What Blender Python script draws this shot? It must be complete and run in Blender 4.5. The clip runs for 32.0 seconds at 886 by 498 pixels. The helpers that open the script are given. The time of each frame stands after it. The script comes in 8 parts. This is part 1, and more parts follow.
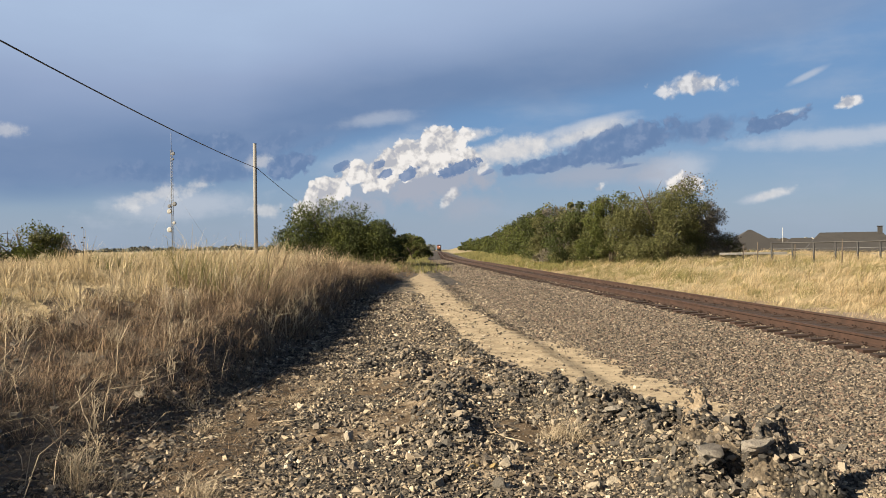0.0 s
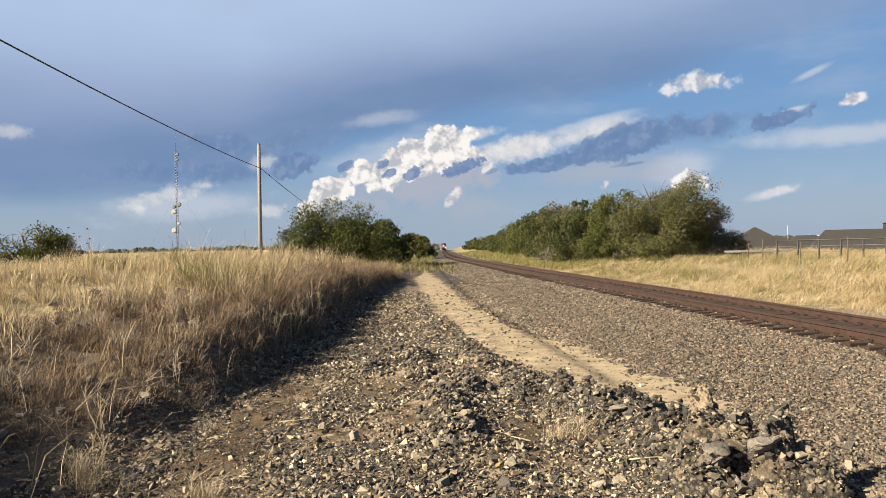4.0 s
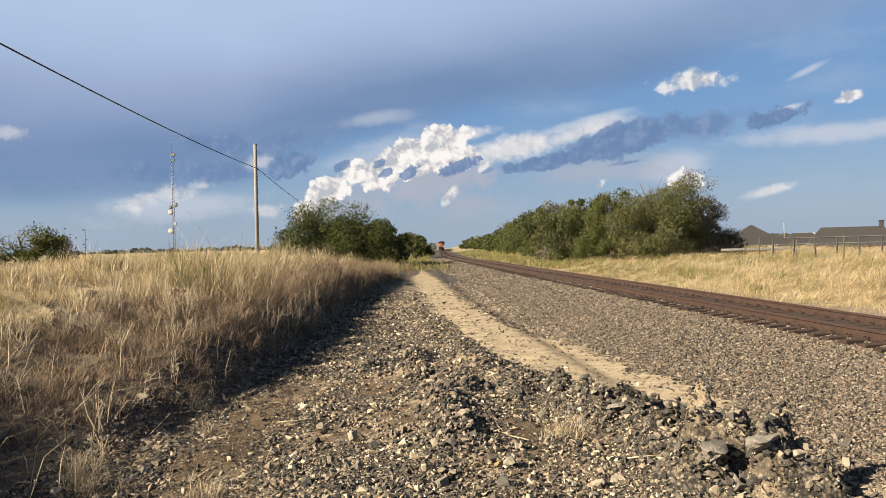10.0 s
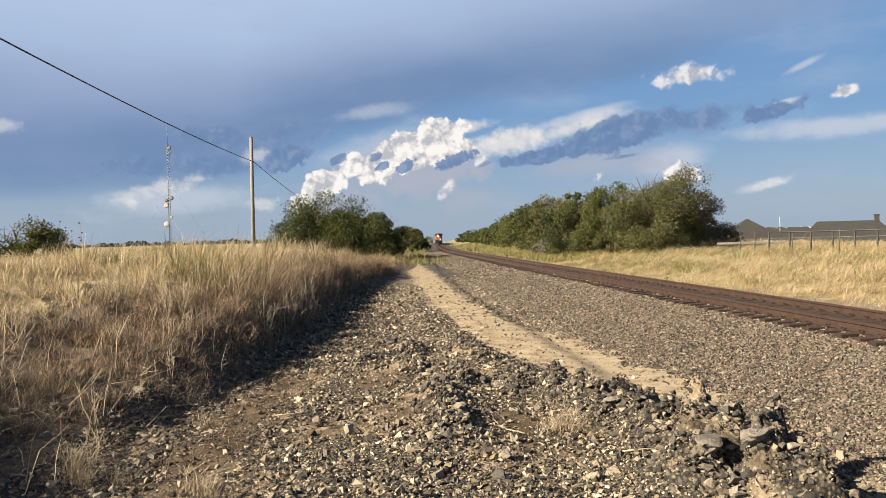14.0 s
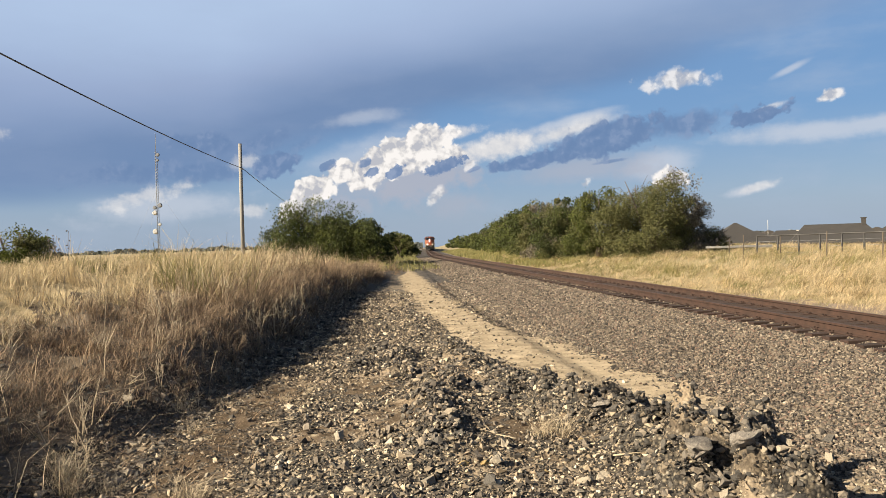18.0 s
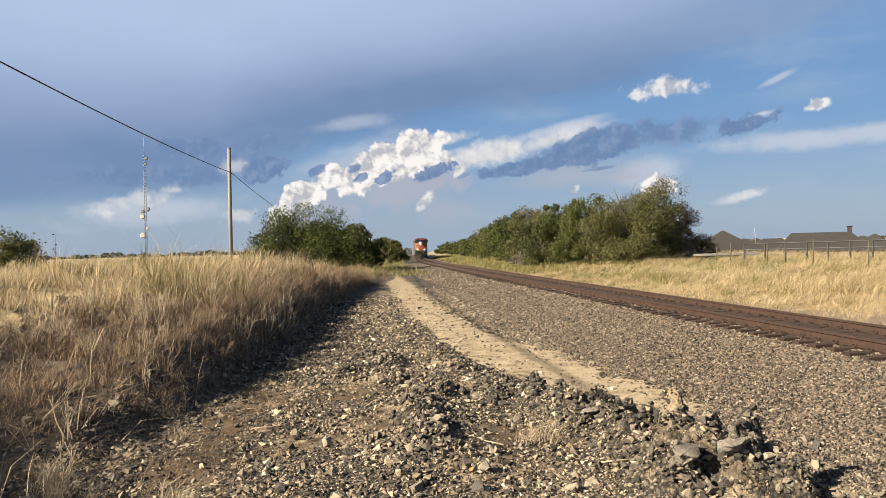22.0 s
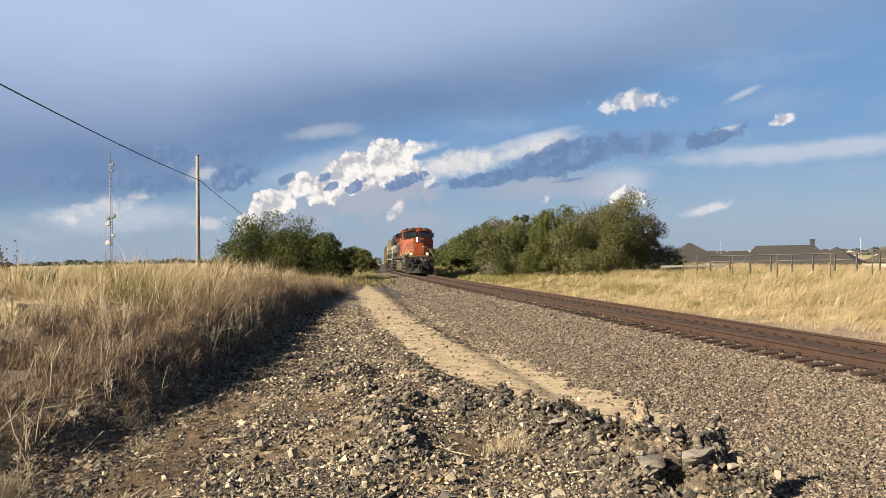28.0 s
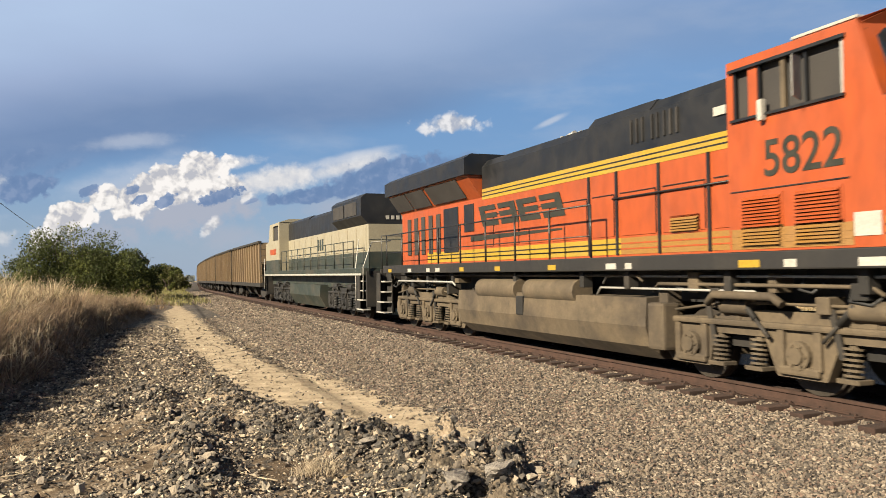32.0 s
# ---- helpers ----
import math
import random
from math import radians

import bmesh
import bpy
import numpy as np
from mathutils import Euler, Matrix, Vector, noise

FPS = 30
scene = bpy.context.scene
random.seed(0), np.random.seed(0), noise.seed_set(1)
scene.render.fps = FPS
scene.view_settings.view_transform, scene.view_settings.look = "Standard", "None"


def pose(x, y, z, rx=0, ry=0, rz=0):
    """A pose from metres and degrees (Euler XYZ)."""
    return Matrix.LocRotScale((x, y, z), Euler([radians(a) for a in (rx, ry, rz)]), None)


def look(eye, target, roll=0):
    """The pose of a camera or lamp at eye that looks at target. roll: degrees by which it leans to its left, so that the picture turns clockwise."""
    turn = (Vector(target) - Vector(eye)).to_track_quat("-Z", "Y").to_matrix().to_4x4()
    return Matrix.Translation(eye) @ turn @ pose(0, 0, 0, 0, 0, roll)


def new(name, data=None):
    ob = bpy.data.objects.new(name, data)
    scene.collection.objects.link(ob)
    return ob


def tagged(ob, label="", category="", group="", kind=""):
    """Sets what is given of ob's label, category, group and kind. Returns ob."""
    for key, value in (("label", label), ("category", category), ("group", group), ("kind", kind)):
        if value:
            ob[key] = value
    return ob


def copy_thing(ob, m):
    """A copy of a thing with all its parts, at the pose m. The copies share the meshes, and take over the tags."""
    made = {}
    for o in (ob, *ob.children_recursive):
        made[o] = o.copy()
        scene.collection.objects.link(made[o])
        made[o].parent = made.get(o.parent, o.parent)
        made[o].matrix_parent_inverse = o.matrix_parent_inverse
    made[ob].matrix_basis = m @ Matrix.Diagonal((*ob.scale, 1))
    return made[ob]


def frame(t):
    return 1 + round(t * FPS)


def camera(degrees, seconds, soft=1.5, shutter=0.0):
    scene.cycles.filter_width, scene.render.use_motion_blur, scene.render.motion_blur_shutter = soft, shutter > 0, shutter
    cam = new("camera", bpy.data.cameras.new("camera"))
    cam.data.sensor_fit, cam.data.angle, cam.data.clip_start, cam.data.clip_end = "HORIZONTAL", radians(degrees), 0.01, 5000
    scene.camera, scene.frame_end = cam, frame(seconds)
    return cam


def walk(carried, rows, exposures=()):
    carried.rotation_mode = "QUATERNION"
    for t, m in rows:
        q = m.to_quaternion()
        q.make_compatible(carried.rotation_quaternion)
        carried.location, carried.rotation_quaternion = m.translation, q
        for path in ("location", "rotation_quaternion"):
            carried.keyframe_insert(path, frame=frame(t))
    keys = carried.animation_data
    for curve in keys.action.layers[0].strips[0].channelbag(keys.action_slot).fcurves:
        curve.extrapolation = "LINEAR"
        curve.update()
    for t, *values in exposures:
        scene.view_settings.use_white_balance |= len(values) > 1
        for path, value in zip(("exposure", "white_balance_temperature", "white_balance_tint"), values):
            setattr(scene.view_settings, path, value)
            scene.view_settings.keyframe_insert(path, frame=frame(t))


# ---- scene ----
cam = camera(58.63, 32.0, soft=0.6, shutter=0.1)

# the hand-held camera stands beside the track and pans after the train
PATH = [
    (0.0, pose(-0.000, 0.000, 1.690, 89.648, 0.872, -4.597)),
    (0.5, pose(-0.003, 0.001, 1.689, 89.571, 0.984, -4.516)),
    (1.0, pose(-0.000, -0.003, 1.689, 89.525, 1.130, -4.434)),
    (1.5, pose(-0.002, -0.006, 1.689, 89.476, 1.176, -4.408)),
    (2.0, pose(-0.003, -0.001, 1.691, 89.420, 1.215, -4.406)),
    (2.5, pose(-0.002, -0.003, 1.692, 89.418, 1.241, -4.421)),
    (3.0, pose(-0.000, -0.002, 1.690, 89.434, 1.247, -4.412)),
    (3.5, pose(0.000, 0.006, 1.688, 89.493, 1.222, -4.380)),
    (5.5, pose(-0.007, -0.004, 1.694, 89.870, 1.010, -3.962)),
    (6.0, pose(-0.006, -0.004, 1.695, 89.863, 1.014, -3.954)),
    (6.5, pose(-0.005, 0.001, 1.694, 89.815, 0.961, -3.970)),
    (7.0, pose(-0.008, -0.002, 1.694, 89.744, 1.003, -4.033)),
    (7.5, pose(-0.007, -0.003, 1.692, 89.699, 1.081, -4.095)),
    (8.0, pose(-0.009, -0.006, 1.696, 89.651, 1.133, -4.179)),
    (8.5, pose(-0.010, -0.011, 1.698, 89.622, 1.243, -4.263)),
    (9.0, pose(-0.010, -0.010, 1.693, 89.625, 1.325, -4.341)),
    (9.5, pose(-0.009, -0.004, 1.696, 89.584, 1.450, -4.433)),
    (10.0, pose(-0.010, -0.001, 1.694, 89.542, 1.415, -4.513)),
    (10.5, pose(-0.008, -0.005, 1.692, 89.526, 1.448, -4.594)),
    (11.0, pose(-0.006, -0.006, 1.693, 89.507, 1.383, -4.676)),
    (11.5, pose(-0.004, -0.004, 1.693, 89.496, 1.326, -4.768)),
    (12.0, pose(-0.002, -0.004, 1.697, 89.458, 1.321, -4.814)),
    (12.5, pose(-0.004, 0.000, 1.693, 89.429, 1.322, -4.837)),
    (13.0, pose(-0.004, 0.002, 1.691, 89.321, 1.317, -4.837)),
    (13.5, pose(-0.008, -0.001, 1.692, 89.202, 1.361, -4.821)),
    (14.0, pose(-0.006, -0.002, 1.694, 89.068, 1.350, -4.774)),
    (14.5, pose(-0.004, 0.004, 1.691, 88.977, 1.401, -4.739)),
    (16.5, pose(-0.003, -0.008, 1.697, 89.058, 1.546, -5.153)),
    (17.0, pose(-0.001, -0.009, 1.694, 89.198, 1.605, -5.274)),
    (17.5, pose(-0.001, -0.011, 1.694, 89.332, 1.668, -5.406)),
    (18.0, pose(-0.002, -0.008, 1.696, 89.452, 1.726, -5.503)),
    (18.5, pose(-0.005, -0.006, 1.696, 89.568, 1.723, -5.590)),
    (19.0, pose(-0.009, -0.000, 1.696, 89.643, 1.631, -5.716)),
    (19.5, pose(-0.007, -0.005, 1.694, 89.690, 1.653, -5.831)),
    (20.0, pose(-0.006, -0.005, 1.695, 89.707, 1.542, -5.948)),
    (20.5, pose(-0.005, -0.001, 1.693, 89.729, 1.522, -6.018)),
    (21.0, pose(-0.007, -0.003, 1.698, 89.733, 1.504, -6.125)),
    (21.5, pose(-0.008, -0.003, 1.697, 89.790, 1.391, -6.214)),
    (22.0, pose(-0.007, -0.006, 1.696, 89.860, 1.363, -6.308)),
    (22.5, pose(-0.010, -0.014, 1.696, 89.945, 1.264, -6.383)),
    (23.0, pose(-0.013, -0.007, 1.699, 89.989, 1.205, -6.420)),
    (23.5, pose(-0.008, -0.008, 1.699, 90.014, 1.163, -6.444)),
    (24.0, pose(-0.010, -0.010, 1.698, 90.053, 1.055, -6.482)),
    (24.5, pose(-0.011, -0.012, 1.694, 90.089, 1.015, -6.561)),
    (25.0, pose(-0.009, -0.012, 1.696, 90.133, 1.006, -6.655)),
    (25.5, pose(-0.012, -0.011, 1.702, 90.165, 0.864, -6.765)),
    (27.5, pose(0.001, 0.001, 1.699, 90.394, 0.905, -7.912)),
    (28.0, pose(0.009, 0.003, 1.698, 90.534, 0.914, -8.481)),
    (28.5, pose(0.017, 0.001, 1.699, 90.688, 0.990, -9.193)),
    (29.0, pose(0.019, -0.002, 1.701, 90.897, 0.970, -10.050)),
    (29.5, pose(0.026, -0.006, 1.702, 91.105, 0.959, -11.070)),
    (30.0, pose(0.047, 0.004, 1.701, 91.267, 0.977, -12.211)),
    (30.5, pose(0.059, 0.012, 1.698, 91.416, 0.803, -13.525)),
    (31.0, pose(0.072, 0.019, 1.695, 91.557, 0.696, -15.067)),
    (31.5, pose(0.094, 0.025, 1.699, 91.628, 0.738, -17.344)),
    (31.8, pose(0.109, 0.024, 1.701, 91.634, 0.811, -19.597)),
    (32.0, pose(0.120, 0.024, 1.703, 91.609, 0.883, -21.512)),
]
walk(cam, PATH, [(0.0, 1.43), (1.0, 1.55), (32.0, 1.55)])

# ---- light ----
SUN_EL, SUN_AZ = radians(29), radians(-108.5)      # azimuth from +y towards +x: sun to the side of the track


def sky_world():
    world = bpy.data.worlds.new("sky")
    scene.world = world
    world.use_nodes = True
    nt = world.node_tree
    nt.nodes.clear()
    link = nt.links.new

    def node(kind, **kw):
        n = nt.nodes.new(kind)
        for k, v in kw.items():
            if k == "op":
                n.operation = v
            elif k == "kind":
                n.vector_type = v
            elif k == "clamp":
                n.use_clamp = v
        return n

    def put(sock, v):
        if isinstance(v, (int, float, tuple)):
            sock.default_value = v
        else:
            link(v, sock)

    def calc(op, a, b=0.0, clamp=False):
        n = node("ShaderNodeMath", op=op, clamp=clamp)
        put(n.inputs[0], a), put(n.inputs[1], b)
        return n.outputs[0]

    def step(v, lo, hi):
        n = nt.nodes.new("ShaderNodeMapRange")
        n.interpolation_type = "SMOOTHSTEP"
        put(n.inputs[0], v), put(n.inputs[1], lo), put(n.inputs[2], hi)
        return n.outputs[0]

    def ramp(v, stops):
        n = nt.nodes.new("ShaderNodeValToRGB")
        els = n.color_ramp.elements
        while len(els) < len(stops):
            els.new(0.5)
        for e, (p, c) in zip(els, stops):
            e.position, e.color = p, (*c, 1)
        put(n.inputs[0], v)
        return n.outputs[0]

    def blend(fac, a, b):
        n = nt.nodes.new("ShaderNodeMix")
        n.data_type = "RGBA"
        put(n.inputs[0], fac)
        for i, v in ((6, a), (7, b)):
            put(n.inputs[i], (*v, 1) if isinstance(v, tuple) else v)
        return n.outputs[2]

    def noise_of(vec, scale, detail, rough=0.55):
        n = nt.nodes.new("ShaderNodeTexNoise")
        put(n.inputs["Vector"], vec)
        n.inputs["Scale"].default_value, n.inputs["Detail"].default_value, n.inputs["Roughness"].default_value = scale, detail, rough
        return n.outputs[0]

    sep = nt.nodes.new("ShaderNodeSeparateXYZ")
    link(nt.nodes.new("ShaderNodeTexCoord").outputs["Generated"], sep.inputs[0])
    az = calc("MULTIPLY", calc("ARCTAN2", sep.outputs[0], sep.outputs[1]), 57.2958)
    el = calc("MULTIPLY", calc("ARCSINE", sep.outputs[2]), 57.2958)
    comb = nt.nodes.new("ShaderNodeCombineXYZ")
    put(comb.inputs[0], az), put(comb.inputs[1], el)
    flat = comb.outputs[0]
    squash = nt.nodes.new("ShaderNodeMapping")
    squash.inputs["Scale"].default_value = (0.35, 1.0, 1.0)
    link(flat, squash.inputs[0])
    puff = noise_of(flat, 0.62, 8, 0.6)
    wisp = noise_of(squash.outputs[0], 0.33, 6, 0.55)
    fleck = noise_of(flat, 1.1, 6, 0.58)
    broad = noise_of(squash.outputs[0], 0.10, 4, 0.5)

    def cloud(a0, e0, a, b, turn=0.0, soft=0.55, rag=1.0, weight=1.0, tex=puff, fine=0.3):
        """An elongated cloud about one direction, with a ragged rim."""
        m = nt.nodes.new("ShaderNodeMapping")
        m.vector_type = "TEXTURE"
        m.inputs["Location"].default_value = (a0, e0, 0)
        m.inputs["Rotation"].default_value = (0, 0, radians(turn))
        m.inputs["Scale"].default_value = (a, b, 1)
        link(flat, m.inputs[0])
        ln = node("ShaderNodeVectorMath", op="LENGTH")
        link(m.outputs[0], ln.inputs[0])
        edge_noise = calc("ADD", calc("SUBTRACT", tex, 0.5), calc("MULTIPLY", calc("SUBTRACT", fleck, 0.5), fine))
        r = calc("ADD", ln.outputs["Value"], calc("MULTIPLY", edge_noise, -2.2 * rag))
        return calc("MULTIPLY", step(r, 1.0, 1.0 - soft), weight)

    def union(*ms):
        out = ms[0]
        for m in ms[1:]:
            out = calc("MAXIMUM", out, m)
        return out

    nishita = nt.nodes.new("ShaderNodeTexSky")
    nishita.sky_type, nishita.sun_disc = "NISHITA", False
    nishita.sun_elevation, nishita.sun_rotation = SUN_EL, SUN_AZ
    dim = nt.nodes.new("ShaderNodeVectorMath")
    dim.operation = "SCALE"
    link(nishita.outputs[0], dim.inputs[0])
    dim.inputs["Scale"].default_value = 0.10
    clear = ramp(calc("DIVIDE", el, 30.0), [(0.0, (0.34, 0.44, 0.58)), (0.10, (0.27, 0.40, 0.60)), (0.27, (0.15, 0.315, 0.60)), (1.0, (0.13, 0.27, 0.55))])
    col = blend(0.75, dim.outputs[0], clear)

    # thin mid-level veil and the wide grey deck overhead
    edge = ramp(calc("ADD", calc("DIVIDE", az, 120.0), 0.5), [(0.10, (0.16,) * 3), (0.42, (0.20,) * 3), (0.50, (0.38,) * 3), (0.57, (0.47,) * 3), (0.65, (0.52,) * 3), (0.80, (0.66,) * 3)])
    rel = calc("SUBTRACT", calc("ADD", el, calc("MULTIPLY", calc("SUBTRACT", broad, 0.5), 6.0)), calc("MULTIPLY", edge, 20.0))
    deck_col = ramp(calc("DIVIDE", rel, 16.0), [(0.0, (0.150, 0.25, 0.44)), (0.22, (0.175, 0.265, 0.45)), (0.45, (0.33, 0.42, 0.62)), (0.7, (0.45, 0.57, 0.77)), (1.0, (0.47, 0.58, 0.78))])
    deck = calc("MULTIPLY", step(rel, -0.6, 2.2), step(az, 62.0, 14.0))
    col = blend(calc("MULTIPLY", step(wisp, 0.45, 0.75), 0.35), col, (0.42, 0.50, 0.64))
    mottle = calc("MULTIPLY", calc("MULTIPLY", deck, step(wisp, 0.35, 0.72)), 0.22)
    col = blend(calc("MULTIPLY", deck, 0.95), col, deck_col)
    col = blend(mottle, col, (0.30, 0.38, 0.55))
    lift = calc("MULTIPLY", step(el, 11.0, 17.0), step(az, 60.0, 5.0))
    col = blend(calc("MULTIPLY", lift, 0.55), col, (0.43, 0.55, 0.76))

    veil = union(cloud(-0.3, 9.0, 4, 0.7, 8, 0.8, 0.8, 0.45, wisp), cloud(36, 6.7, 15, 0.95, 2, 0.7, 0.7, 0.7, wisp), cloud(47, 8.7, 7, 0.7, 6, 0.8, 0.9, 0.8, wisp),
                 cloud(21.5, 5.0, 3.2, 1.4, 8, 0.8, 0.5, 0.65, wisp), cloud(29.5, 10.6, 1.7, 0.3, 22, 0.8, 0.5, 0.6, wisp), cloud(-14, 3.0, 8, 1.3, 6, 0.8, 0.8, 0.6, wisp),
                 cloud(26.8, 2.9, 2.2, 0.45, 12, 0.7, 0.7, 0.6, wisp), cloud(0, 6.5, 7, 1.6, 15, 0.9, 0.6, 0.5, wisp), cloud(15, 8.3, 5, 0.5, 12, 0.8, 0.6, 0.7, wisp))
    col = blend(veil, col, (0.60, 0.64, 0.72))
    under = union(cloud(4.0, 4.4, 7.0, 1.9, 10, 0.7, 0.8, 0.85), cloud(-2.5, 2.5, 4.6, 1.5, 12, 0.7, 0.8, 0.7), cloud(6.3, 2.6, 3.4, 1.6, 0, 0.9, 0.6, 0.55), cloud(15, 4.9, 8, 1.3, 5, 0.9, 0.6, 0.6, wisp), cloud(0.5, 4.6, 7.5, 2.4, 18, 0.95, 0.7, 0.6, wisp), cloud(19, 4.6, 3.4, 1.3, 0, 0.9, 0.8, 0.6))
    col = blend(under, col, (0.43, 0.45, 0.53))
    # cumulus: heaped round billows, lit from the side of the sun
    def heap(offset):
        m = nt.nodes.new("ShaderNodeVectorMath")
        m.operation = "ADD"
        link(flat, m.inputs[0])
        m.inputs[1].default_value = (*offset, 0)
        bend = nt.nodes.new("ShaderNodeTexNoise")
        link(m.outputs[0], bend.inputs["Vector"])
        bend.inputs["Scale"].default_value, bend.inputs["Detail"].default_value = 1.3, 5
        warp = nt.nodes.new("ShaderNodeVectorMath")
        warp.operation = "MULTIPLY_ADD"
        link(bend.outputs["Color"], warp.inputs[0])
        warp.inputs[1].default_value = (1.1, 1.1, 0)
        link(m.outputs[0], warp.inputs[2])
        out = None
        for s, k in ((0.50, 0.56), (1.15, 0.29), (2.8, 0.15)):
            v = nt.nodes.new("ShaderNodeTexVoronoi")
            v.voronoi_dimensions, v.feature = "2D", "SMOOTH_F1"
            v.inputs["Scale"].default_value, v.inputs["Smoothness"].default_value = s, 0.35
            link(warp.outputs[0], v.inputs["Vector"])
            d = calc("MULTIPLY", calc("SUBTRACT", 1.06, v.outputs["Distance"]), k)
            out = d if out is None else calc("ADD", out, d)
        return out

    billow, lit_side = heap((0.0, 0.0)), heap((-0.30, 0.34))
    heaps = union(cloud(-3.9, 3.7, 2.7, 0.95, 38, 0.22, 0.6, 1.0, billow, 0.1), cloud(-1.9, 5.2, 1.0, 0.75, 20, 0.22, 0.6, 1.0, billow, 0.1), cloud(1.7, 6.0, 2.9, 1.15, 30, 0.22, 0.6, 1.0, billow, 0.1), cloud(4.1, 7.1, 2.2, 1.15, 22, 0.22, 0.6, 1.0, billow, 0.1), cloud(4.0, 5.9, 3.4, 0.9, 6, 0.3, 0.55, 1.0, billow, 0.1),
                  cloud(16.0, 3.95, 0.7, 0.4, 45, 0.8, 1.2, 0.75, puff, 0.6), cloud(21.8, 3.9, 1.0, 0.6, 0, 0.4, 0.8, 1.0, billow, 0.1), cloud(22.4, 10.6, 2.7, 0.65, 4, 0.8, 0.75, 0.8, billow, 0.25), cloud(31.8, 8.65, 0.75, 0.35, 18, 0.6, 0.8, 0.85, billow, 0.1), cloud(5.0, 3.2, 0.7, 0.4, 40, 0.6, 0.9, 0.7, billow, 0.1), cloud(7.6, 5.5, 0.6, 0.3, 45, 0.6, 0.9, 0.7, billow, 0.1))
    streaks = union(cloud(6.5, 7.8, 2.4, 0.6, 6, 0.7, 0.6, 0.85), cloud(9.6, 6.6, 5.0, 1.25, 10, 0.7, 0.6, 0.9), cloud(15.0, 7.7, 4.4, 0.75, 13, 0.85, 0.6, 0.85, wisp), cloud(-15.5, 3.6, 3.2, 0.8, 14, 0.9, 1.4, 0.55), cloud(-12.6, 4.3, 1.6, 0.6, 20, 0.9, 1.4, 0.6), cloud(-24.2, 7.6, 1.3, 0.7, 0, 0.9, 1.2, 0.45),
                    cloud(-8.0, 2.5, 2.0, 0.6, 8, 0.9, 1.2, 0.55), cloud(-8.6, 5.9, 1.6, 0.8, 20, 0.9, 1.2, 0.6), cloud(27.2, 3.0, 1.7, 0.36, 14, 0.9, 1.2, 0.6), cloud(28.3, 8.3, 1.4, 0.25, 14, 0.9, 1.0, 0.6))
    form = calc("MULTIPLY", calc("SUBTRACT", billow, lit_side), 2.2)
    white = ramp(calc("ADD", calc("ADD", form, calc("MULTIPLY", fleck, 0.35)), 0.33), [(0.22, (0.50, 0.51, 0.56)), (0.46, (0.74, 0.715, 0.70)), (0.72, (0.95, 0.91, 0.875))])
    soft_white = ramp(calc("ADD", calc("MULTIPLY", puff, 0.5), calc("MULTIPLY", fleck, 0.5)), [(0.36, (0.62, 0.63, 0.67)), (0.52, (0.78, 0.76, 0.75)), (0.66, (0.92, 0.89, 0.86))])
    col = blend(streaks, col, soft_white)
    col = blend(heaps, col, white)
    shade = union(cloud(12.4, 5.6, 3.0, 0.5, 8, 0.3, 0.65, 1.0, billow, 0.35), cloud(14.6, 6.0, 1.6, 0.6, 20, 0.35, 0.65, 1.0, billow, 0.35), cloud(17.9, 6.95, 3.6, 1.15, 13, 0.35, 0.65, 1.0, billow, 0.35), cloud(22.4, 7.5, 3.8, 0.9, 6, 0.7, 0.5, 0.9, billow, 0.2), cloud(27.2, 7.6, 2.2, 0.55, 12, 0.4, 0.9, 1.0, billow, 0.4), cloud(17.6, 5.3, 1.3, 0.16, 6, 0.6, 0.8, 0.8),
                  cloud(0.5, 5.15, 0.95, 0.30, 24, 0.35, 1.5, 1.0, puff, 0.8), cloud(2.0, 5.0, 1.05, 0.36, 27, 0.35, 1.5, 1.0, puff, 0.8), cloud(5.8, 5.5, 2.0, 0.5, 15, 0.35, 1.4, 1.0, puff, 0.7), cloud(0.1, 5.8, 0.55, 0.28, 30, 0.4, 1.5, 0.9, puff, 0.8), cloud(-2.7, 5.6, 0.7, 0.3, 24, 0.4, 1.5, 0.9, puff, 0.8), cloud(7.9, 5.15, 0.7, 0.2, 20, 0.5, 0.8, 0.8, puff, 0.6),
                  cloud(-10.7, 7.2, 3.2, 0.8, -2, 0.6, 0.55, 0.8, billow, 0.15), cloud(-6.2, 5.8, 1.5, 0.7, 22, 0.4, 0.9, 1.0, billow, 0.5), cloud(-11.1, 5.1, 2.6, 0.6, 4, 0.6, 0.6, 0.7, billow, 0.15), cloud(-7.4, 7.3, 2.6, 0.8, 14, 0.7, 0.6, 0.6, billow, 0.15), cloud(-14, 5.3, 7.0, 0.9, 5, 0.7, 1.2, 0.7), cloud(-4.6, 7.0, 2.6, 0.6, 24, 0.8, 1.2, 0.5))
    belly = ramp(calc("ADD", calc("MULTIPLY", form, 0.8), puff), [(0.25, (0.145, 0.235, 0.42)), (0.55, (0.165, 0.255, 0.44)), (0.85, (0.225, 0.31, 0.49))])
    col = blend(calc("MULTIPLY", shade, 0.92), col, belly)
    # unseen upper sky, darkened to cut the fill light on the ground
    overhead_dim = step(el, 18.0, 34.0)
    col = blend(calc("MULTIPLY", overhead_dim, 0.85), col, (0.052, 0.074, 0.118))
    haze = step(el, 3.2, 0.0)
    col = blend(calc("MULTIPLY", haze, 0.45), col, (0.36, 0.45, 0.58))

    bg = nt.nodes.new("ShaderNodeBackground")
    link(col, bg.inputs[0])
    bg.inputs[1].default_value = 0.349
    link(bg.outputs[0], nt.nodes.new("ShaderNodeOutputWorld").inputs[0])


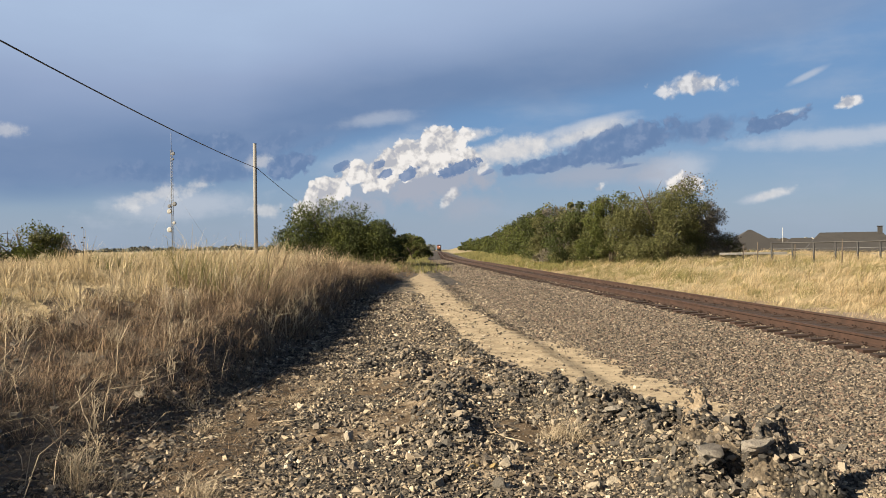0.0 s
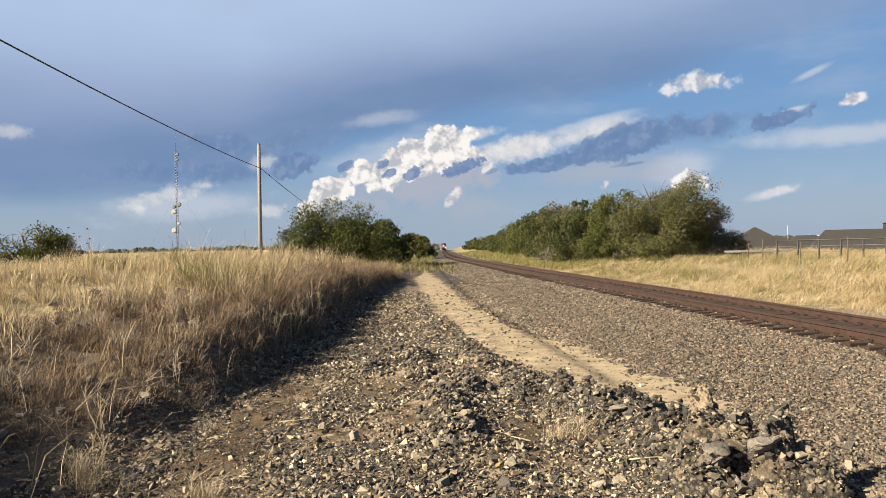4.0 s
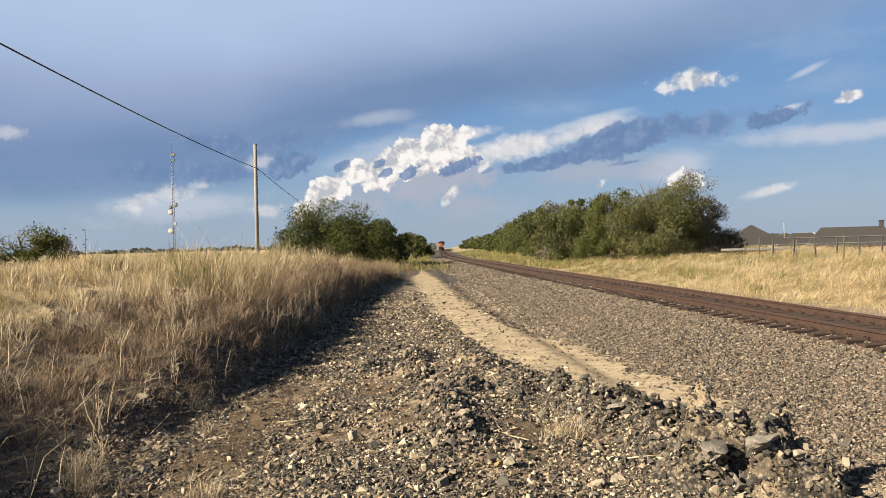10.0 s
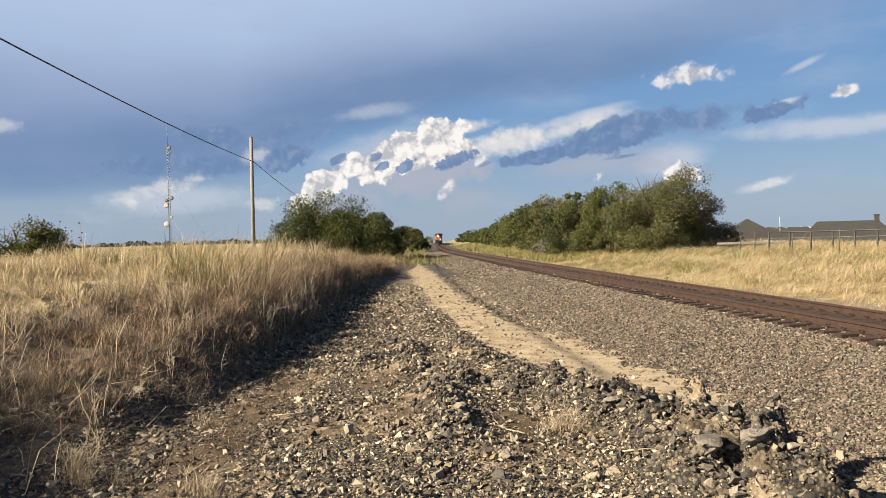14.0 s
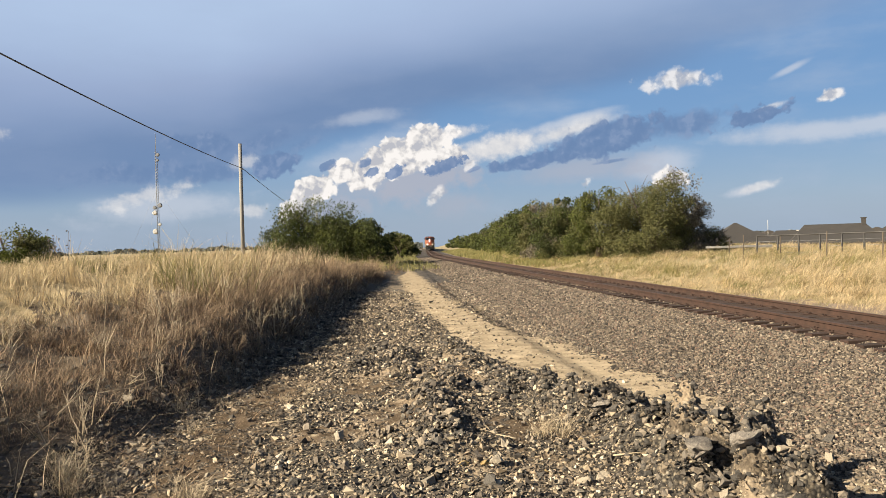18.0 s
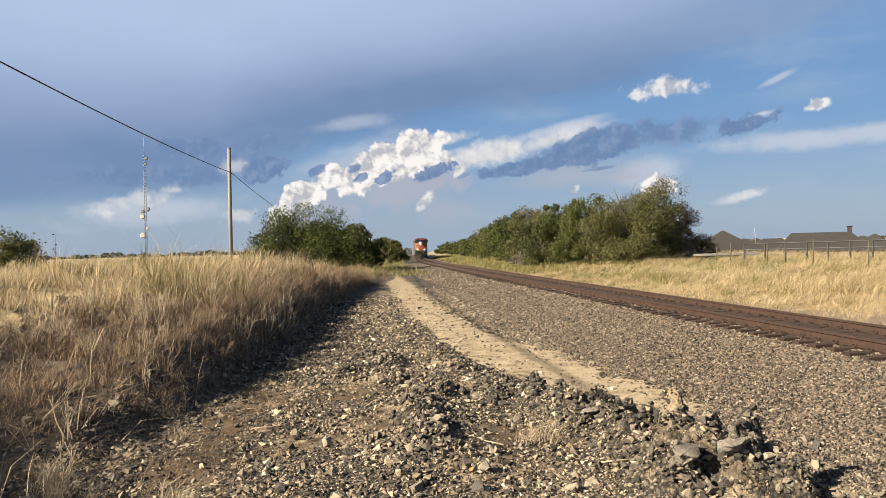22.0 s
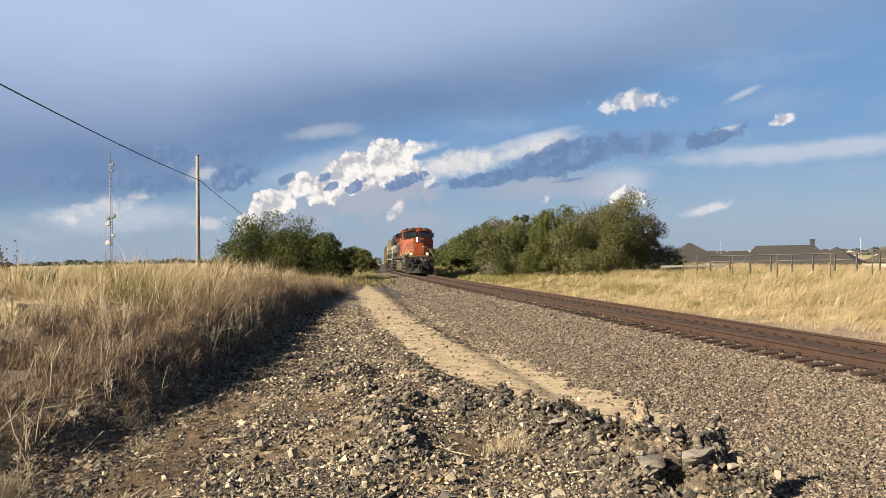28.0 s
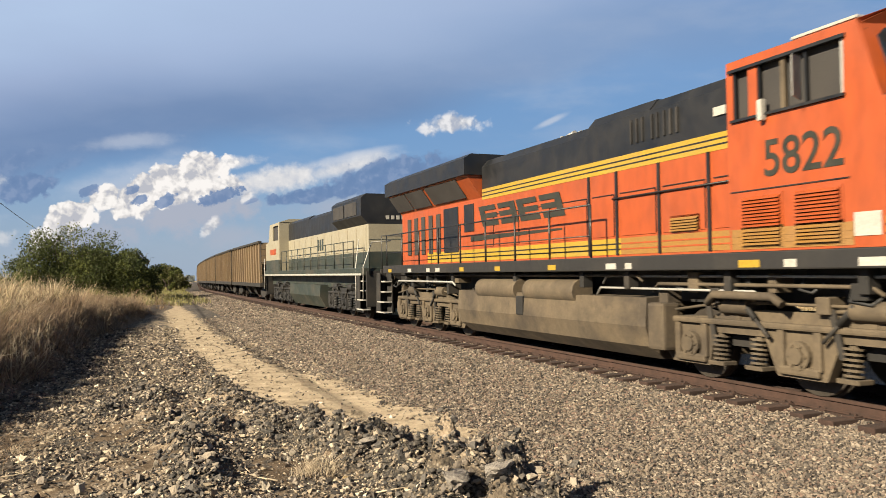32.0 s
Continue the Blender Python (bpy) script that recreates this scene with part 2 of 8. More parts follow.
sky_world()
sun = new("sun", bpy.data.lights.new("sun", "SUN"))
sun.data.energy, sun.data.angle, sun.data.color = 5.0, radians(0.53), (1.0, 0.86, 0.64)
sun.matrix_world = look((50 * math.cos(SUN_EL) * math.sin(SUN_AZ), 50 * math.cos(SUN_EL) * math.cos(SUN_AZ), 50 * math.sin(SUN_EL)), (0, 0, 0))

# ---- materials ----
def material(name, a, b=None, rough=0.8, metal=0.0, scale=6.0, bump=0.0, fine=60.0, island=0.0, per_object=0.0, c=None, c_scale=0.6, c_amount=0.5, glow=None, clear=0.0, stretch=(1, 1, 1), through_light=0.0):
    """A procedural surface: colour a to b by a medium noise, c by large stains, fine grain and relief; island and per_object vary pieces."""
    m = bpy.data.materials.new(name)
    m.use_nodes = True
    nt = m.node_tree
    bsdf = nt.nodes["Principled BSDF"]
    link = nt.links.new
    b = b or tuple(x * 0.8 for x in a)
    bsdf.inputs["Metallic"].default_value = metal
    bsdf.inputs["Coat Weight"].default_value = clear
    bsdf.inputs["Coat Roughness"].default_value = 0.25
    co = nt.nodes.new("ShaderNodeTexCoord")
    mp = nt.nodes.new("ShaderNodeMapping")
    mp.inputs["Scale"].default_value = stretch
    link(co.outputs["Object"], mp.inputs[0])

    def tex(s, d, r=0.55):
        n = nt.nodes.new("ShaderNodeTexNoise")
        link(mp.outputs[0], n.inputs["Vector"])
        n.inputs["Scale"].default_value, n.inputs["Detail"].default_value, n.inputs["Roughness"].default_value = s, d, r
        return n.outputs[0]

    def mixc(f, x, y):
        n = nt.nodes.new("ShaderNodeMix")
        n.data_type = "RGBA"
        if isinstance(f, float):
            n.inputs[0].default_value = f
        else:
            link(f, n.inputs[0])
        for i, v in ((6, x), (7, y)):
            if isinstance(v, tuple):
                n.inputs[i].default_value = (*v, 1)
            else:
                link(v, n.inputs[i])
        return n.outputs[2]

    def rng(v, lo, hi, to0=0.0, to1=1.0):
        n = nt.nodes.new("ShaderNodeMapRange")
        link(v, n.inputs[0])
        for i, x in enumerate((lo, hi, to0, to1)):
            n.inputs[i + 1].default_value = x
        return n.outputs[0]

    med = tex(scale, 5)
    col = mixc(rng(med, 0.32, 0.68), a, b)
    if c:
        col = mixc(rng(tex(c_scale, 4), 0.48, 0.66, 0.0, c_amount), col, c)
    if island or per_object:
        if island:
            src = nt.nodes.new("ShaderNodeNewGeometry").outputs["Random Per Island"]
        else:
            src = nt.nodes.new("ShaderNodeObjectInfo").outputs["Random"]
        k = max(island, per_object)
        n = nt.nodes.new("ShaderNodeVectorMath")
        n.operation = "SCALE"
        link(col, n.inputs[0])
        link(rng(src, 0, 1, 1 - k, 1 + k), n.inputs["Scale"])
        col = n.outputs[0]
    grain = tex(fine, 3)
    n = nt.nodes.new("ShaderNodeVectorMath")
    n.operation = "SCALE"
    link(col, n.inputs[0])
    link(rng(grain, 0.3, 0.7, 0.86, 1.12), n.inputs["Scale"])
    link(n.outputs[0], bsdf.inputs["Base Color"])
    link(rng(med, 0.3, 0.7, max(0.05, rough - 0.12), min(1.0, rough + 0.1)), bsdf.inputs["Roughness"])
    if bump:
        bn = nt.nodes.new("ShaderNodeBump")
        bn.inputs["Strength"].default_value = 0.6
        bn.inputs["Distance"].default_value = bump
        link(grain, bn.inputs["Height"])
        link(bn.outputs[0], bsdf.inputs["Normal"])
    if glow:
        bsdf.inputs["Emission Color"].default_value = (*glow[:3], 1)
        bsdf.inputs["Emission Strength"].default_value = glow[3]
    if through_light:
        tr = nt.nodes.new("ShaderNodeBsdfTranslucent")
        link(n.outputs[0], tr.inputs[0])
        mx = nt.nodes.new("ShaderNodeMixShader")
        mx.inputs[0].default_value = through_light
        link(bsdf.outputs[0], mx.inputs[1]), link(tr.outputs[0], mx.inputs[2])
        link(mx.outputs[0], nt.nodes["Material Output"].inputs[0])
    return m


def palette_material(name, stops, rough=0.9, fine=40.0, bump=0.004):
    """Loose stones: each island takes its own colour out of a palette."""
    m = material(name, (0.3, 0.3, 0.3), rough=rough, fine=fine, bump=bump)
    nt = m.node_tree
    geo = nt.nodes.new("ShaderNodeNewGeometry")
    r = nt.nodes.new("ShaderNodeValToRGB")
    r.color_ramp.interpolation = "CONSTANT"
    els = r.color_ramp.elements
    while len(els) < len(stops):
        els.new(0.5)
    for e, (p, c) in zip(els, stops):
        e.position, e.color = p, (c[0] * 0.97, c[1] * 0.955, c[2] * 0.93, 1)
    nt.links.new(geo.outputs["Random Per Island"], r.inputs[0])
    base = nt.nodes["Principled BSDF"].inputs["Base Color"]
    scale = base.links[0].from_node
    nt.links.new(r.outputs[0], scale.inputs[0])
    return m


def gravel_material(name, stops, cell, fill, fill_amount, fill_scale):
    """Packed gravel: cells with their own colours and dark joints, and patches of bare fine earth."""
    m = material(name, (0.2, 0.17, 0.13), rough=0.95, fine=60)
    nt = m.node_tree
    link = nt.links.new
    bsdf = nt.nodes["Principled BSDF"]
    grain = bsdf.inputs["Base Color"].links[0].from_node
    co = nt.nodes.new("ShaderNodeTexCoord")
    vor = nt.nodes.new("ShaderNodeTexVoronoi")
    vor.inputs["Scale"].default_value = 1.0 / cell
    link(co.outputs["Object"], vor.inputs["Vector"])
    sep = nt.nodes.new("ShaderNodeSeparateColor")
    link(vor.outputs["Color"], sep.inputs[0])
    r = nt.nodes.new("ShaderNodeValToRGB")
    r.color_ramp.interpolation = "CONSTANT"
    els = r.color_ramp.elements
    while len(els) < len(stops):
        els.new(0.5)
    for e, (p, c) in zip(els, stops):
        e.position, e.color = p, (*[v * 0.55 for v in c], 1)
    link(sep.outputs[0], r.inputs[0])
    gap = nt.nodes.new("ShaderNodeMapRange")
    link(vor.outputs["Distance"], gap.inputs[0])
    for i, v in enumerate((0.25, 0.62, 1.0, 0.25)):
        gap.inputs[i + 1].default_value = v
    mul = nt.nodes.new("ShaderNodeVectorMath")
    mul.operation = "SCALE"
    link(r.outputs[0], mul.inputs[0]), link(gap.outputs[0], mul.inputs["Scale"])
    big = nt.nodes.new("ShaderNodeTexNoise")
    big.inputs["Scale"].default_value, big.inputs["Detail"].default_value = fill_scale, 6
    link(co.outputs["Object"], big.inputs["Vector"])
    rng = nt.nodes.new("ShaderNodeMapRange")
    link(big.outputs[0], rng.inputs[0])
    for i, v in enumerate((0.52, 0.62, 0.0, fill_amount)):
        rng.inputs[i + 1].default_value = v
    mix = nt.nodes.new("ShaderNodeMix")
    mix.data_type = "RGBA"
    link(rng.outputs[0], mix.inputs[0]), link(mul.outputs[0], mix.inputs[6])
    mix.inputs[7].default_value = (*fill, 1)
    link(mix.outputs[2], grain.inputs[0])
    bump = nt.nodes.new("ShaderNodeBump")
    bump.inputs["Strength"].default_value, bump.inputs["Distance"].default_value = 0.9, cell * 0.6
    bump.invert = True
    link(vor.outputs["Distance"], bump.inputs["Height"])
    link(bump.outputs[0], bsdf.inputs["Normal"])
    # bare sand and earth, where the ground carries those amounts, with rims broken by noise
    rim = nt.nodes.new("ShaderNodeTexNoise")
    rim.inputs["Scale"].default_value, rim.inputs["Detail"].default_value, rim.inputs["Roughness"].default_value = 5.0, 8, 0.68
    link(co.outputs["Object"], rim.inputs["Vector"])
    grit = nt.nodes.new("ShaderNodeTexNoise")
    grit.inputs["Scale"].default_value, grit.inputs["Detail"].default_value, grit.inputs["Roughness"].default_value = 2.6, 10, 0.72
    link(co.outputs["Object"], grit.inputs["Vector"])
    last = bsdf.outputs[0]
    for key, stops in (("soil", [(0.32, (0.0558, 0.0432, 0.0315)), (0.5, (0.104, 0.0783, 0.0558)), (0.68, (0.162, 0.124, 0.0882))]), ("sand", [(0.30, (0.144, 0.117, 0.0864)), (0.46, (0.288, 0.234, 0.165)), (0.62, (0.36, 0.299, 0.216))])):
        at_point = nt.nodes.new("ShaderNodeAttribute")
        at_point.attribute_name = key
        edge = nt.nodes.new("ShaderNodeMath")
        edge.operation = "MULTIPLY_ADD"
        link(rim.outputs[0], edge.inputs[0])
        edge.inputs[1].default_value = 3.4
        link(at_point.outputs["Fac"], edge.inputs[2])
        fac = nt.nodes.new("ShaderNodeMapRange")
        fac.interpolation_type = "SMOOTHSTEP"
        link(edge.outputs[0], fac.inputs[0])
        fac.inputs[1].default_value, fac.inputs[2].default_value = 2.02, 2.42
        tone = nt.nodes.new("ShaderNodeValToRGB")
        while len(tone.color_ramp.elements) < 3:
            tone.color_ramp.elements.new(0.5)
        for e, (p, c) in zip(tone.color_ramp.elements, stops):
            e.position, e.color = p, (*c, 1)
        link(grit.outputs[0], tone.inputs[0])
        rough_bump = nt.nodes.new("ShaderNodeBump")
        rough_bump.inputs["Strength"].default_value, rough_bump.inputs["Distance"].default_value = 0.8, 0.05
        link(grit.outputs[0], rough_bump.inputs["Height"])
        bare = nt.nodes.new("ShaderNodeBsdfDiffuse")
        link(tone.outputs[0], bare.inputs[0]), link(rough_bump.outputs[0], bare.inputs["Normal"])
        mixed = nt.nodes.new("ShaderNodeMixShader")
        link(fac.outputs[0], mixed.inputs[0]), link(last, mixed.inputs[1]), link(bare.outputs[0], mixed.inputs[2])
        last = mixed.outputs[0]
    link(last, nt.nodes["Material Output"].inputs[0])
    return m


M = {}
M["track_bed"] = material("rusty_track_bed", (0.0395, 0.0186, 0.011), (0.0251, 0.0122, 0.0076), 0.95, scale=9, fine=50, bump=0.03)
M["dirt"] = material("dirt", (0.211, 0.161, 0.119), (0.148, 0.114, 0.0845), 0.95, scale=2.5, fine=45, bump=0.02, c=(0.222, 0.174, 0.143), c_scale=0.8)
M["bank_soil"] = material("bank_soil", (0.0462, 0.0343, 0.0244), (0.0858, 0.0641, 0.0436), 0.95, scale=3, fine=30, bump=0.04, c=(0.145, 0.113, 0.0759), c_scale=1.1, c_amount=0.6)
M["field"] = material("field", (0.314, 0.247, 0.141), (0.236, 0.185, 0.0977), 0.95, scale=0.8, fine=14, bump=0.05, c=(0.123, 0.135, 0.0561), c_scale=0.06)
STONES = [(0.0, (0.0354, 0.03, 0.0256)), (0.14, (0.0922, 0.0779, 0.0632)), (0.30, (0.14, 0.113, 0.088)), (0.48, (0.165, 0.133, 0.101)), (0.64, (0.137, 0.0927, 0.0718)), (0.73, (0.0705, 0.0596, 0.0511)), (0.88, (0.242, 0.205, 0.162))]
ROAD = [(0.0, (0.0519, 0.0439, 0.0366)), (0.16, (0.0994, 0.0832, 0.0659)), (0.36, (0.166, 0.136, 0.0994)), (0.54, (0.246, 0.196, 0.141)), (0.70, (0.0863, 0.0732, 0.0598)), (0.80, (0.333, 0.28, 0.206)), (0.93, (0.439, 0.385, 0.305))]
M["gravel_ground"] = gravel_material("gravel_ground", ROAD, 0.034, (0.267, 0.206, 0.141), 0.7, 0.75)
M["ballast_bed"] = gravel_material("ballast_bed", STONES, 0.045, (0.176, 0.145, 0.114), 0.2, 0.5)
M["ballast"] = palette_material("ballast", STONES)
M["road_stone"] = palette_material("road_stone", [(0.0, (0.0292, 0.0247, 0.0208)), (0.16, (0.0977, 0.0808, 0.0643)), (0.36, (0.162, 0.132, 0.0977)), (0.54, (0.24, 0.192, 0.138)), (0.70, (0.0584, 0.0494, 0.0409)), (0.82, (0.351, 0.296, 0.218)), (0.95, (0.467, 0.409, 0.325))])
M["rust_rail"] = material("rust_rail", (0.0395, 0.0179, 0.011), (0.0243, 0.0118, 0.0076), 0.95, scale=5, fine=40, bump=0.001)
M["rail_top"] = material("rail_top", (0.0471, 0.0251, 0.0175), (0.0547, 0.0312, 0.022), 0.7, metal=0.1, scale=8, fine=60)
M["tie"] = material("tie", (0.0334, 0.0163, 0.0106), (0.019, 0.00988, 0.00684), 1.0, scale=3, fine=40, bump=0.01, per_object=0.35, stretch=(0.4, 4, 4))
M["straw"] = material("straw", (0.404, 0.316, 0.182), (0.282, 0.209, 0.115), 0.75, scale=0.9, fine=9, island=0.62, through_light=0.3)
M["pale_straw"] = material("pale_straw", (0.481, 0.401, 0.266), (0.384, 0.303, 0.179), 0.75, scale=0.9, fine=9, island=0.5, through_light=0.3)
M["dry_brown"] = material("dry_brown", (0.247, 0.172, 0.106), (0.113, 0.0808, 0.0524), 0.85, scale=1.6, fine=9, island=0.65, through_light=0.15)
M["weed_twig"] = material("weed_twig", (0.128, 0.0898, 0.0598), (0.254, 0.183, 0.12), 0.9, scale=1.2, fine=9, island=0.6)
M["green_grass"] = material("green_grass", (0.128, 0.128, 0.0445), (0.216, 0.191, 0.07), 0.75, scale=0.6, fine=9, island=0.35, through_light=0.3)
M["dead_stem"] = material("dead_stem", (0.396, 0.333, 0.238), (0.269, 0.214, 0.143), 0.85, scale=3, fine=20, island=0.2)
M["leaf"] = material("leaf", (0.051, 0.0642, 0.0114), (0.0862, 0.0968, 0.0185), 0.85, scale=0.5, fine=6, island=0.5, through_light=0.3)
M["leaf_dark"] = material("leaf_dark", (0.0282, 0.0387, 0.00748), (0.0563, 0.0686, 0.0132), 0.85, scale=0.5, fine=6, island=0.5, through_light=0.25)
M["leaf_olive"] = material("leaf_olive", (0.107, 0.106, 0.0352), (0.0669, 0.0713, 0.0229), 0.85, scale=0.5, fine=6, island=0.45, through_light=0.3)
M["twig_grey"] = material("twig_grey", (0.135, 0.117, 0.0889), (0.0924, 0.0815, 0.0605), 0.85, scale=0.6, fine=6, island=0.35)
M["bark"] = material("bark", (0.0977, 0.0748, 0.0561), (0.0598, 0.0487, 0.0374), 0.95, scale=4, fine=30, bump=0.01)

M["asphalt_chunk"] = palette_material("asphalt_chunk", [(0.0, (0.038, 0.0348, 0.0317)), (0.25, (0.0729, 0.0659, 0.0583)), (0.5, (0.114, 0.0994, 0.084)), (0.72, (0.171, 0.144, 0.115)), (0.88, (0.266, 0.225, 0.174))], fine=75, bump=0.012)
M["pale_rock"] = material("pale_limestone", (0.28, 0.245, 0.191), (0.216, 0.184, 0.143), 0.9, scale=7, fine=35, bump=0.01, per_object=0.2)
M["yellow_rock"] = material("ochre_rock", (0.28, 0.197, 0.0793), (0.229, 0.168, 0.0793), 0.9, scale=7, fine=35, bump=0.01, per_object=0.15)
M["grey_rock"] = material("rough_concrete_rock", (0.27, 0.24, 0.205), (0.16, 0.142, 0.122), 0.95, scale=12, fine=38, bump=0.05, per_object=0.2)
M["dark_rock"] = material("dark_rock", (0.102, 0.0915, 0.0793), (0.0568, 0.0515, 0.0455), 0.95, scale=9, fine=70, bump=0.02, per_object=0.25)

# ---- plan of the line: rail tops at z = 0, y runs along the track away from the camera ----
def track_x(y):
    y = np.asarray(y, float)
    u = np.clip(y - 35, 0, 110)
    return 9.35 - 0.01 * np.minimum(y, 35) - 0.01 * u + 0.082 * u * u / 220 + 0.072 * np.maximum(y - 145, 0)


def track_z(y):
    y = np.asarray(y, float)
    u = np.clip(y - 50, 0, 40)
    return -0.0065 * (u * u / 80 + np.maximum(y - 90, 0))


def bank_foot(y):
    return np.interp(y, [0, 9, 12, 18, 30, 44, 52, 62, 75, 100], [-2.9, -2.65, -2.2, -1.75, -0.85, 1.05, 2.2, 3.4, 4.9, 5.6])


def smooth(v, lo, hi):
    t = np.clip((np.asarray(v, float) - lo) / (hi - lo), 0, 1)
    return t * t * (3 - 2 * t)


def wave(x, y, s):
    """Cheap repeatable unevenness, about -1 to 1."""
    return (np.sin(x * 1.7 / s + 1.3 * np.sin(y * 0.9 / s)) + np.sin(y * 2.1 / s + 1.1 * np.sin(x * 1.3 / s + 2)) + np.sin((x + y) * 3.3 / s)) / 3


RIDGE = [(0.5, 12.4, 0.14), (1.0, 11.6, 0.20), (1.13, 11.3, 0.22), (1.5, 14.6, 0.24), (1.65, 13.9, 0.20), (1.8, 13.3, 0.16), (2.1, 12.3, 0.09), (1.9, 10.7, 0.16), (2.35, 10.3, 0.26), (2.5, 9.6, 0.26), (2.75, 9.0, 0.40), (2.5, 9.0, 0.28), (2.85, 8.4, 0.30), (2.85, 7.8, 0.38), (3.0, 7.3, 0.48), (3.05, 6.8, 0.46), (3.2, 6.3, 0.46), (3.3, 5.8, 0.36), (2.7, 6.5, 0.28),
         (0.1, 15.0, 0.16), (0.5, 14.3, 0.22), (-0.2, 13.6, 0.16), (0.77, 10.2, 0.18), (0.75, 9.6, 0.16), (0.72, 8.9, 0.18), (0.7, 8.2, 0.16)]


def ridge_height(x, y):
    """Rows of rubble pushed up along the road."""
    heap = np.zeros(np.broadcast(x, y).shape)
    for rx, ry, rh in RIDGE:
        heap = np.maximum(heap, rh * np.exp(-((x - rx) ** 2 / 0.09 + (y - ry) ** 2 / 0.2)))
    return heap


def side_x(q, y):
    return q - 9.2 + track_x(y)


def ground_z(x, y):
    x, y = np.asarray(x, float), np.asarray(y, float)
    q = x + 9.2 - track_x(y)                     # across, as if the track were straight
    base = np.interp(q, [-60, 1.0, 2.0, 3.5, 3.9, 7.2, 7.7, 8.15, 8.33, 10.1, 10.3, 10.75, 11.2, 12.8, 14.2, 19.0, 30, 42, 58, 100, 400], [-0.42, -0.42, -0.46, -0.46, -0.44, -0.265, -0.245, -0.245, -0.180, -0.180, -0.25, -0.25, -0.28, -0.50, -0.44, 0.16, 0.32, 0.15, -2.2, -2.8, -4.0])
    foot = bank_foot(y)
    high = np.interp(y, [-30, 0, 12, 30, 46, 60, 110, 400], [0.85, 0.9, 1.27, 1.46, 1.06, 0.15, -0.15, -1.0]) - 0.60 * smooth(foot - q, 4, 12)
    cut = np.interp(y, [4, 8, 10, 12, 14.5, 40, 52], [0.10, 0.18, 0.28, 0.38, 0.50, 0.48, 0.15])         # low cut face at the foot, then a gentle rise
    left = (high + 0.42) * (cut * smooth(foot - q, -0.1, 0.8) + (1 - cut) * smooth(foot - q, 0.3, 8.5))
    out = base + left
    road = smooth(q, -3.2, -2.2) * smooth(q, 3.4, 1.6) * smooth(y, 70, 30)
    out = out + road * (0.045 * wave(x, y, 0.8) + 0.032 * wave(y, x, 0.33) + 0.012 * wave(x, y, 0.14))
    face = smooth(foot - q, 0.2, 1.0) * smooth(foot - q, 6, 4) * smooth(y, 60, 40)
    out = out + face * (0.11 * wave(x, y, 0.75) + 0.07 * wave(y, x, 0.33))
    out = out + 0.05 * wave(x, y, 2.3) * smooth(foot - q, 0.5, 3) + 0.05 * wave(x, y, 3.1) * smooth(q, 13, 17)
    out = out + 0.02 * wave(x, y, 0.12) * smooth(q, 8.2, 8.4) * smooth(q, 10.2, 10.0) * smooth(y, 70, 40)
    out = out + ridge_height(x, y) * (0.95 + 0.75 * wave(x, y, 0.2) + 0.35 * wave(y, x, 0.09))
    out = out - 0.05 * np.exp(-((x + 1.4) ** 2 / 0.5 + (y - 8.2) ** 2 / 3.0)) - 0.04 * np.exp(-((x - 0.3) ** 2 / 0.25 + (y - 8.3) ** 2 / 0.5))
    return out + track_z(y) * smooth(np.abs(q - 9.2), 120, 60)


def gz(x, y):
    return float(ground_z(x, y))


def mesh_of(name, verts, faces, mat, smooth_faces=False):
    me = bpy.data.meshes.new(name)
    me.from_pydata(verts, [], faces)
    for m in (mat if isinstance(mat, (list, tuple)) else [mat]):
        me.materials.append(m)
    if smooth_faces:
        me.polygons.foreach_set("use_smooth", [True] * len(me.polygons))
    return me


def quad_mesh(name, verts, quads, mat):
    """Fast mesh from numpy arrays of vertices and quads (or triangles)."""
    verts, quads = np.asarray(verts, np.float32), np.asarray(quads, np.int32)
    me = bpy.data.meshes.new(name)
    k = quads.shape[1]
    me.vertices.add(len(verts)), me.loops.add(quads.size), me.polygons.add(len(quads))
    me.vertices.foreach_set("co", verts.ravel())
    me.loops.foreach_set("vertex_index", quads.ravel())
    me.polygons.foreach_set("loop_start", np.arange(0, quads.size, k, dtype=np.int32))
    me.polygons.foreach_set("use_smooth", np.zeros(len(quads), bool))
    me.update(calc_edges=True)
    me.validate()
    me.materials.append(mat)
    return me


def sheet(name, xs, ys, mats, choose, label, category):
    X, Y = np.meshgrid(xs, ys)
    Z = ground_z(X, Y)
    V = np.stack([X, Y, Z], -1).reshape(-1, 3)
    n, m = len(xs), len(ys)
    i = (np.arange(m - 1)[:, None] * n + np.arange(n - 1)[None, :]).ravel()
    Q = np.stack([i, i + 1, i + n + 1, i + n], -1)
    me = quad_mesh(name, V, Q, mats[0])
    for mt in mats[1:]:
        me.materials.append(mt)
    for key, amount in (("sand", sand_amount), ("soil", soil_amount)):
        me.attributes.new(key, "FLOAT", "POINT").data.foreach_set("value", amount(V[:, 0], V[:, 1]).astype(np.float32))
    c = V[Q].mean(1)
    me.polygons.foreach_set("material_index", choose(c[:, 0], c[:, 1]).astype(np.int32))
    me.polygons.foreach_set("use_smooth", [True] * len(me.polygons))
    return tagged(new(name, me), label, category, kind="structure")


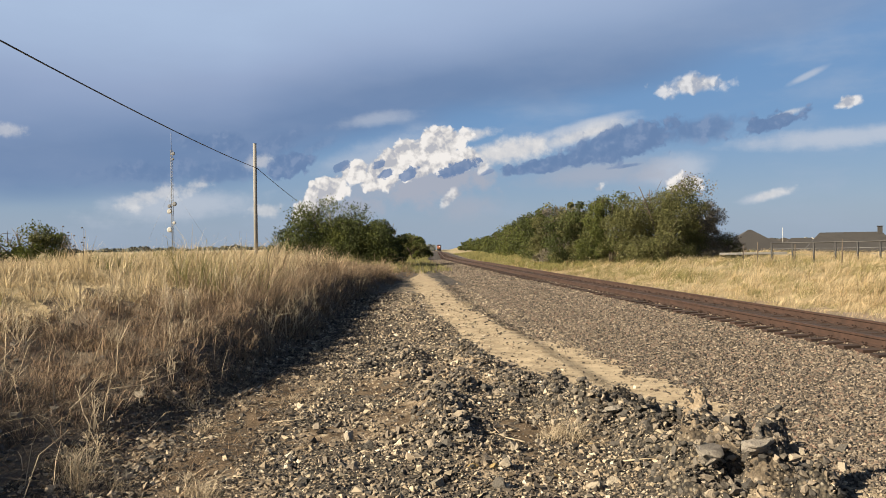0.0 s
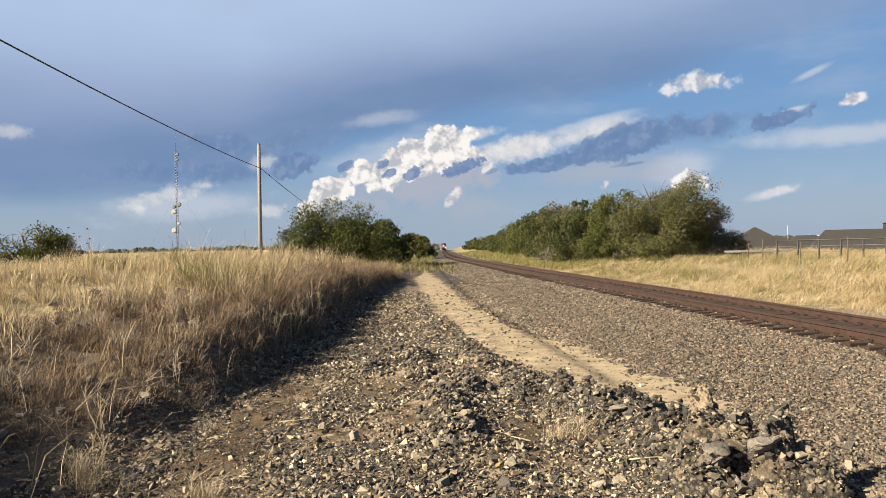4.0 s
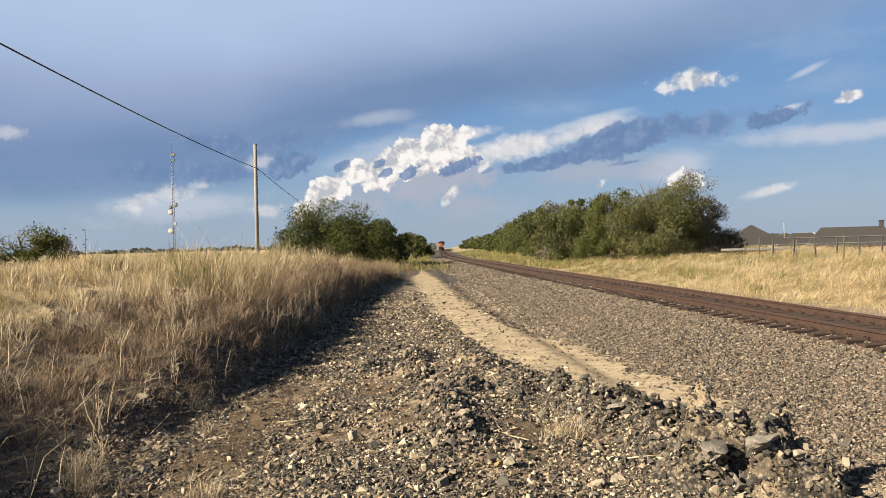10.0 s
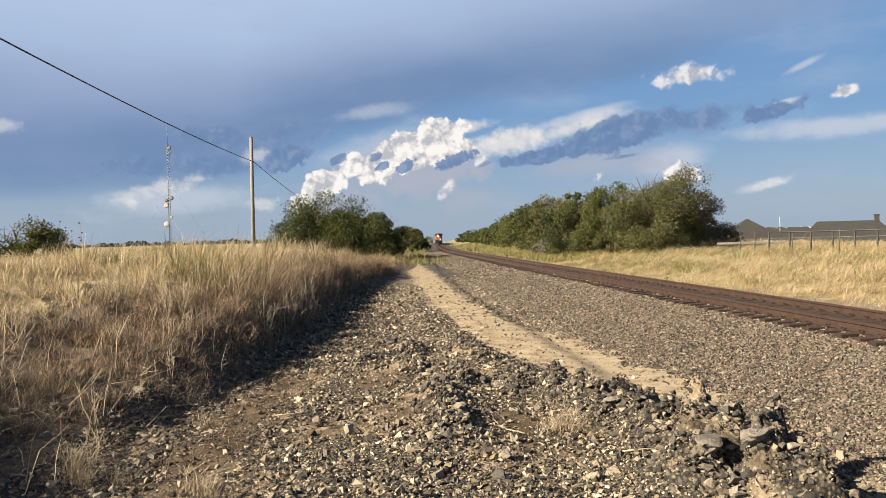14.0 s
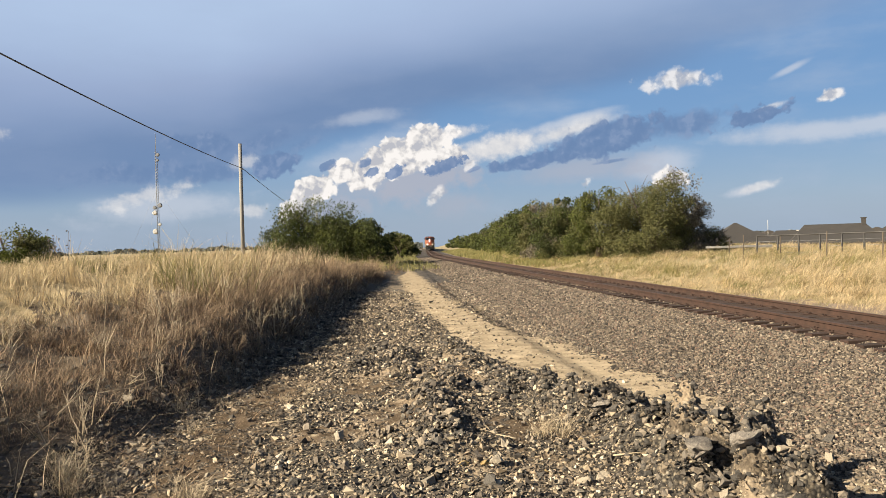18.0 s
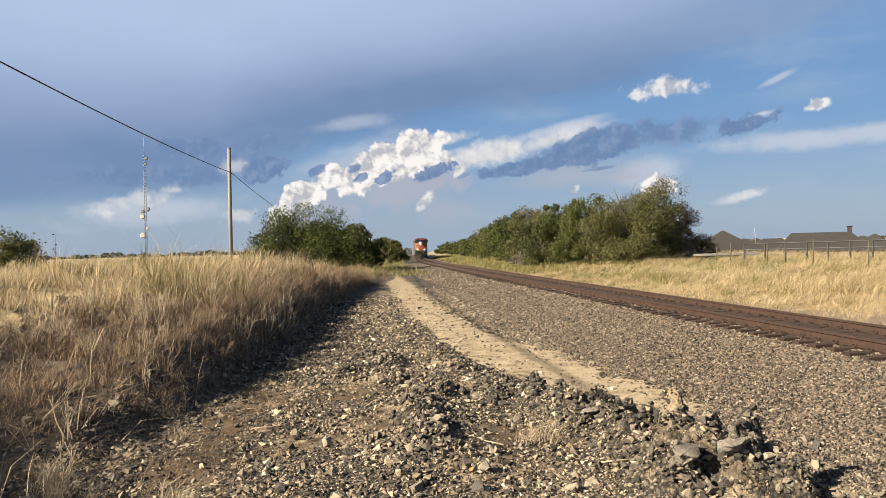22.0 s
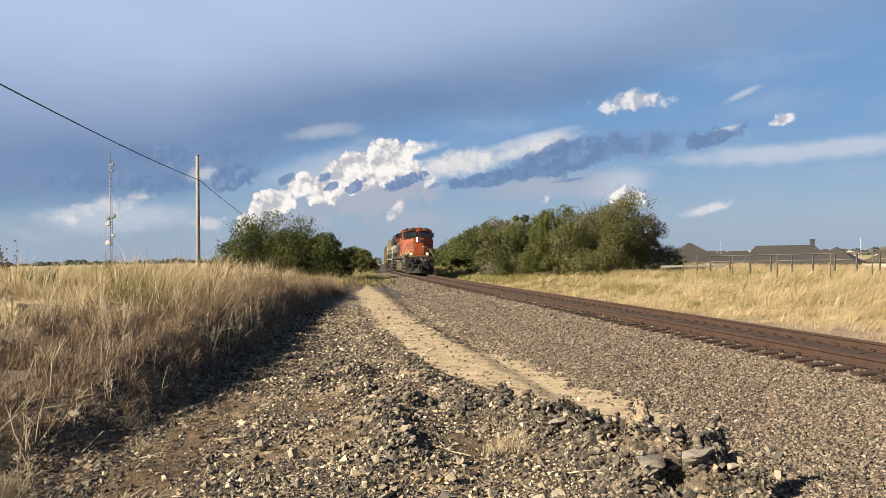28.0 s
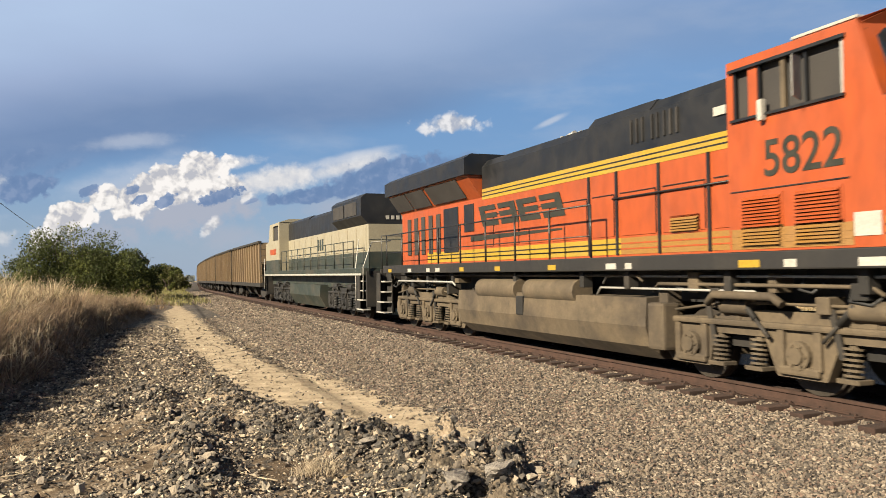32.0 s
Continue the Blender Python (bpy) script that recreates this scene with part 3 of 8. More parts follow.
def sand_edges(x, y):
    """Left and right limits of the sand strip, as ragged as washed-out sand."""
    rag = 0.20 * wave(x * 0.3, y, 0.7) + 0.10 * wave(x, y, 0.21)
    left = np.interp(y, [0, 6.5, 7.5, 8.5, 10.2, 11.3, 12.3, 14.3, 17.9, 23.7, 29.8, 40, 60], [3.45, 3.4, 3.25, 3.3, 3.45, 3.05, 2.45, 2.0, 1.85, 1.65, 1.6, 1.8, 2.5]) + rag
    right = np.interp(y, [0, 6.7, 7.6, 8.9, 10.6, 12.3, 14.2, 16.3, 19.2, 27.6, 45, 60], [3.8, 3.95, 4.1, 4.25, 4.3, 4.2, 4.05, 3.85, 3.25, 3.1, 3.5, 3.5]) + 0.16 * wave(x * 0.3, y + 9, 0.6) + 0.08 * wave(y, x, 0.23)
    return left, right


def sand_amount(x, y):
    """0 on gravel, 1 on bare sand, 0.5 at the ragged rim; thin gravel washes run along the strip."""
    q = x + 9.2 - track_x(y)
    l, r = sand_edges(q, y)
    strip = 0.5 + np.minimum(q - l, r - q) / 0.55
    wash = np.exp(-((q - 2.35 - 0.3 * wave(y, 0 * y, 1.7)) / 0.13) ** 2) * smooth(wave(y, q, 0.8), 0.1, 0.7) * smooth(y, 14, 18)
    veil = 0.42 * smooth(y, 20, 30) * smooth(y, 60, 45) * np.exp(-((q - 1.0) / 1.1) ** 2)
    return np.clip(np.maximum(strip - 0.35 * wash - 5 * ridge_height(x, y), veil), 0, 1)


def soil_amount(x, y):
    """Bare brown earth: the trodden strip at the foot of the bank and small hollows in the gravel."""
    strip = 0.75 - np.abs(x + 1.75 - 0.1 * (y - 8)) / 0.95 + 0.25 * wave(x, y, 0.6)
    strip = strip * smooth(y, 5.5, 7) * smooth(y, 14, 11)
    out = np.maximum(strip, 0)
    for hx, hy, hr in ((0.34, 9.75, 0.42), (-0.1, 11.6, 0.4), (1.6, 8.7, 0.5), (-0.6, 9.0, 0.35), (1.1, 12.6, 0.35)):
        out = np.maximum(out, 0.9 - 0.4 * np.hypot((x - hx), (y - hy) * 0.7) / hr)
    return np.clip(out, 0, 1)


def ground_choice(x, y):
    q = x + 9.2 - track_x(y)
    out = np.full(x.shape, 4)
    foot = bank_foot(y)
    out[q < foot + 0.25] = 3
    out[(q >= foot + 0.25) & (q < 12.6)] = 0
    out[(q >= (sand_edges(q, y)[0] + sand_edges(q, y)[1]) / 2) & (q < 12.4)] = 1
    out[(q > 8.2) & (q < 10.25)] = 5
    out[(q >= 12.4) & (q < 15.2 - 2.2 * smooth(y, 15, 27) + 0.8 * wave(x, y, 1.2))] = 2
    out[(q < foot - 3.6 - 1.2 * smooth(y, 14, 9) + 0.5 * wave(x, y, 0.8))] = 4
    out[(q < -12)] = 4
    return out


xs = np.concatenate([-np.geomspace(3000, 32, 18), np.arange(-30, -6, 0.6), np.arange(-6, 2, 0.11), np.arange(2, 5.5, 0.07), np.arange(5.5, 16, 0.15), np.arange(16, 40, 0.7), np.geomspace(42, 3000, 22)])
ys = np.concatenate([-np.geomspace(3000, 12, 10), np.arange(-10, 3, 0.2), np.arange(3, 26, 0.1), np.arange(26, 60, 0.5), np.arange(60, 160, 2.5), np.geomspace(165, 3000, 30)])
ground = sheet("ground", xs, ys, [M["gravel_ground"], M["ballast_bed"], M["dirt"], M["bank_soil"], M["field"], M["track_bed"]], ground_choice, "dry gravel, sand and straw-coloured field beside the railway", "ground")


# ---- loose stone and grass ----
def rand_rot(n, rs):
    q = rs.normal(size=(n, 4))
    q /= np.linalg.norm(q, axis=1)[:, None]
    w, x, y, z = q.T
    return np.stack([np.stack([1 - 2 * (y * y + z * z), 2 * (x * y - z * w), 2 * (x * z + y * w)], -1), np.stack([2 * (x * y + z * w), 1 - 2 * (x * x + z * z), 2 * (y * z - x * w)], -1), np.stack([2 * (x * z - y * w), 2 * (y * z + x * w), 1 - 2 * (x * x + y * y)], -1)], -2)


CHIP = np.array([(1, 0, 0), (-1, 0, 0), (0, 1, 0), (0, -1, 0), (0, 0, 1), (0, 0, -1)], float) * 0.68
CHIP_F = np.array([(0, 2, 4), (2, 1, 4), (1, 3, 4), (3, 0, 4), (2, 0, 5), (1, 2, 5), (3, 1, 5), (0, 3, 5)])


g = (1 + 5 ** 0.5) / 2
LUMP = np.array([(-1, g, 0), (1, g, 0), (-1, -g, 0), (1, -g, 0), (0, -1, g), (0, 1, g), (0, -1, -g), (0, 1, -g), (g, 0, -1), (g, 0, 1), (-g, 0, -1), (-g, 0, 1)]) * 0.30
LUMP_F = np.array([(0, 11, 5), (0, 5, 1), (0, 1, 7), (0, 7, 10), (0, 10, 11), (1, 5, 9), (5, 11, 4), (11, 10, 2), (10, 7, 6), (7, 1, 8), (3, 9, 4), (3, 4, 2), (3, 2, 6), (3, 6, 8), (3, 8, 9), (4, 9, 5), (2, 4, 11), (6, 2, 10), (8, 6, 7), (9, 8, 1)])


def stone_field(name, x, y, size, mat, label, rs, sink=0.2, category="stones", form=None):
    n = len(x)
    C, CF = form or (CHIP, CHIP_F)
    k = len(C)
    V = C[None] * (1 + rs.uniform(-0.35, 0.3, (n, k, 1))) + rs.uniform(-0.30, 0.30, (n, k, 3)) * (1.0 if k == 6 else 0.55)
    V = V * (size[:, None, None] * rs.uniform(0.6, 1.25, (n, 1, 3)))
    V = np.einsum("nij,nkj->nki", rand_rot(n, rs), V)
    V[:, :, 2] *= 0.8
    V += np.stack([x, y, ground_z(x, y) + size * (0.5 - sink) * 0.8], -1)[:, None, :]
    F = (CF[None] + (np.arange(n) * k)[:, None, None]).reshape(-1, 3)
    return tagged(new(name, quad_mesh(name, V.reshape(-1, 3), F, mat)), label, category, kind="stuff")


def blades(name, x, y, height, width, lean, mat, label, rs, category="grass", z0=None, wind=(0.25, 0.0), away=None):
    """Bent grass blades: two quads each, tapering."""
    n = len(x)
    a = rs.uniform(0, 2 * np.pi, n)
    side = np.stack([np.cos(a), np.sin(a), 0 * a], -1) * (width * 0.5)[:, None]
    b = rs.uniform(0, 2 * np.pi, n) if away is None else away + rs.normal(0, 0.5, n)
    off = np.stack([np.cos(b) * lean + wind[0] * lean.mean(), np.sin(b) * lean + wind[1] * lean.mean(), 0 * b], -1) * height[:, None]
    root = np.stack([x, y, (ground_z(x, y) if z0 is None else z0) - 0.02], -1)
    up = np.array([0, 0, 1.0]) * height[:, None]
    mid = root + up * 0.55 + off * 0.35
    tip = root + up * (1 - 0.35 * np.minimum(lean, 1)[:, None]) + off
    V = np.stack([root - side, root + side, mid + side * 0.8, mid - side * 0.8, tip + side * 0.25, tip - side * 0.25], 1).reshape(-1, 3)
    k = (np.arange(n) * 6)[:, None]
    F = np.stack([k + [0, 1, 2, 3], k + [3, 2, 4, 5]], 1).reshape(-1, 4)
    return tagged(new(name, quad_mesh(name, V, F, mat)), label, category, kind="stuff")


# ---- parts ----
def part(name, bm, mat, parent, label=""):
    me = bpy.data.meshes.new(name)
    bm.to_mesh(me)
    bm.free()
    for m in (mat if isinstance(mat, (list, tuple)) else [mat]):
        me.materials.append(m)
    ob = new(name, me)
    ob.parent = parent
    if label:
        ob["label"] = label
    return ob


def piece(name, me, parent, m):
    ob = new(name, me)
    ob.parent = parent
    ob.matrix_basis = m
    return ob


def box(bm, x0, x1, y0, y1, z0, z1, bevel=0.0):
    r = bmesh.ops.create_cube(bm, size=1.0, matrix=Matrix.LocRotScale(((x0 + x1) / 2, (y0 + y1) / 2, (z0 + z1) / 2), None, (x1 - x0, y1 - y0, z1 - z0)))
    if bevel:
        es = list({e for v in r["verts"] for e in v.link_edges})
        bmesh.ops.bevel(bm, geom=es, offset=bevel, segments=2, affect="EDGES", profile=0.6)
    return r["verts"]


def tube(bm, pts, r, seg=8, taper=None, caps=True):
    """A round bar through points; taper: radius at the end."""
    pts = [Vector(p) for p in pts]
    n = len(pts)
    rings = []
    for i, p in enumerate(pts):
        d = (pts[min(i + 1, n - 1)] - pts[max(i - 1, 0)]).normalized()
        u = d.orthogonal().normalized() if i == 0 else (u - d * u.dot(d)).normalized()
        v = d.cross(u)
        rr = r if taper is None else r + (taper - r) * i / (n - 1)
        rings.append([bm.verts.new(p + (u * math.cos(a) + v * math.sin(a)) * rr) for a in [2 * math.pi * k / seg for k in range(seg)]])
    for a, b in zip(rings, rings[1:]):
        for k in range(seg):
            f = bm.faces.new((a[k], a[(k + 1) % seg], b[(k + 1) % seg], b[k]))
            f.smooth = True
    if caps:
        bm.faces.new(rings[0][::-1]), bm.faces.new(rings[-1])
    return rings


def prism(bm, outline, x0, x1):
    """Extrude a (y, z) outline across x."""
    a = [bm.verts.new((x0, y, z)) for y, z in outline]
    b = [bm.verts.new((x1, y, z)) for y, z in outline]
    n = len(outline)
    for k in range(n):
        bm.faces.new((a[k], a[(k + 1) % n], b[(k + 1) % n], b[k]))
    bm.faces.new(a[::-1]), bm.faces.new(b)
    bmesh.ops.recalc_face_normals(bm, faces=bm.faces)


def loft(bm, rings, close=True):
    """Skin between rings of equal length, with end caps."""
    vs = [[bm.verts.new(p) for p in r] for r in rings]
    n = len(vs[0])
    for a, b in zip(vs, vs[1:]):
        for k in range(n if close else n - 1):
            bm.faces.new((a[k], a[(k + 1) % n], b[(k + 1) % n], b[k]))
    bm.faces.new(vs[0][::-1]), bm.faces.new(vs[-1])
    bmesh.ops.recalc_face_normals(bm, faces=bm.faces)
    return vs


def frame_at(y):
    """Pose on the track at y: x across, y along."""
    d = 0.5
    ang = -math.atan2(float(track_x(y + d) - track_x(y - d)), 2 * d)
    return Matrix.Translation((float(track_x(y)), y, float(track_z(y)))) @ Matrix.Rotation(ang, 4, "Z")


# ---- railway track ----
track = tagged(new("railway_track"), "rusty steel rails spiked to dark timber sleepers on ballast", "track", kind="structure")


def rail_mesh(side):
    prof = [(-0.072, -0.17), (0.072, -0.17), (0.072, -0.155), (0.012, -0.135), (0.009, -0.05), (0.037, -0.04), (0.037, -0.004), (0.03, 0.0), (-0.03, 0.0), (-0.037, -0.004), (-0.037, -0.04), (-0.009, -0.05), (-0.012, -0.135), (-0.072, -0.155)]
    ys = list(np.arange(-60, 20, 4.0)) + list(np.arange(20, 160, 2.0)) + list(np.arange(160, 900, 12.0))
    V, F = [], []
    n = len(prof)
    for y in ys:
        m = frame_at(y)
        V += [tuple(m @ Vector((side * 0.755 + px, 0, pz))) for px, pz in prof]
    for j in range(len(ys) - 1):
        for k in range(n):
            a, b = j * n + k, j * n + (k + 1) % n
            F.append((a, b, b + n, a + n))
    me = mesh_of("rail", V, F, [M["rust_rail"], M["rail_top"]])
    for i, p in enumerate(me.polygons):
        if i % n == 7:
            p.material_index = 1
    return me


for s in (-1, 1):
    r = new("rail", rail_mesh(s))
    r.parent = track
    r["label"] = "rust-brown steel rail"
bm = bmesh.new()
box(bm, -1.3, 1.3, -0.115, 0.115, -0.36, -0.17, 0.012)
tie_me = bpy.data.meshes.new("sleeper")
bm.to_mesh(tie_me), bm.free()
tie_me.materials.append(M["tie"])
bm = bmesh.new()
box(bm, -0.17, 0.17, -0.09, 0.09, -0.172, -0.15, 0.004)
for sx in (-1, 1):
    for sy in (-1, 1):
        box(bm, sx * 0.1 - 0.015, sx * 0.1 + 0.015, sy * 0.05 - 0.015, sy * 0.05 + 0.015, -0.155, -0.125)
plate_me = bpy.data.meshes.new("tie_plate")
bm.to_mesh(plate_me), bm.free()
plate_me.materials.append(M["rust_rail"])
rs = np.random.default_rng(5)
far_v, far_f = [], []
y = -6.0
count = 0
while y < 420:
    y += 0.53 + float(rs.uniform(-0.02, 0.02))
    m = frame_at(y) @ Matrix.Translation((float(rs.uniform(-0.06, 0.06)), 0, float(rs.uniform(-0.012, 0.008)))) @ Matrix.Rotation(float(rs.uniform(-0.02, 0.02)), 4, "Z")
    if y < 90:
        t = piece("sleeper", tie_me, track, m)
        if y < 45:
            for sx in (-1, 1):
                piece("tie_plate", plate_me, t, Matrix.Translation((sx * 0.755, 0, 0)))
        count += 1
    else:
        k = len(far_v)
        far_v += [tuple(m @ Vector(p)) for p in ((-1.3, -0.11, -0.17), (1.3, -0.11, -0.17), (1.3, 0.11, -0.17), (-1.3, 0.11, -0.17), (-1.3, -0.11, -0.3), (1.3, -0.11, -0.3), (1.3, 0.11, -0.3), (-1.3, 0.11, -0.3))]
        far_f += [tuple(k + i for i in f) for f in ((0, 1, 2, 3), (0, 4, 5, 1), (3, 2, 6, 7), (0, 3, 7, 4), (1, 5, 6, 2))]
    if count > 400:
        break
ob = new("far_sleepers", mesh_of("far_sleepers", far_v, far_f, M["tie"]))
ob.parent = track
tagged(ob, kind="stuff")

# ---- stones ----
rs = np.random.default_rng(11)


def far_density(n, y0, y1, rs):
    """y positions, denser near y0, as the eye needs."""
    u = rs.uniform(0, 1, n)
    return y0 * (y1 / y0) ** u


n = 105000
y = far_density(n, 4.8, 40, rs)
q = rs.uniform(3.3, 8.3, n)
bare = sand_amount(side_x(q, y), y)
bare = bare + 0.3 * wave(q, y, 0.27) + 0.22 * wave(y, q, 0.12)
keep = (q > sand_edges(q, y)[1] - 0.5) & (rs.uniform(size=n) > smooth(bare, 0.3, 0.8) * 0.97)
y, q = y[keep], q[keep]
n = len(y)
x = q - 9.2 + track_x(y)
size = (0.018 + 0.022 * rs.uniform(size=n) ** 1.5) * np.interp(y, [5, 12, 38], [0.95, 1.15, 2.0])
stone_field("ballast_stones", x, y, size, M["ballast"], "grey and tan crushed-rock ballast shoulder", rs)
n = 7000
y = far_density(n, 7, 38, rs)
q = rs.uniform(10.6, 12.7, n)
stone_field("ballast_stones", q - 9.2 + track_x(y), y, rs.uniform(0.035, 0.06, n) * np.interp(y, [7, 38], [1, 1.6]), M["ballast"], "crushed-rock ballast beyond the rails", rs, 0.55)
n = 98000
y = far_density(n, 5.0, 34, rs)
x = rs.uniform(-3.2, 4.1, n)
bare = np.maximum(smooth(sand_amount(x, y) + 0.3 * wave(x, y, 0.27) + 0.22 * wave(y, x, 0.12), 0.3, 0.8), 0.85 * smooth(soil_amount(x, y), 0.25, 0.7))
keep = (x < 4.1) & (x > bank_foot(y) - 0.4) & (rs.uniform(size=n) > bare * 0.96)
x, y = x[keep], y[keep]
size = (0.011 + 0.020 * rs.uniform(size=len(x)) ** 2 + 0.040 * rs.uniform(size=len(x)) ** 9) * np.interp(y, [5, 42], [1.0, 2.2])
stone_field("road_gravel", x, y, size, M["road_stone"], "loose dark and pale gravel on the track-side road", rs, 0.25, "gravel")
n = 12000
i = rs.integers(0, len(RIDGE), n)
rx = np.array([r[0] for r in RIDGE])[i] + rs.normal(0, 0.17, n)
ry = np.array([r[1] for r in RIDGE])[i] + rs.normal(0, 0.30, n)
stone_field("broken_asphalt", rx, ry, 0.014 + 0.070 * rs.uniform(size=n) ** 4, M["asphalt_chunk"], "heaps of broken dark asphalt and stone", rs, 0.1, "rubble", (LUMP, LUMP_F))

n = 16000
y = rs.uniform(38, 110, n)
q = rs.uniform(4.6, 7.75, n)
stone_field("ballast_stones", q - 9.2 + track_x(y), y, rs.uniform(0.05, 0.11, n), M["ballast"], "crushed-rock ballast further along the line", rs)

# ---- grass ----
rs = np.random.default_rng(21)
def tussocks(cx, cy, height, per, spread, rs):
    """Blades that fan out of tuft centres: x, y, direction away, lean, height, tuft index."""
    n = len(cx)
    i = np.repeat(np.arange(n), per)
    a = rs.uniform(0, 2 * np.pi, len(i))
    r = np.abs(rs.normal(0, 1, len(i)))
    x = cx[i] + np.cos(a) * r * spread[i]
    y = cy[i] + np.sin(a) * r * spread[i]
    lean = np.clip(0.12 + 0.42 * r + rs.normal(0, 0.15, len(i)), 0.02, 1.6)
    return x, y, a, lean, height[i] * rs.uniform(0.55, 1.1, len(i)), i


# the bank: brown weeds on its face, straw-coloured grass on its top
n = 10500
y = far_density(n, 6.0, 62, rs)
d = rs.uniform(0.1, 11, n)
q = bank_foot(y) - d
patch = 0.55 * wave(q, y, 0.75) + 0.45 * wave(y, q, 0.31) + 0.35 * wave(q + y, y, 1.9)
near = smooth(y, 12.5, 9)                          # the near end of the bank is trodden and bare
keep = rs.uniform(size=n) < np.interp(d - 1.4 * near, [0.1, 0.6, 1.4, 2.6, 11], [0.02, 0.3, 0.7, 1, 1]) * (1 - 0.78 * near)
keep &= patch > -0.6 + 0.3 * rs.uniform(size=n) + (0.25 + 0.45 * near) * smooth(d, 4.5, 3)
mound = wave(q, y, 1.5) + 0.7 * wave(y, q, 0.62)
keep &= (mound > -0.2) | (d > 5.0) | (rs.uniform(size=n) < 0.12)
y, q, d, patch, near, mound = (v[keep] for v in (y, q, d, patch, near, mound))
x = side_x(q, y)
h = (0.22 + 0.95 * rs.uniform(size=len(x)) ** 1.6) * np.interp(d, [0, 1, 3, 5, 11], [0.45, 0.85, 0.72, 0.5, 0.42]) * np.interp(y, [5, 9.5, 12, 13.5, 15, 17, 26, 44, 62], [0.3, 0.28, 0.34, 0.5, 0.85, 1.25, 1.4, 1.25, 0.9]) * (0.9 + 0.4 * patch) * np.where(d < 6, 0.4 + 1.15 * smooth(mound, -0.5, 0.9), 1.0)
kind = np.where(rs.uniform(size=len(x)) < np.interp(d - 0.6 * patch - 0.5 * mound - 1.7 * smooth(y, 18, 12), [0, 0.8, 1.6, 2.4], [1.0, 0.75, 0.25, 0.04]), 0, 1)
kind[(kind == 1) & (wave(x + 3, y, 2.2) > 0.25) & (rs.uniform(size=len(x)) < 0.6)] = 2
kind[(kind == 1) & (rs.uniform(size=len(x)) < np.interp(d, [1, 3], [0.4, 0.85]))] = 3
bx, by, ba, bl, bh, bi = tussocks(x, y, h, 24, 0.05 + 0.12 * rs.uniform(size=len(x)) * np.interp(y, [6, 60], [0.8, 2.0]), rs)
bl = bl * rs.uniform(0.5, 1.9, len(x))[bi] + np.where(kind[bi] == 0, 0.2, 0.05)
ba = ba + 0.35 * rs.normal(size=len(bx))
bw = rs.uniform(0.003, 0.009, len(bx)) * np.interp(by, [5, 60], [0.85, 3.6])
for k, mat, lab in ((0, M["dry_brown"], "dry brown weeds and grass on the bank"), (1, M["straw"], "tall straw-coloured dry grass on the bank"), (2, M["green_grass"], "yellow-green grass on the bank"), (3, M["pale_straw"], "bleached pale grass on the bank")):
    sel = kind[bi] == k
    blades("bank_grass", bx[sel], by[sel], bh[sel], bw[sel], bl[sel], mat, lab, rs, wind=(0.1, 0.0), away=ba[sel])
# bushy dead weeds: many fine twigs spread from one root
c = 900
cy = far_density(c, 5.2, 46, rs)
cd = rs.uniform(0.1, 4.0, c) * np.interp(cy, [9, 14], [1.0, 0.5]) + 0.9 * smooth(cy, 11, 7)
i = rs.choice(c, 60000, p=np.interp(cy, [7, 13], [0.45, 1.0]) / np.interp(cy, [7, 13], [0.45, 1.0]).sum())
sp = rs.uniform(0.04, 0.34, c)[i]
wy = cy[i] + rs.normal(0, 1, len(i)) * sp * 0.6
wq = bank_foot(cy[i]) - cd[i] + rs.normal(0, 1, len(i)) * sp * 0.6
hh = (rs.uniform(0.15, 0.6, c) * np.interp(cy, [7, 10, 13, 25, 46], [0.55, 0.6, 0.8, 1.2, 1.2]))[i] * rs.uniform(0.35, 1.1, len(i))
blades("dead_weeds", side_x(wq, wy), wy, hh, rs.uniform(0.002, 0.006, len(i)) * np.interp(wy, [6, 46], [1.0, 3.0]), rs.uniform(0.2, 1.5, len(i)), M["weed_twig"], "bushy dead brown weeds on the bank face", rs, "weeds")
# bleached stems: upright stalks and fallen ones, in all directions
n = 620
y = far_density(n, 6.4, 34, rs)
d = rs.uniform(0.0, 4.0, n)
x = side_x(bank_foot(y) - d, y)
blades("dry_stalks", x, y, rs.uniform(0.25, 0.95, n) * np.interp(y, [6, 15], [0.7, 1]), rs.uniform(0.006, 0.012, n) * np.interp(y, [6, 34], [0.8, 1.8]), rs.uniform(0.05, 1.0, n) ** 2 * 2.6, M["dead_stem"], "bleached dry stalks among the weeds", rs, "stalks")
# tall weeds added just outside the left edge of view, to shade the bank's foot
n = 9000
y = rs.uniform(4.3, 9.2, n)
x = -0.473 * y - 0.85 + np.clip(rs.normal(0, 0.22, n), -0.6, 0.45) + 0.1 * wave(y, 0 * y, 0.5)
blades("tall_weeds", x, y, rs.uniform(0.35, 0.95, n) * (0.75 + 0.35 * wave(y, x, 0.6)), rs.uniform(0.004, 0.010, n), rs.uniform(0.05, 0.6, n), M["dry_brown"], "tall dry brown weeds added out of view to shade the near bank", rs, "weeds")
# litter of straw and twigs on the bare soil
n = 5200
y = far_density(n, 5.8, 13, rs)
q = bank_foot(y) - rs.uniform(-1.4, 4.2, n)
x = side_x(q, y)
blades("straw_litter", x, y, rs.uniform(0.05, 0.22, n), rs.uniform(0.003, 0.008, n), rs.uniform(1.2, 3.2, n), M["dry_brown"], "dry straw and twigs lying on bare soil", rs, "litter")
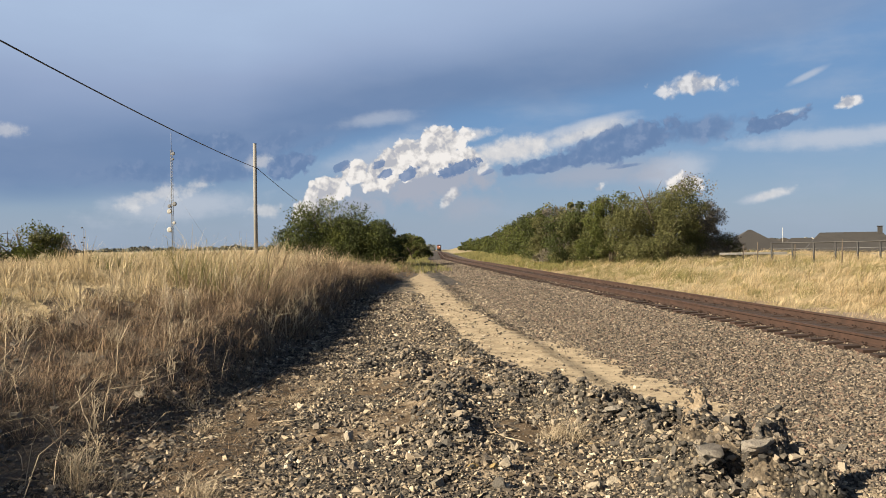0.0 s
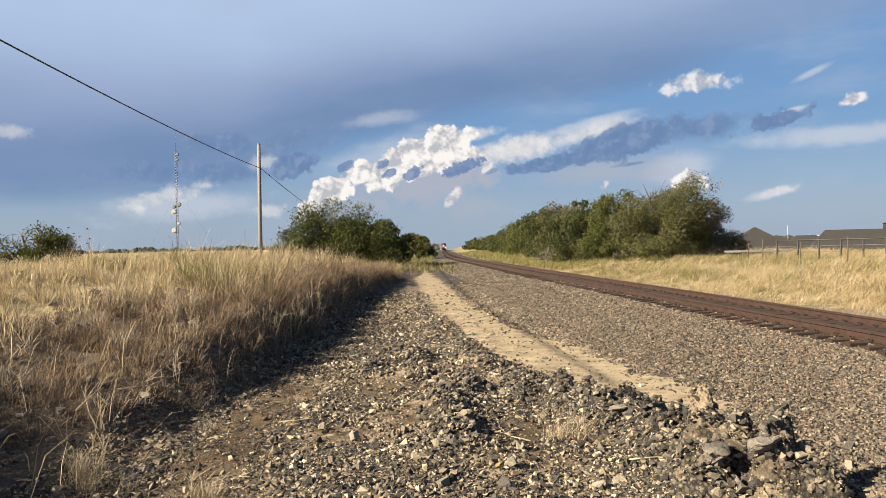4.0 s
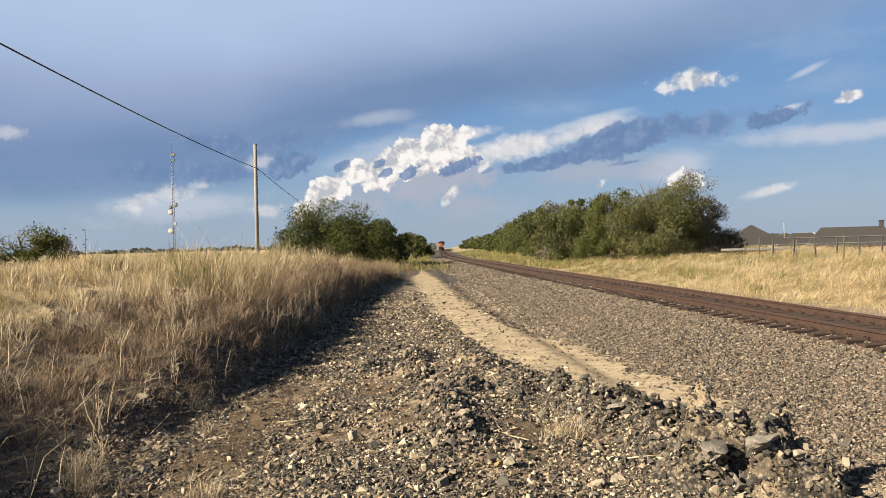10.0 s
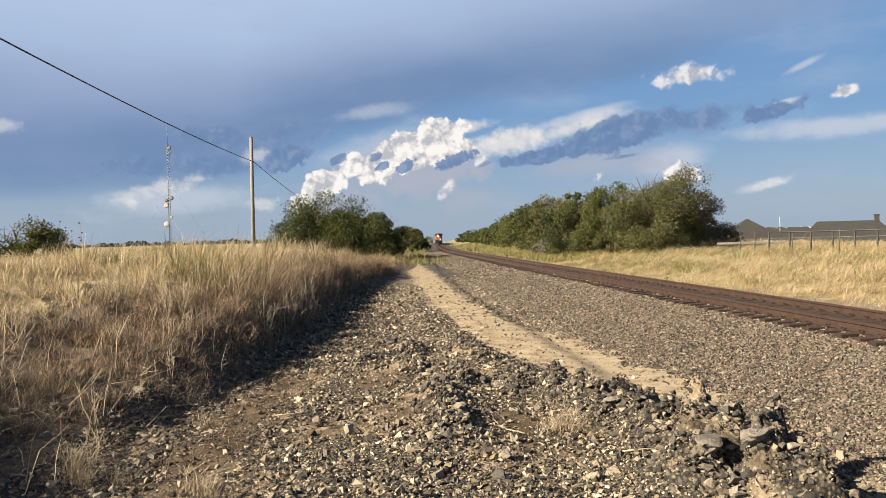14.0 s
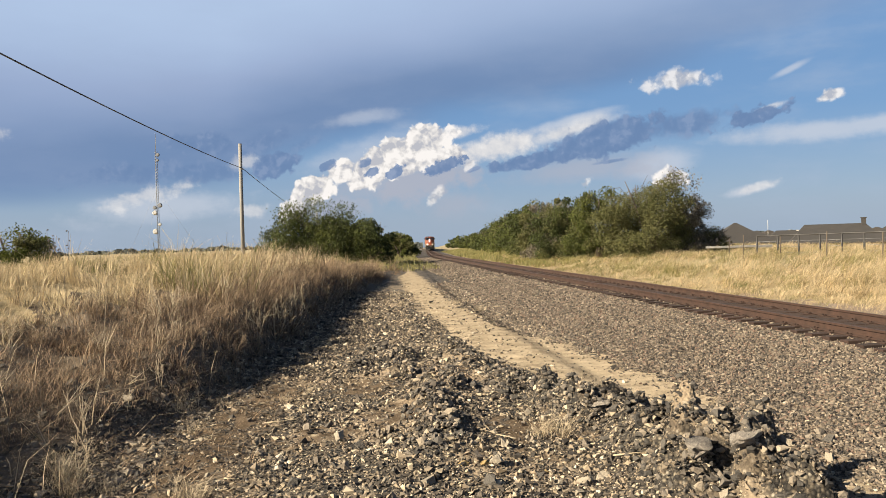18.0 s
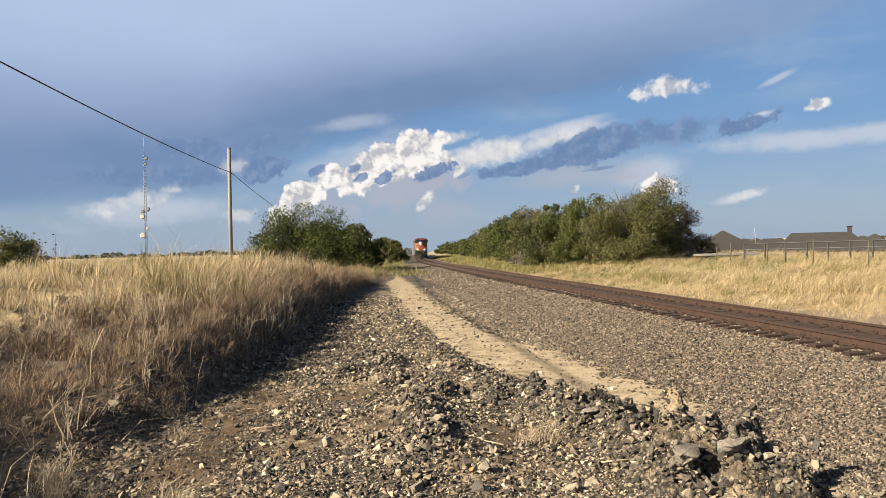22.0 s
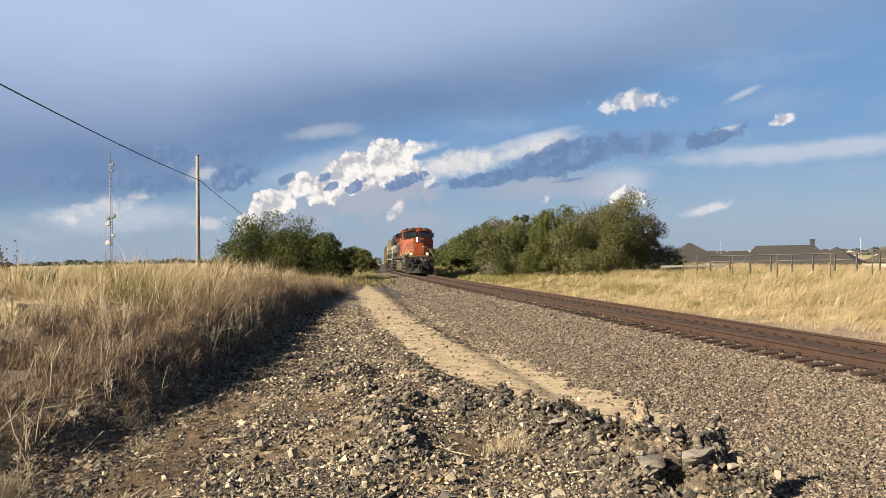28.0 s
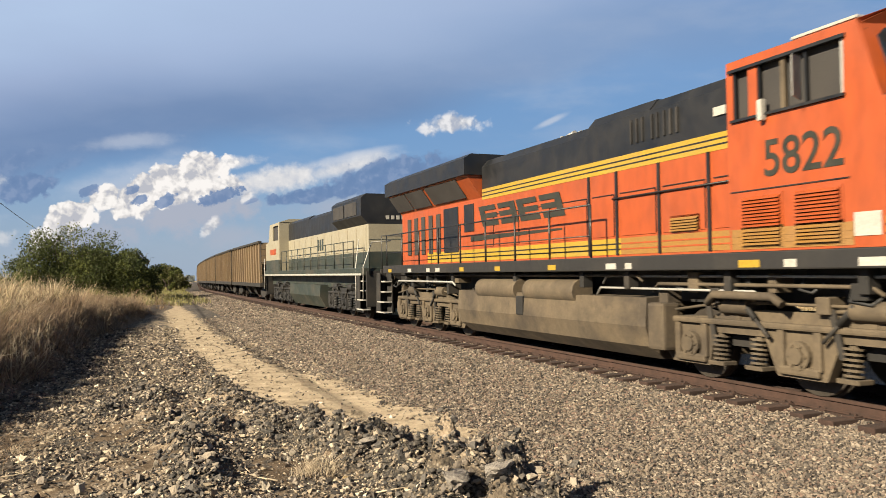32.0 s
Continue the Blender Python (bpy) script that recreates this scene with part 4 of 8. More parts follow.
# tufts at the road's edge and on the gravel
TUFTS = [(-2.75, 7.3, 0.42), (-2.65, 7.1, 0.36), (-2.85, 7.5, 0.3), (-2.35, 7.15, 0.2), (-1.65, 7.0, 0.28), (-1.5, 6.75, 0.25), (1.95, 8.7, 0.32), (2.1, 8.5, 0.26), (1.8, 8.45, 0.22), (-2.1, 9.4, 0.2), (-2.4, 10.3, 0.25), (3.3, 23.5, 0.3), (3.0, 27, 0.3), (-1.2, 10.9, 0.15), (-0.9, 11.6, 0.12)]
i = rs.integers(0, len(TUFTS), 1900)
T = np.array(TUFTS)
x, y = T[i, 0] + rs.normal(0, 0.06, len(i)), T[i, 1] + rs.normal(0, 0.06, len(i))
blades("dry_tufts", x, y, T[i, 2] * rs.uniform(0.4, 1.15, len(i)), rs.uniform(0.002, 0.005, len(i)), rs.uniform(0.2, 1.3, len(i)), M["dead_stem"], "tufts of dry straw-coloured grass on gravel", rs, "grass")
# stones washed over the sand strip in drifts
n = 16000
y = far_density(n, 5.5, 42, rs)
q = rs.uniform(1.2, 4.9, n)
keep = rs.uniform(size=n) < 0.10 + 0.5 * smooth(wave(y, q, 0.6) + wave(q, y, 0.25), 0.2, 1.0)
y, q = y[keep], q[keep]
n = len(y)
stone_field("sand_stones", side_x(q, y), y, (0.010 + 0.035 * rs.uniform(size=n) ** 3) * np.interp(y, [6, 40], [1, 2.0]), M["road_stone"], "small stones scattered over pale sand", rs, 0.3)
# stones strewn over the bank face
n = 5200
y = far_density(n, 5.6, 26, rs)
d = rs.uniform(0, 1, n) ** 1.6 * 4.0 - 0.4
stone_field("bank_stones", side_x(bank_foot(y) - d, y), y, (0.015 + 0.07 * rs.uniform(size=n) ** 4) * np.interp(y, [6, 26], [1, 1.7]), M["asphalt_chunk"], "stones strewn over the foot of the bank", rs, 0.3)
# plateau beyond
n = 34000
y = far_density(n, 9, 120, rs)
x = rs.uniform(-1, 0.02, n) * (8 + y * 0.62) - 4
keep = (x + 9.2 - track_x(y)) < bank_foot(y) - 5
x, y = x[keep], y[keep]
blades("field_grass", x, y, rs.uniform(0.2, 0.65, len(x)) * np.interp(y, [9, 40, 120], [0.9, 0.8, 0.9]), rs.uniform(0.008, 0.022, len(x)) * np.interp(y, [9, 120], [0.9, 5]), rs.uniform(0.1, 1.0, len(x)), M["pale_straw"], "pale dry grass of the field", rs)
# the field across the track
n = 10500
y = far_density(n, 8, 95, rs)
q = 13.3 - 0.5 * smooth(y, 15, 27) + rs.uniform(0, 1, n) ** 1.35 * np.interp(y, [8, 30, 95], [26, 36, 60])
patch = wave(q, y, 1.3) + 0.6 * wave(y, q, 0.5)
keep = (rs.uniform(size=n) < np.interp(q + 2.6 * smooth(y, 15, 27), [13.2, 14.4, 16, 18], [0.06, 0.25, 0.7, 1.0])) & (patch > -0.75 + 0.3 * rs.uniform(size=n))
y, q, patch = y[keep], q[keep], patch[keep]
x = side_x(q, y)
h = rs.uniform(0.3, 0.8, len(x)) * np.interp(q, [13.2, 16, 20], [0.55, 0.9, 0.95]) * (0.95 + 0.35 * patch)
green = rs.uniform(size=len(x)) < np.interp(y, [20, 30, 45, 90], [0.04, 0.3, 0.6, 0.7]) * np.interp(q, [14, 24, 40], [1.0, 0.6, 0.2])
kind = np.where(green, 1, np.where(rs.uniform(size=len(x)) < 0.5, 2, 0))
bx, by, ba, bl, bh, bi = tussocks(x, y, h, 28, 0.10 + 0.14 * rs.uniform(size=len(x)) * np.interp(y, [8, 90], [0.9, 2.2]), rs)
bw = rs.uniform(0.003, 0.007, len(bx)) * np.interp(np.hypot(bx, by), [12, 90], [1.0, 4.6])
for k, mat, lab in ((0, M["pale_straw"], "pale golden dry grass bent over by the wind"), (1, M["green_grass"], "yellow-green grass at the foot of the trees"), (2, M["straw"], "straw-coloured dry grass of the field")):
    sel = kind[bi] == k
    blades("field_grass", bx[sel], by[sel], bh[sel], bw[sel], bl[sel] * 1.4 + 0.3, mat, lab, rs, wind=(0.6, -0.3), away=ba[sel])
# low dry growth and straw on the bare dirt beyond the track
n = 18000
y = far_density(n, 8, 60, rs)
q = rs.uniform(12.3, 16.6, n)
keep = wave(q, y, 0.8) + wave(y, q, 0.35) > rs.uniform(-0.9, 0.7, n)
y, q = y[keep], q[keep]
n = len(y)
blades("verge_straw", side_x(q, y), y, rs.uniform(0.05, 0.26, n), rs.uniform(0.003, 0.007, n) * np.interp(y, [8, 60], [1, 2.5]), rs.uniform(0.4, 2.4, n), M["straw"], "thin dry straw on the bare dirt beside the line", rs)
# strips by the line further off
n = 26000
y = far_density(n, 58, 260, rs)
q = np.where(rs.uniform(size=n) < 0.5, rs.uniform(-12, 5.6, n), rs.uniform(12.8, 22, n))
x = side_x(q, y)
blades("verge_grass", x, y, rs.uniform(0.2, 0.55, n), rs.uniform(0.03, 0.06, n) * np.interp(y, [58, 260], [1, 3]), rs.uniform(0.1, 0.6, n), M["green_grass"], "olive and straw grass beside the line", rs)


# ---- dead shrubs and fallen branches on the bank ----
def forked(bm, a, b, r, rs, forks, depth=0):
    """A crooked dead stem from a to b with thinner forks."""
    d = b - a
    mid = a + d * 0.5 + Vector((rs.gauss(0, 1), rs.gauss(0, 1), rs.gauss(0, 0.5))) * d.length * 0.08
    tube(bm, [a, a + (mid - a) * 0.6, mid, b], r, 5, taper=r * 0.35)
    for k in range(forks):
        s = a + d * rs.uniform(0.35, 0.85)
        e = s + (d.normalized() + Vector((rs.gauss(0, 0.6), rs.gauss(0, 0.6), rs.gauss(0, 0.4)))).normalized() * d.length * rs.uniform(0.25, 0.5)
        if depth < 1:
            forked(bm, s, e, r * 0.6, rs, 2, depth + 1)
        else:
            tube(bm, [s, (s + e) / 2 + Vector((0, 0, 0.01)), e], r * 0.5, 4, taper=r * 0.2)


def dead_shrub(x, y, h, stems, mat, seed):
    rs = random.Random(seed)
    ob = tagged(new("dead_shrub"), "leafless dead shrub of pale crooked stems on the bank", "shrub", "dead shrubs on the bank")
    ob.matrix_basis = Matrix.Translation((x, y, gz(x, y) - 0.03))
    for k in range(stems):
        a = rs.uniform(0, 6.28)
        lean = rs.uniform(0.05, 0.75)
        bm = bmesh.new()
        forked(bm, Vector((0.05 * math.cos(a), 0.05 * math.sin(a), 0)), Vector((math.cos(a) * lean, math.sin(a) * lean, 1 - 0.35 * lean)) * h * rs.uniform(0.6, 1.05), 0.0045 + 0.004 * h, rs, 3)
        part("stem", bm, mat, ob)


def fallen_branch(x, y, dx, dy, dz, r, seed):
    rs = random.Random(seed)
    ob = tagged(new("dead_branch"), "bleached dead branch lying on the weeds", "branch")
    ob.matrix_basis = Matrix.Translation((x, y, gz(x, y) + 0.01))
    bm = bmesh.new()
    forked(bm, Vector((0, 0, 0)), Vector((dx, dy, dz)), r, rs, 3)
    part("stem", bm, M["dead_stem"], ob)


for k, (x, y, h, n, mat) in enumerate([(-2.27, 10.8, 0.5, 2, "dead_stem"), (-3.0, 8.6, 0.7, 4, "dead_stem"), (-2.75, 7.6, 0.4, 5, "dead_stem"), (-3.0, 12.6, 0.45, 6, "dead_stem"), (-2.75, 11.6, 0.4, 7, "weed_twig"), (-3.4, 10.6, 0.45, 8, "weed_twig"), (-3.9, 9.6, 0.4, 7, "weed_twig"),
        (-2.2, 15.5, 0.85, 8, "dead_stem"), (-2.0, 17.0, 1.0, 9, "dead_stem"), (-1.85, 18.5, 1.0, 8, "dead_stem"), (-2.6, 14.2, 0.7, 8, "weed_twig"), (-1.9, 20.5, 1.0, 8, "dead_stem"), (-2.3, 13.2, 0.6, 9, "weed_twig"), (-1.7, 22.5, 0.9, 7, "weed_twig"), (-2.9, 16.2, 1.0, 7, "dead_stem"), (-4.3, 12.2, 0.6, 8, "weed_twig"), (-4.9, 11.2, 0.5, 7, "dead_stem"), (-3.5, 13.6, 0.6, 8, "dead_stem")]):
    dead_shrub(x, y, h, n, M[mat], 300 + k)
rs5 = random.Random(91)
for k in range(34):
    y = 6.6 * (24 / 6.6) ** rs5.random()
    x = float(side_x(bank_foot(y), y)) - rs5.uniform(0.15, 2.6) - (0.6 if y < 9 else 0)
    dead_shrub(x, y, rs5.uniform(0.35, 0.65) * (1 if y < 13 else 1.35), rs5.randint(4, 8), M["dead_stem" if rs5.random() < 0.55 else "weed_twig"], 400 + k)
for k, (x, y, dx, dy, dz) in enumerate([(-3.3, 9.9, 0.7, 0.5, 0.12), (-2.6, 8.2, -0.6, 0.2, 0.05), (-3.4, 8.9, 0.2, 0.5, 0.3), (-2.0, 8.9, 0.35, 0.1, 0.03), (-2.4, 12.2, 0.1, -0.5, 0.1), (2.6, 8.3, 0.3, 0.25, 0.06), (2.3, 7.4, 0.45, -0.1, 0.05), (-1.6, 7.3, 0.3, 0.2, 0.02), (-1.3, 9.6, 0.4, 0.05, 0.02), (1.5, 8.2, -0.3, 0.3, 0.03), (-1.9, 10.6, 0.5, 0.1, 0.03), (2.75, 7.0, 0.4, 0.3, 0.15)]):
    fallen_branch(x, y, dx, dy, dz, 0.011, 340 + k)


# ---- trees and bushes ----
def rock(x, y, r, mat, label, seed, flat=0.7, sink=0.25):
    """One broken rock, with flat facets."""
    rs = random.Random(seed)
    bm = bmesh.new()
    bmesh.ops.create_icosphere(bm, subdivisions=3, radius=1.0)
    cuts = [(Vector((rs.gauss(0, 1), rs.gauss(0, 1), rs.gauss(0, 1))).normalized(), rs.uniform(0.32, 0.66)) for _ in range(10)]
    for v in bm.verts:
        for nrm, dd in cuts:
            k = v.co.dot(nrm)
            if k > dd:
                v.co -= nrm * (k - dd)
        v.co += Vector((rs.uniform(-1, 1), rs.uniform(-1, 1), rs.uniform(-1, 1))) * 0.048
    me = bpy.data.meshes.new("rock")
    bm.to_mesh(me), bm.free()
    me.materials.append(mat)
    ob = tagged(new("rock", me), label, "rock", "loose rocks on the gravel")
    ob.matrix_basis = Matrix.LocRotScale((x, y, gz(x, y) + r * flat * (1 - 2 * sink) * 0.8), Euler((rs.uniform(-0.3, 0.3), rs.uniform(-0.3, 0.3), rs.uniform(0, 6))), (r * rs.uniform(0.85, 1.25), r * rs.uniform(0.75, 1.1), r * flat))
    return ob


def bush(name, x, y, wide, deep, high, mats, label, seed, leaves=9000, leaf=0.13, clumps=60, low=0.05, bare=0.0, category="bush", lobes=((0.0, 1.0, 1.0),)):
    """Several stems from the ground, and a crown of leaf clumps that reaches low."""
    rs = np.random.default_rng(seed)
    ob = tagged(new(name), label, category)
    ob.matrix_basis = Matrix.Translation((x, y, gz(x, y) - 0.05))
    bm = bmesh.new()
    tips = []
    for k in range(7):
        a = 2 * math.pi * k / 7 + rs.uniform(-0.4, 0.4)
        reach = rs.uniform(0.25, 0.75)
        end = Vector((math.cos(a) * wide / 2 * reach, math.sin(a) * deep / 2 * reach, high * rs.uniform(0.55, 0.85)))
        pts = [Vector((math.cos(a) * 0.12, math.sin(a) * 0.12, 0)), end * 0.3 + Vector((0, 0, high * 0.1)), end * 0.65 + Vector((0, 0, high * 0.08)), end]
        tube(bm, pts, 0.03 + 0.012 * high, 6, taper=0.02)
        for j in range(4):
            s = pts[1].lerp(end, rs.uniform(0.2, 0.9))
            e = s + Vector((rs.normal(0, wide * 0.12), rs.normal(0, deep * 0.12), abs(rs.normal(0, high * 0.14))))
            tube(bm, [s, (s + e) / 2 + Vector((0, 0, 0.08 * high)), e], 0.025, 5, taper=0.008)
    part("trunk", bm, M["bark"], ob)
    # clump centres over a dome, and leaves in each
    u = rs.normal(size=(clumps, 3))
    u /= np.linalg.norm(u, axis=1)[:, None]
    u[:, 2] = np.abs(u[:, 2]) ** 0.8
    rad = rs.uniform(0.35, 1.0, clumps) ** 0.6 * 0.96
    C = u * rad[:, None] * np.array([wide / 2, deep / 2, high * (1 - low)]) + np.array([0, 0, high * low])
    C[:, 2] *= 1 + 0.10 * np.sin(C[:, 0] * 3.1 / wide * 2 + seed)
    lobe = np.array(lobes)[np.arange(clumps) % len(lobes)]           # domes that make up the crown: offset, width, height
    C[:, 0] = C[:, 0] * lobe[:, 1] + lobe[:, 0] * wide
    C[:, 2] *= lobe[:, 2]
    R = rs.uniform(0.07, 0.17, clumps) * min(wide, high * 1.6) * rs.uniform(0.7, 1.2, clumps)
    i = rs.integers(0, clumps, leaves)
    v = rs.normal(size=(leaves, 3))
    v /= np.linalg.norm(v, axis=1)[:, None]
    P = C[i] + v * (R[i] * rs.uniform(0.2, 1.0, leaves) ** 0.5 * (1 + 0.2 * rs.normal(size=leaves) * (rs.uniform(size=leaves) < 0.2)))[:, None] * np.array([1, 1, 0.8])
    P[:, 2] = np.maximum(P[:, 2], 0.05 + 0.1 * rs.uniform(size=leaves))
    rot = rand_rot(leaves, rs)
    s = leaf * rs.uniform(0.6, 1.3, leaves)
    quad = np.array([(-0.5, 0, 0), (0, -0.32, 0.06), (0.5, 0, 0), (0, 0.32, 0.06)])
    V = np.einsum("nij,kj->nki", rot, quad) * s[:, None, None] + P[:, None, :]
    kind = np.zeros(leaves, int)
    kind[rs.uniform(size=clumps)[i] < 0.35] = 1
    if bare:
        kind[(C[i][:, 0] > wide * (0.5 - bare))] = 2
    me = quad_mesh("crown", V.reshape(-1, 3), np.arange(leaves * 4).reshape(-1, 4), mats[0])
    for m in mats[1:]:
        me.materials.append(m)
    me.polygons.foreach_set("material_index", np.minimum(kind, len(mats) - 1).astype(np.int32))
    crown = new("crown", me)
    crown.parent = ob
    # twigs that stick out of the crown
    bm = bmesh.new()
    for k in range(40):
        c = Vector(C[k % clumps])
        d = Vector((rs.normal(), rs.normal(), abs(rs.normal()) + 0.4)).normalized()
        tube(bm, [c, c + d * R[k % clumps] * 0.8, c + d * R[k % clumps] * rs.uniform(1.05, 1.3)], 0.012, 4, taper=0.004)
    tagged(part("twig_growth", bm, M["twig_grey"], ob), kind="stuff")
    return ob


LF, LD, LO, TG = M["leaf"], M["leaf_dark"], M["leaf_olive"], M["twig_grey"]
bush("large_bush", -4.2, 75, 10.6, 9, 6.3, [LD, LF], "large dark green bushy tree beside the track-side road", 1, 64000, 0.17, 210, lobes=((-0.27, 0.5, 0.84), (-0.02, 0.55, 0.96), (0.2, 0.5, 0.88), (0.36, 0.3, 0.66)))
bush("round_bush", -7.6, 70, 4.5, 4, 3.6, [LF, LD], "smaller leafy green bush in front of the large one", 2, 11000, 0.15, 40)
bush("round_bush", 0.6, 80, 4.6, 5, 4.7, [LD, LD], "dark shaded bush beside the road", 3, 9000, 0.2, 40)
bush("round_bush", 5.2, 122, 5.4, 6, 4.3, [LF, LO], "rounded green bush beside the line", 4, 9000, 0.24, 40)
bush("round_bush", 2.6, 135, 6, 6, 4.6, [LF, LD], "rounded green bush beside the line", 5, 8000, 0.26, 40)
bush("round_bush", 7.2, 190, 8, 16, 4.6, [LF, LD], "rounded green bush beside the line", 6, 5000, 0.36, 40)
bush("round_bush", 12.5, 290, 11, 30, 5.2, [LD, LF], "dark green bush beside the far line", 7, 4000, 0.55, 40)
# row of trees across the track
for k, (x, y, w, dp, h, mats, lf, n, bare) in enumerate([
        (20.6, 56, 8.2, 6.5, 6.5, [LO, LO, TG], 0.13, 50000, 0.22), (24.0, 57.5, 4.2, 4, 4.6, [LO, TG, TG], 0.115, 17000, 0.9), (25.8, 57, 2.8, 2.5, 1.9, [LO, TG], 0.11, 4000, 0.0),
        (18.0, 60, 5.4, 5, 5.6, [LF, LO], 0.14, 26000, 0.0), (16.9, 66, 6, 6, 5.5, [LD, LO], 0.15, 26000, 0.0), (17.4, 74, 7, 7, 5.7, [LO, TG], 0.165, 24000, 0.0),
        (18.2, 84, 7, 8, 5.6, [LF, LD], 0.19, 20000, 0.0), (19.4, 97, 7.5, 9, 6.2, [LD, LF], 0.22, 18000, 0.0), (20.8, 112, 7.5, 9, 5.5, [LF, LO], 0.24, 10000, 0.0),
        (23.0, 130, 8, 11, 5.2, [LF, LD], 0.27, 9000, 0.0), (25.2, 152, 9, 13, 5.0, [LD, LF], 0.32, 8000, 0.0), (28.5, 182, 10, 16, 5.4, [LF, LD], 0.38, 7000, 0.0), (33.5, 225, 11, 22, 5.6, [LD, LF], 0.45, 6000, 0.0), (40, 290, 13, 30, 5.5, [LF, LD], 0.6, 4500, 0.0), (47.5, 370, 16, 45, 6, [LD, LF], 0.8, 4000, 0.0), (58, 480, 22, 60, 7, [LD, LF], 1.0, 4000, 0.0)]):
    bush("scrub_tree", x, y, w, dp, h, mats, "olive-green scrub tree in the row along the line" if not bare else "scrub tree with olive leaves and bare grey twigs", 30 + k, n, lf, 95, bare=bare, category="tree")
bush("scrub_bush", -17.9, 41.4, 4.8, 3.4, 2.6, [LF, LO], "small green bush in the dry field", 60, 26000, 0.11, 110, lobes=((0.22, 0.6, 1.0), (-0.2, 0.7, 0.72), (-0.5, 0.4, 0.45)))

# ---- poles, wires, mast, fences, houses ----
M["grey_wood"] = material("weathered_pole_wood", (0.219, 0.21, 0.199), (0.167, 0.162, 0.153), 0.9, scale=2, fine=30, bump=0.006, stretch=(6, 6, 0.5))
M["galvanised"] = material("galvanised_steel", (0.211, 0.218, 0.232), (0.169, 0.176, 0.19), 0.6, metal=0.3, scale=4, fine=30)
M["shingle"] = material("dark_roof_shingle", (0.0253, 0.0237, 0.0237), (0.0366, 0.0338, 0.0326), 0.9, scale=1.2, fine=12, bump=0.01)
M["shingle_brown"] = material("brown_roof_shingle", (0.0359, 0.0304, 0.0262), (0.0465, 0.0401, 0.0338), 0.9, scale=1.2, fine=12, bump=0.01)
M["house_wall"] = material("pale_house_wall", (0.305, 0.286, 0.256), (0.256, 0.237, 0.207), 0.85, scale=1.0, fine=12)
M["house_brick"] = material("brown_house_brick", (0.158, 0.113, 0.0845), (0.124, 0.0898, 0.0676), 0.9, scale=2.0, fine=14)
M["fence_black"] = material("black_fence_steel", (0.022, 0.0211, 0.0211), (0.0308, 0.029, 0.0282), 0.6, scale=4)
M["wire"] = material("cable_rubber", (0.022, 0.022, 0.0246), rough=0.7)


M["stone_mid"] = material("tan_stone", (0.184, 0.153, 0.12), (0.135, 0.114, 0.0924), 0.9, scale=8, fine=40, bump=0.006, per_object=0.35)


def pole(x, y, top, r0=0.15, r1=0.12):
    ob = tagged(new("utility_pole"), "weathered grey wooden utility pole in the grass", "pole")
    z = gz(x, y)
    bm = bmesh.new()
    tube(bm, [(x, y, z - 0.4), (x + 0.01, y, z + (top - z) * 0.5), (x + 0.03, y, top)], r0, 14, taper=r1)
    part("shaft", bm, M["grey_wood"], ob)
    bm = bmesh.new()
    tube(bm, [(x + 0.03, y, top), (x + 0.03, y, top + 0.03)], r1 + 0.012, 14)
    part("cap", bm, M["galvanised"], ob)
    bm = bmesh.new()
    box(bm, x + 0.08, x + 0.2, y - 0.04, y + 0.04, top - 1.87, top - 1.77, 0.01)
    part("cable_clamp", bm, M["galvanised"], ob)
    return ob


POLE_D = 60.0
px, py = POLE_D * math.sin(radians(-8.74)), POLE_D * math.cos(radians(-8.74))
ptop = 1.69 + POLE_D * math.tan(radians(7.24))
pole(px, py, ptop, 0.155, 0.125)
attach = Vector((px + 0.16, py, 1.69 + POLE_D * math.tan(radians(5.55))))
back = Vector((-10.3, -19.0, attach.z + 0.66))
pole(back.x - 0.16, back.y, back.z + 1.6)
ahead = Vector((-8.6, 141.0, 6.2))
pole(ahead.x - 0.16, ahead.y, ahead.z + 1.6)
for a, b, sag in ((back, attach, 0.76), (attach, ahead, 0.5)):
    bm = bmesh.new()
    tube(bm, [a.lerp(b, k / 24) - Vector((0, 0, sag * 4 * (k / 24) * (1 - k / 24))) for k in range(25)], 0.024, 6)
    ob = new("overhead_cable", bpy.data.meshes.new("overhead_cable"))
    bm.to_mesh(ob.data), bm.free()
    ob.data.materials.append(M["wire"])
    tagged(ob, "black overhead cable slung between the wooden poles", "cable")


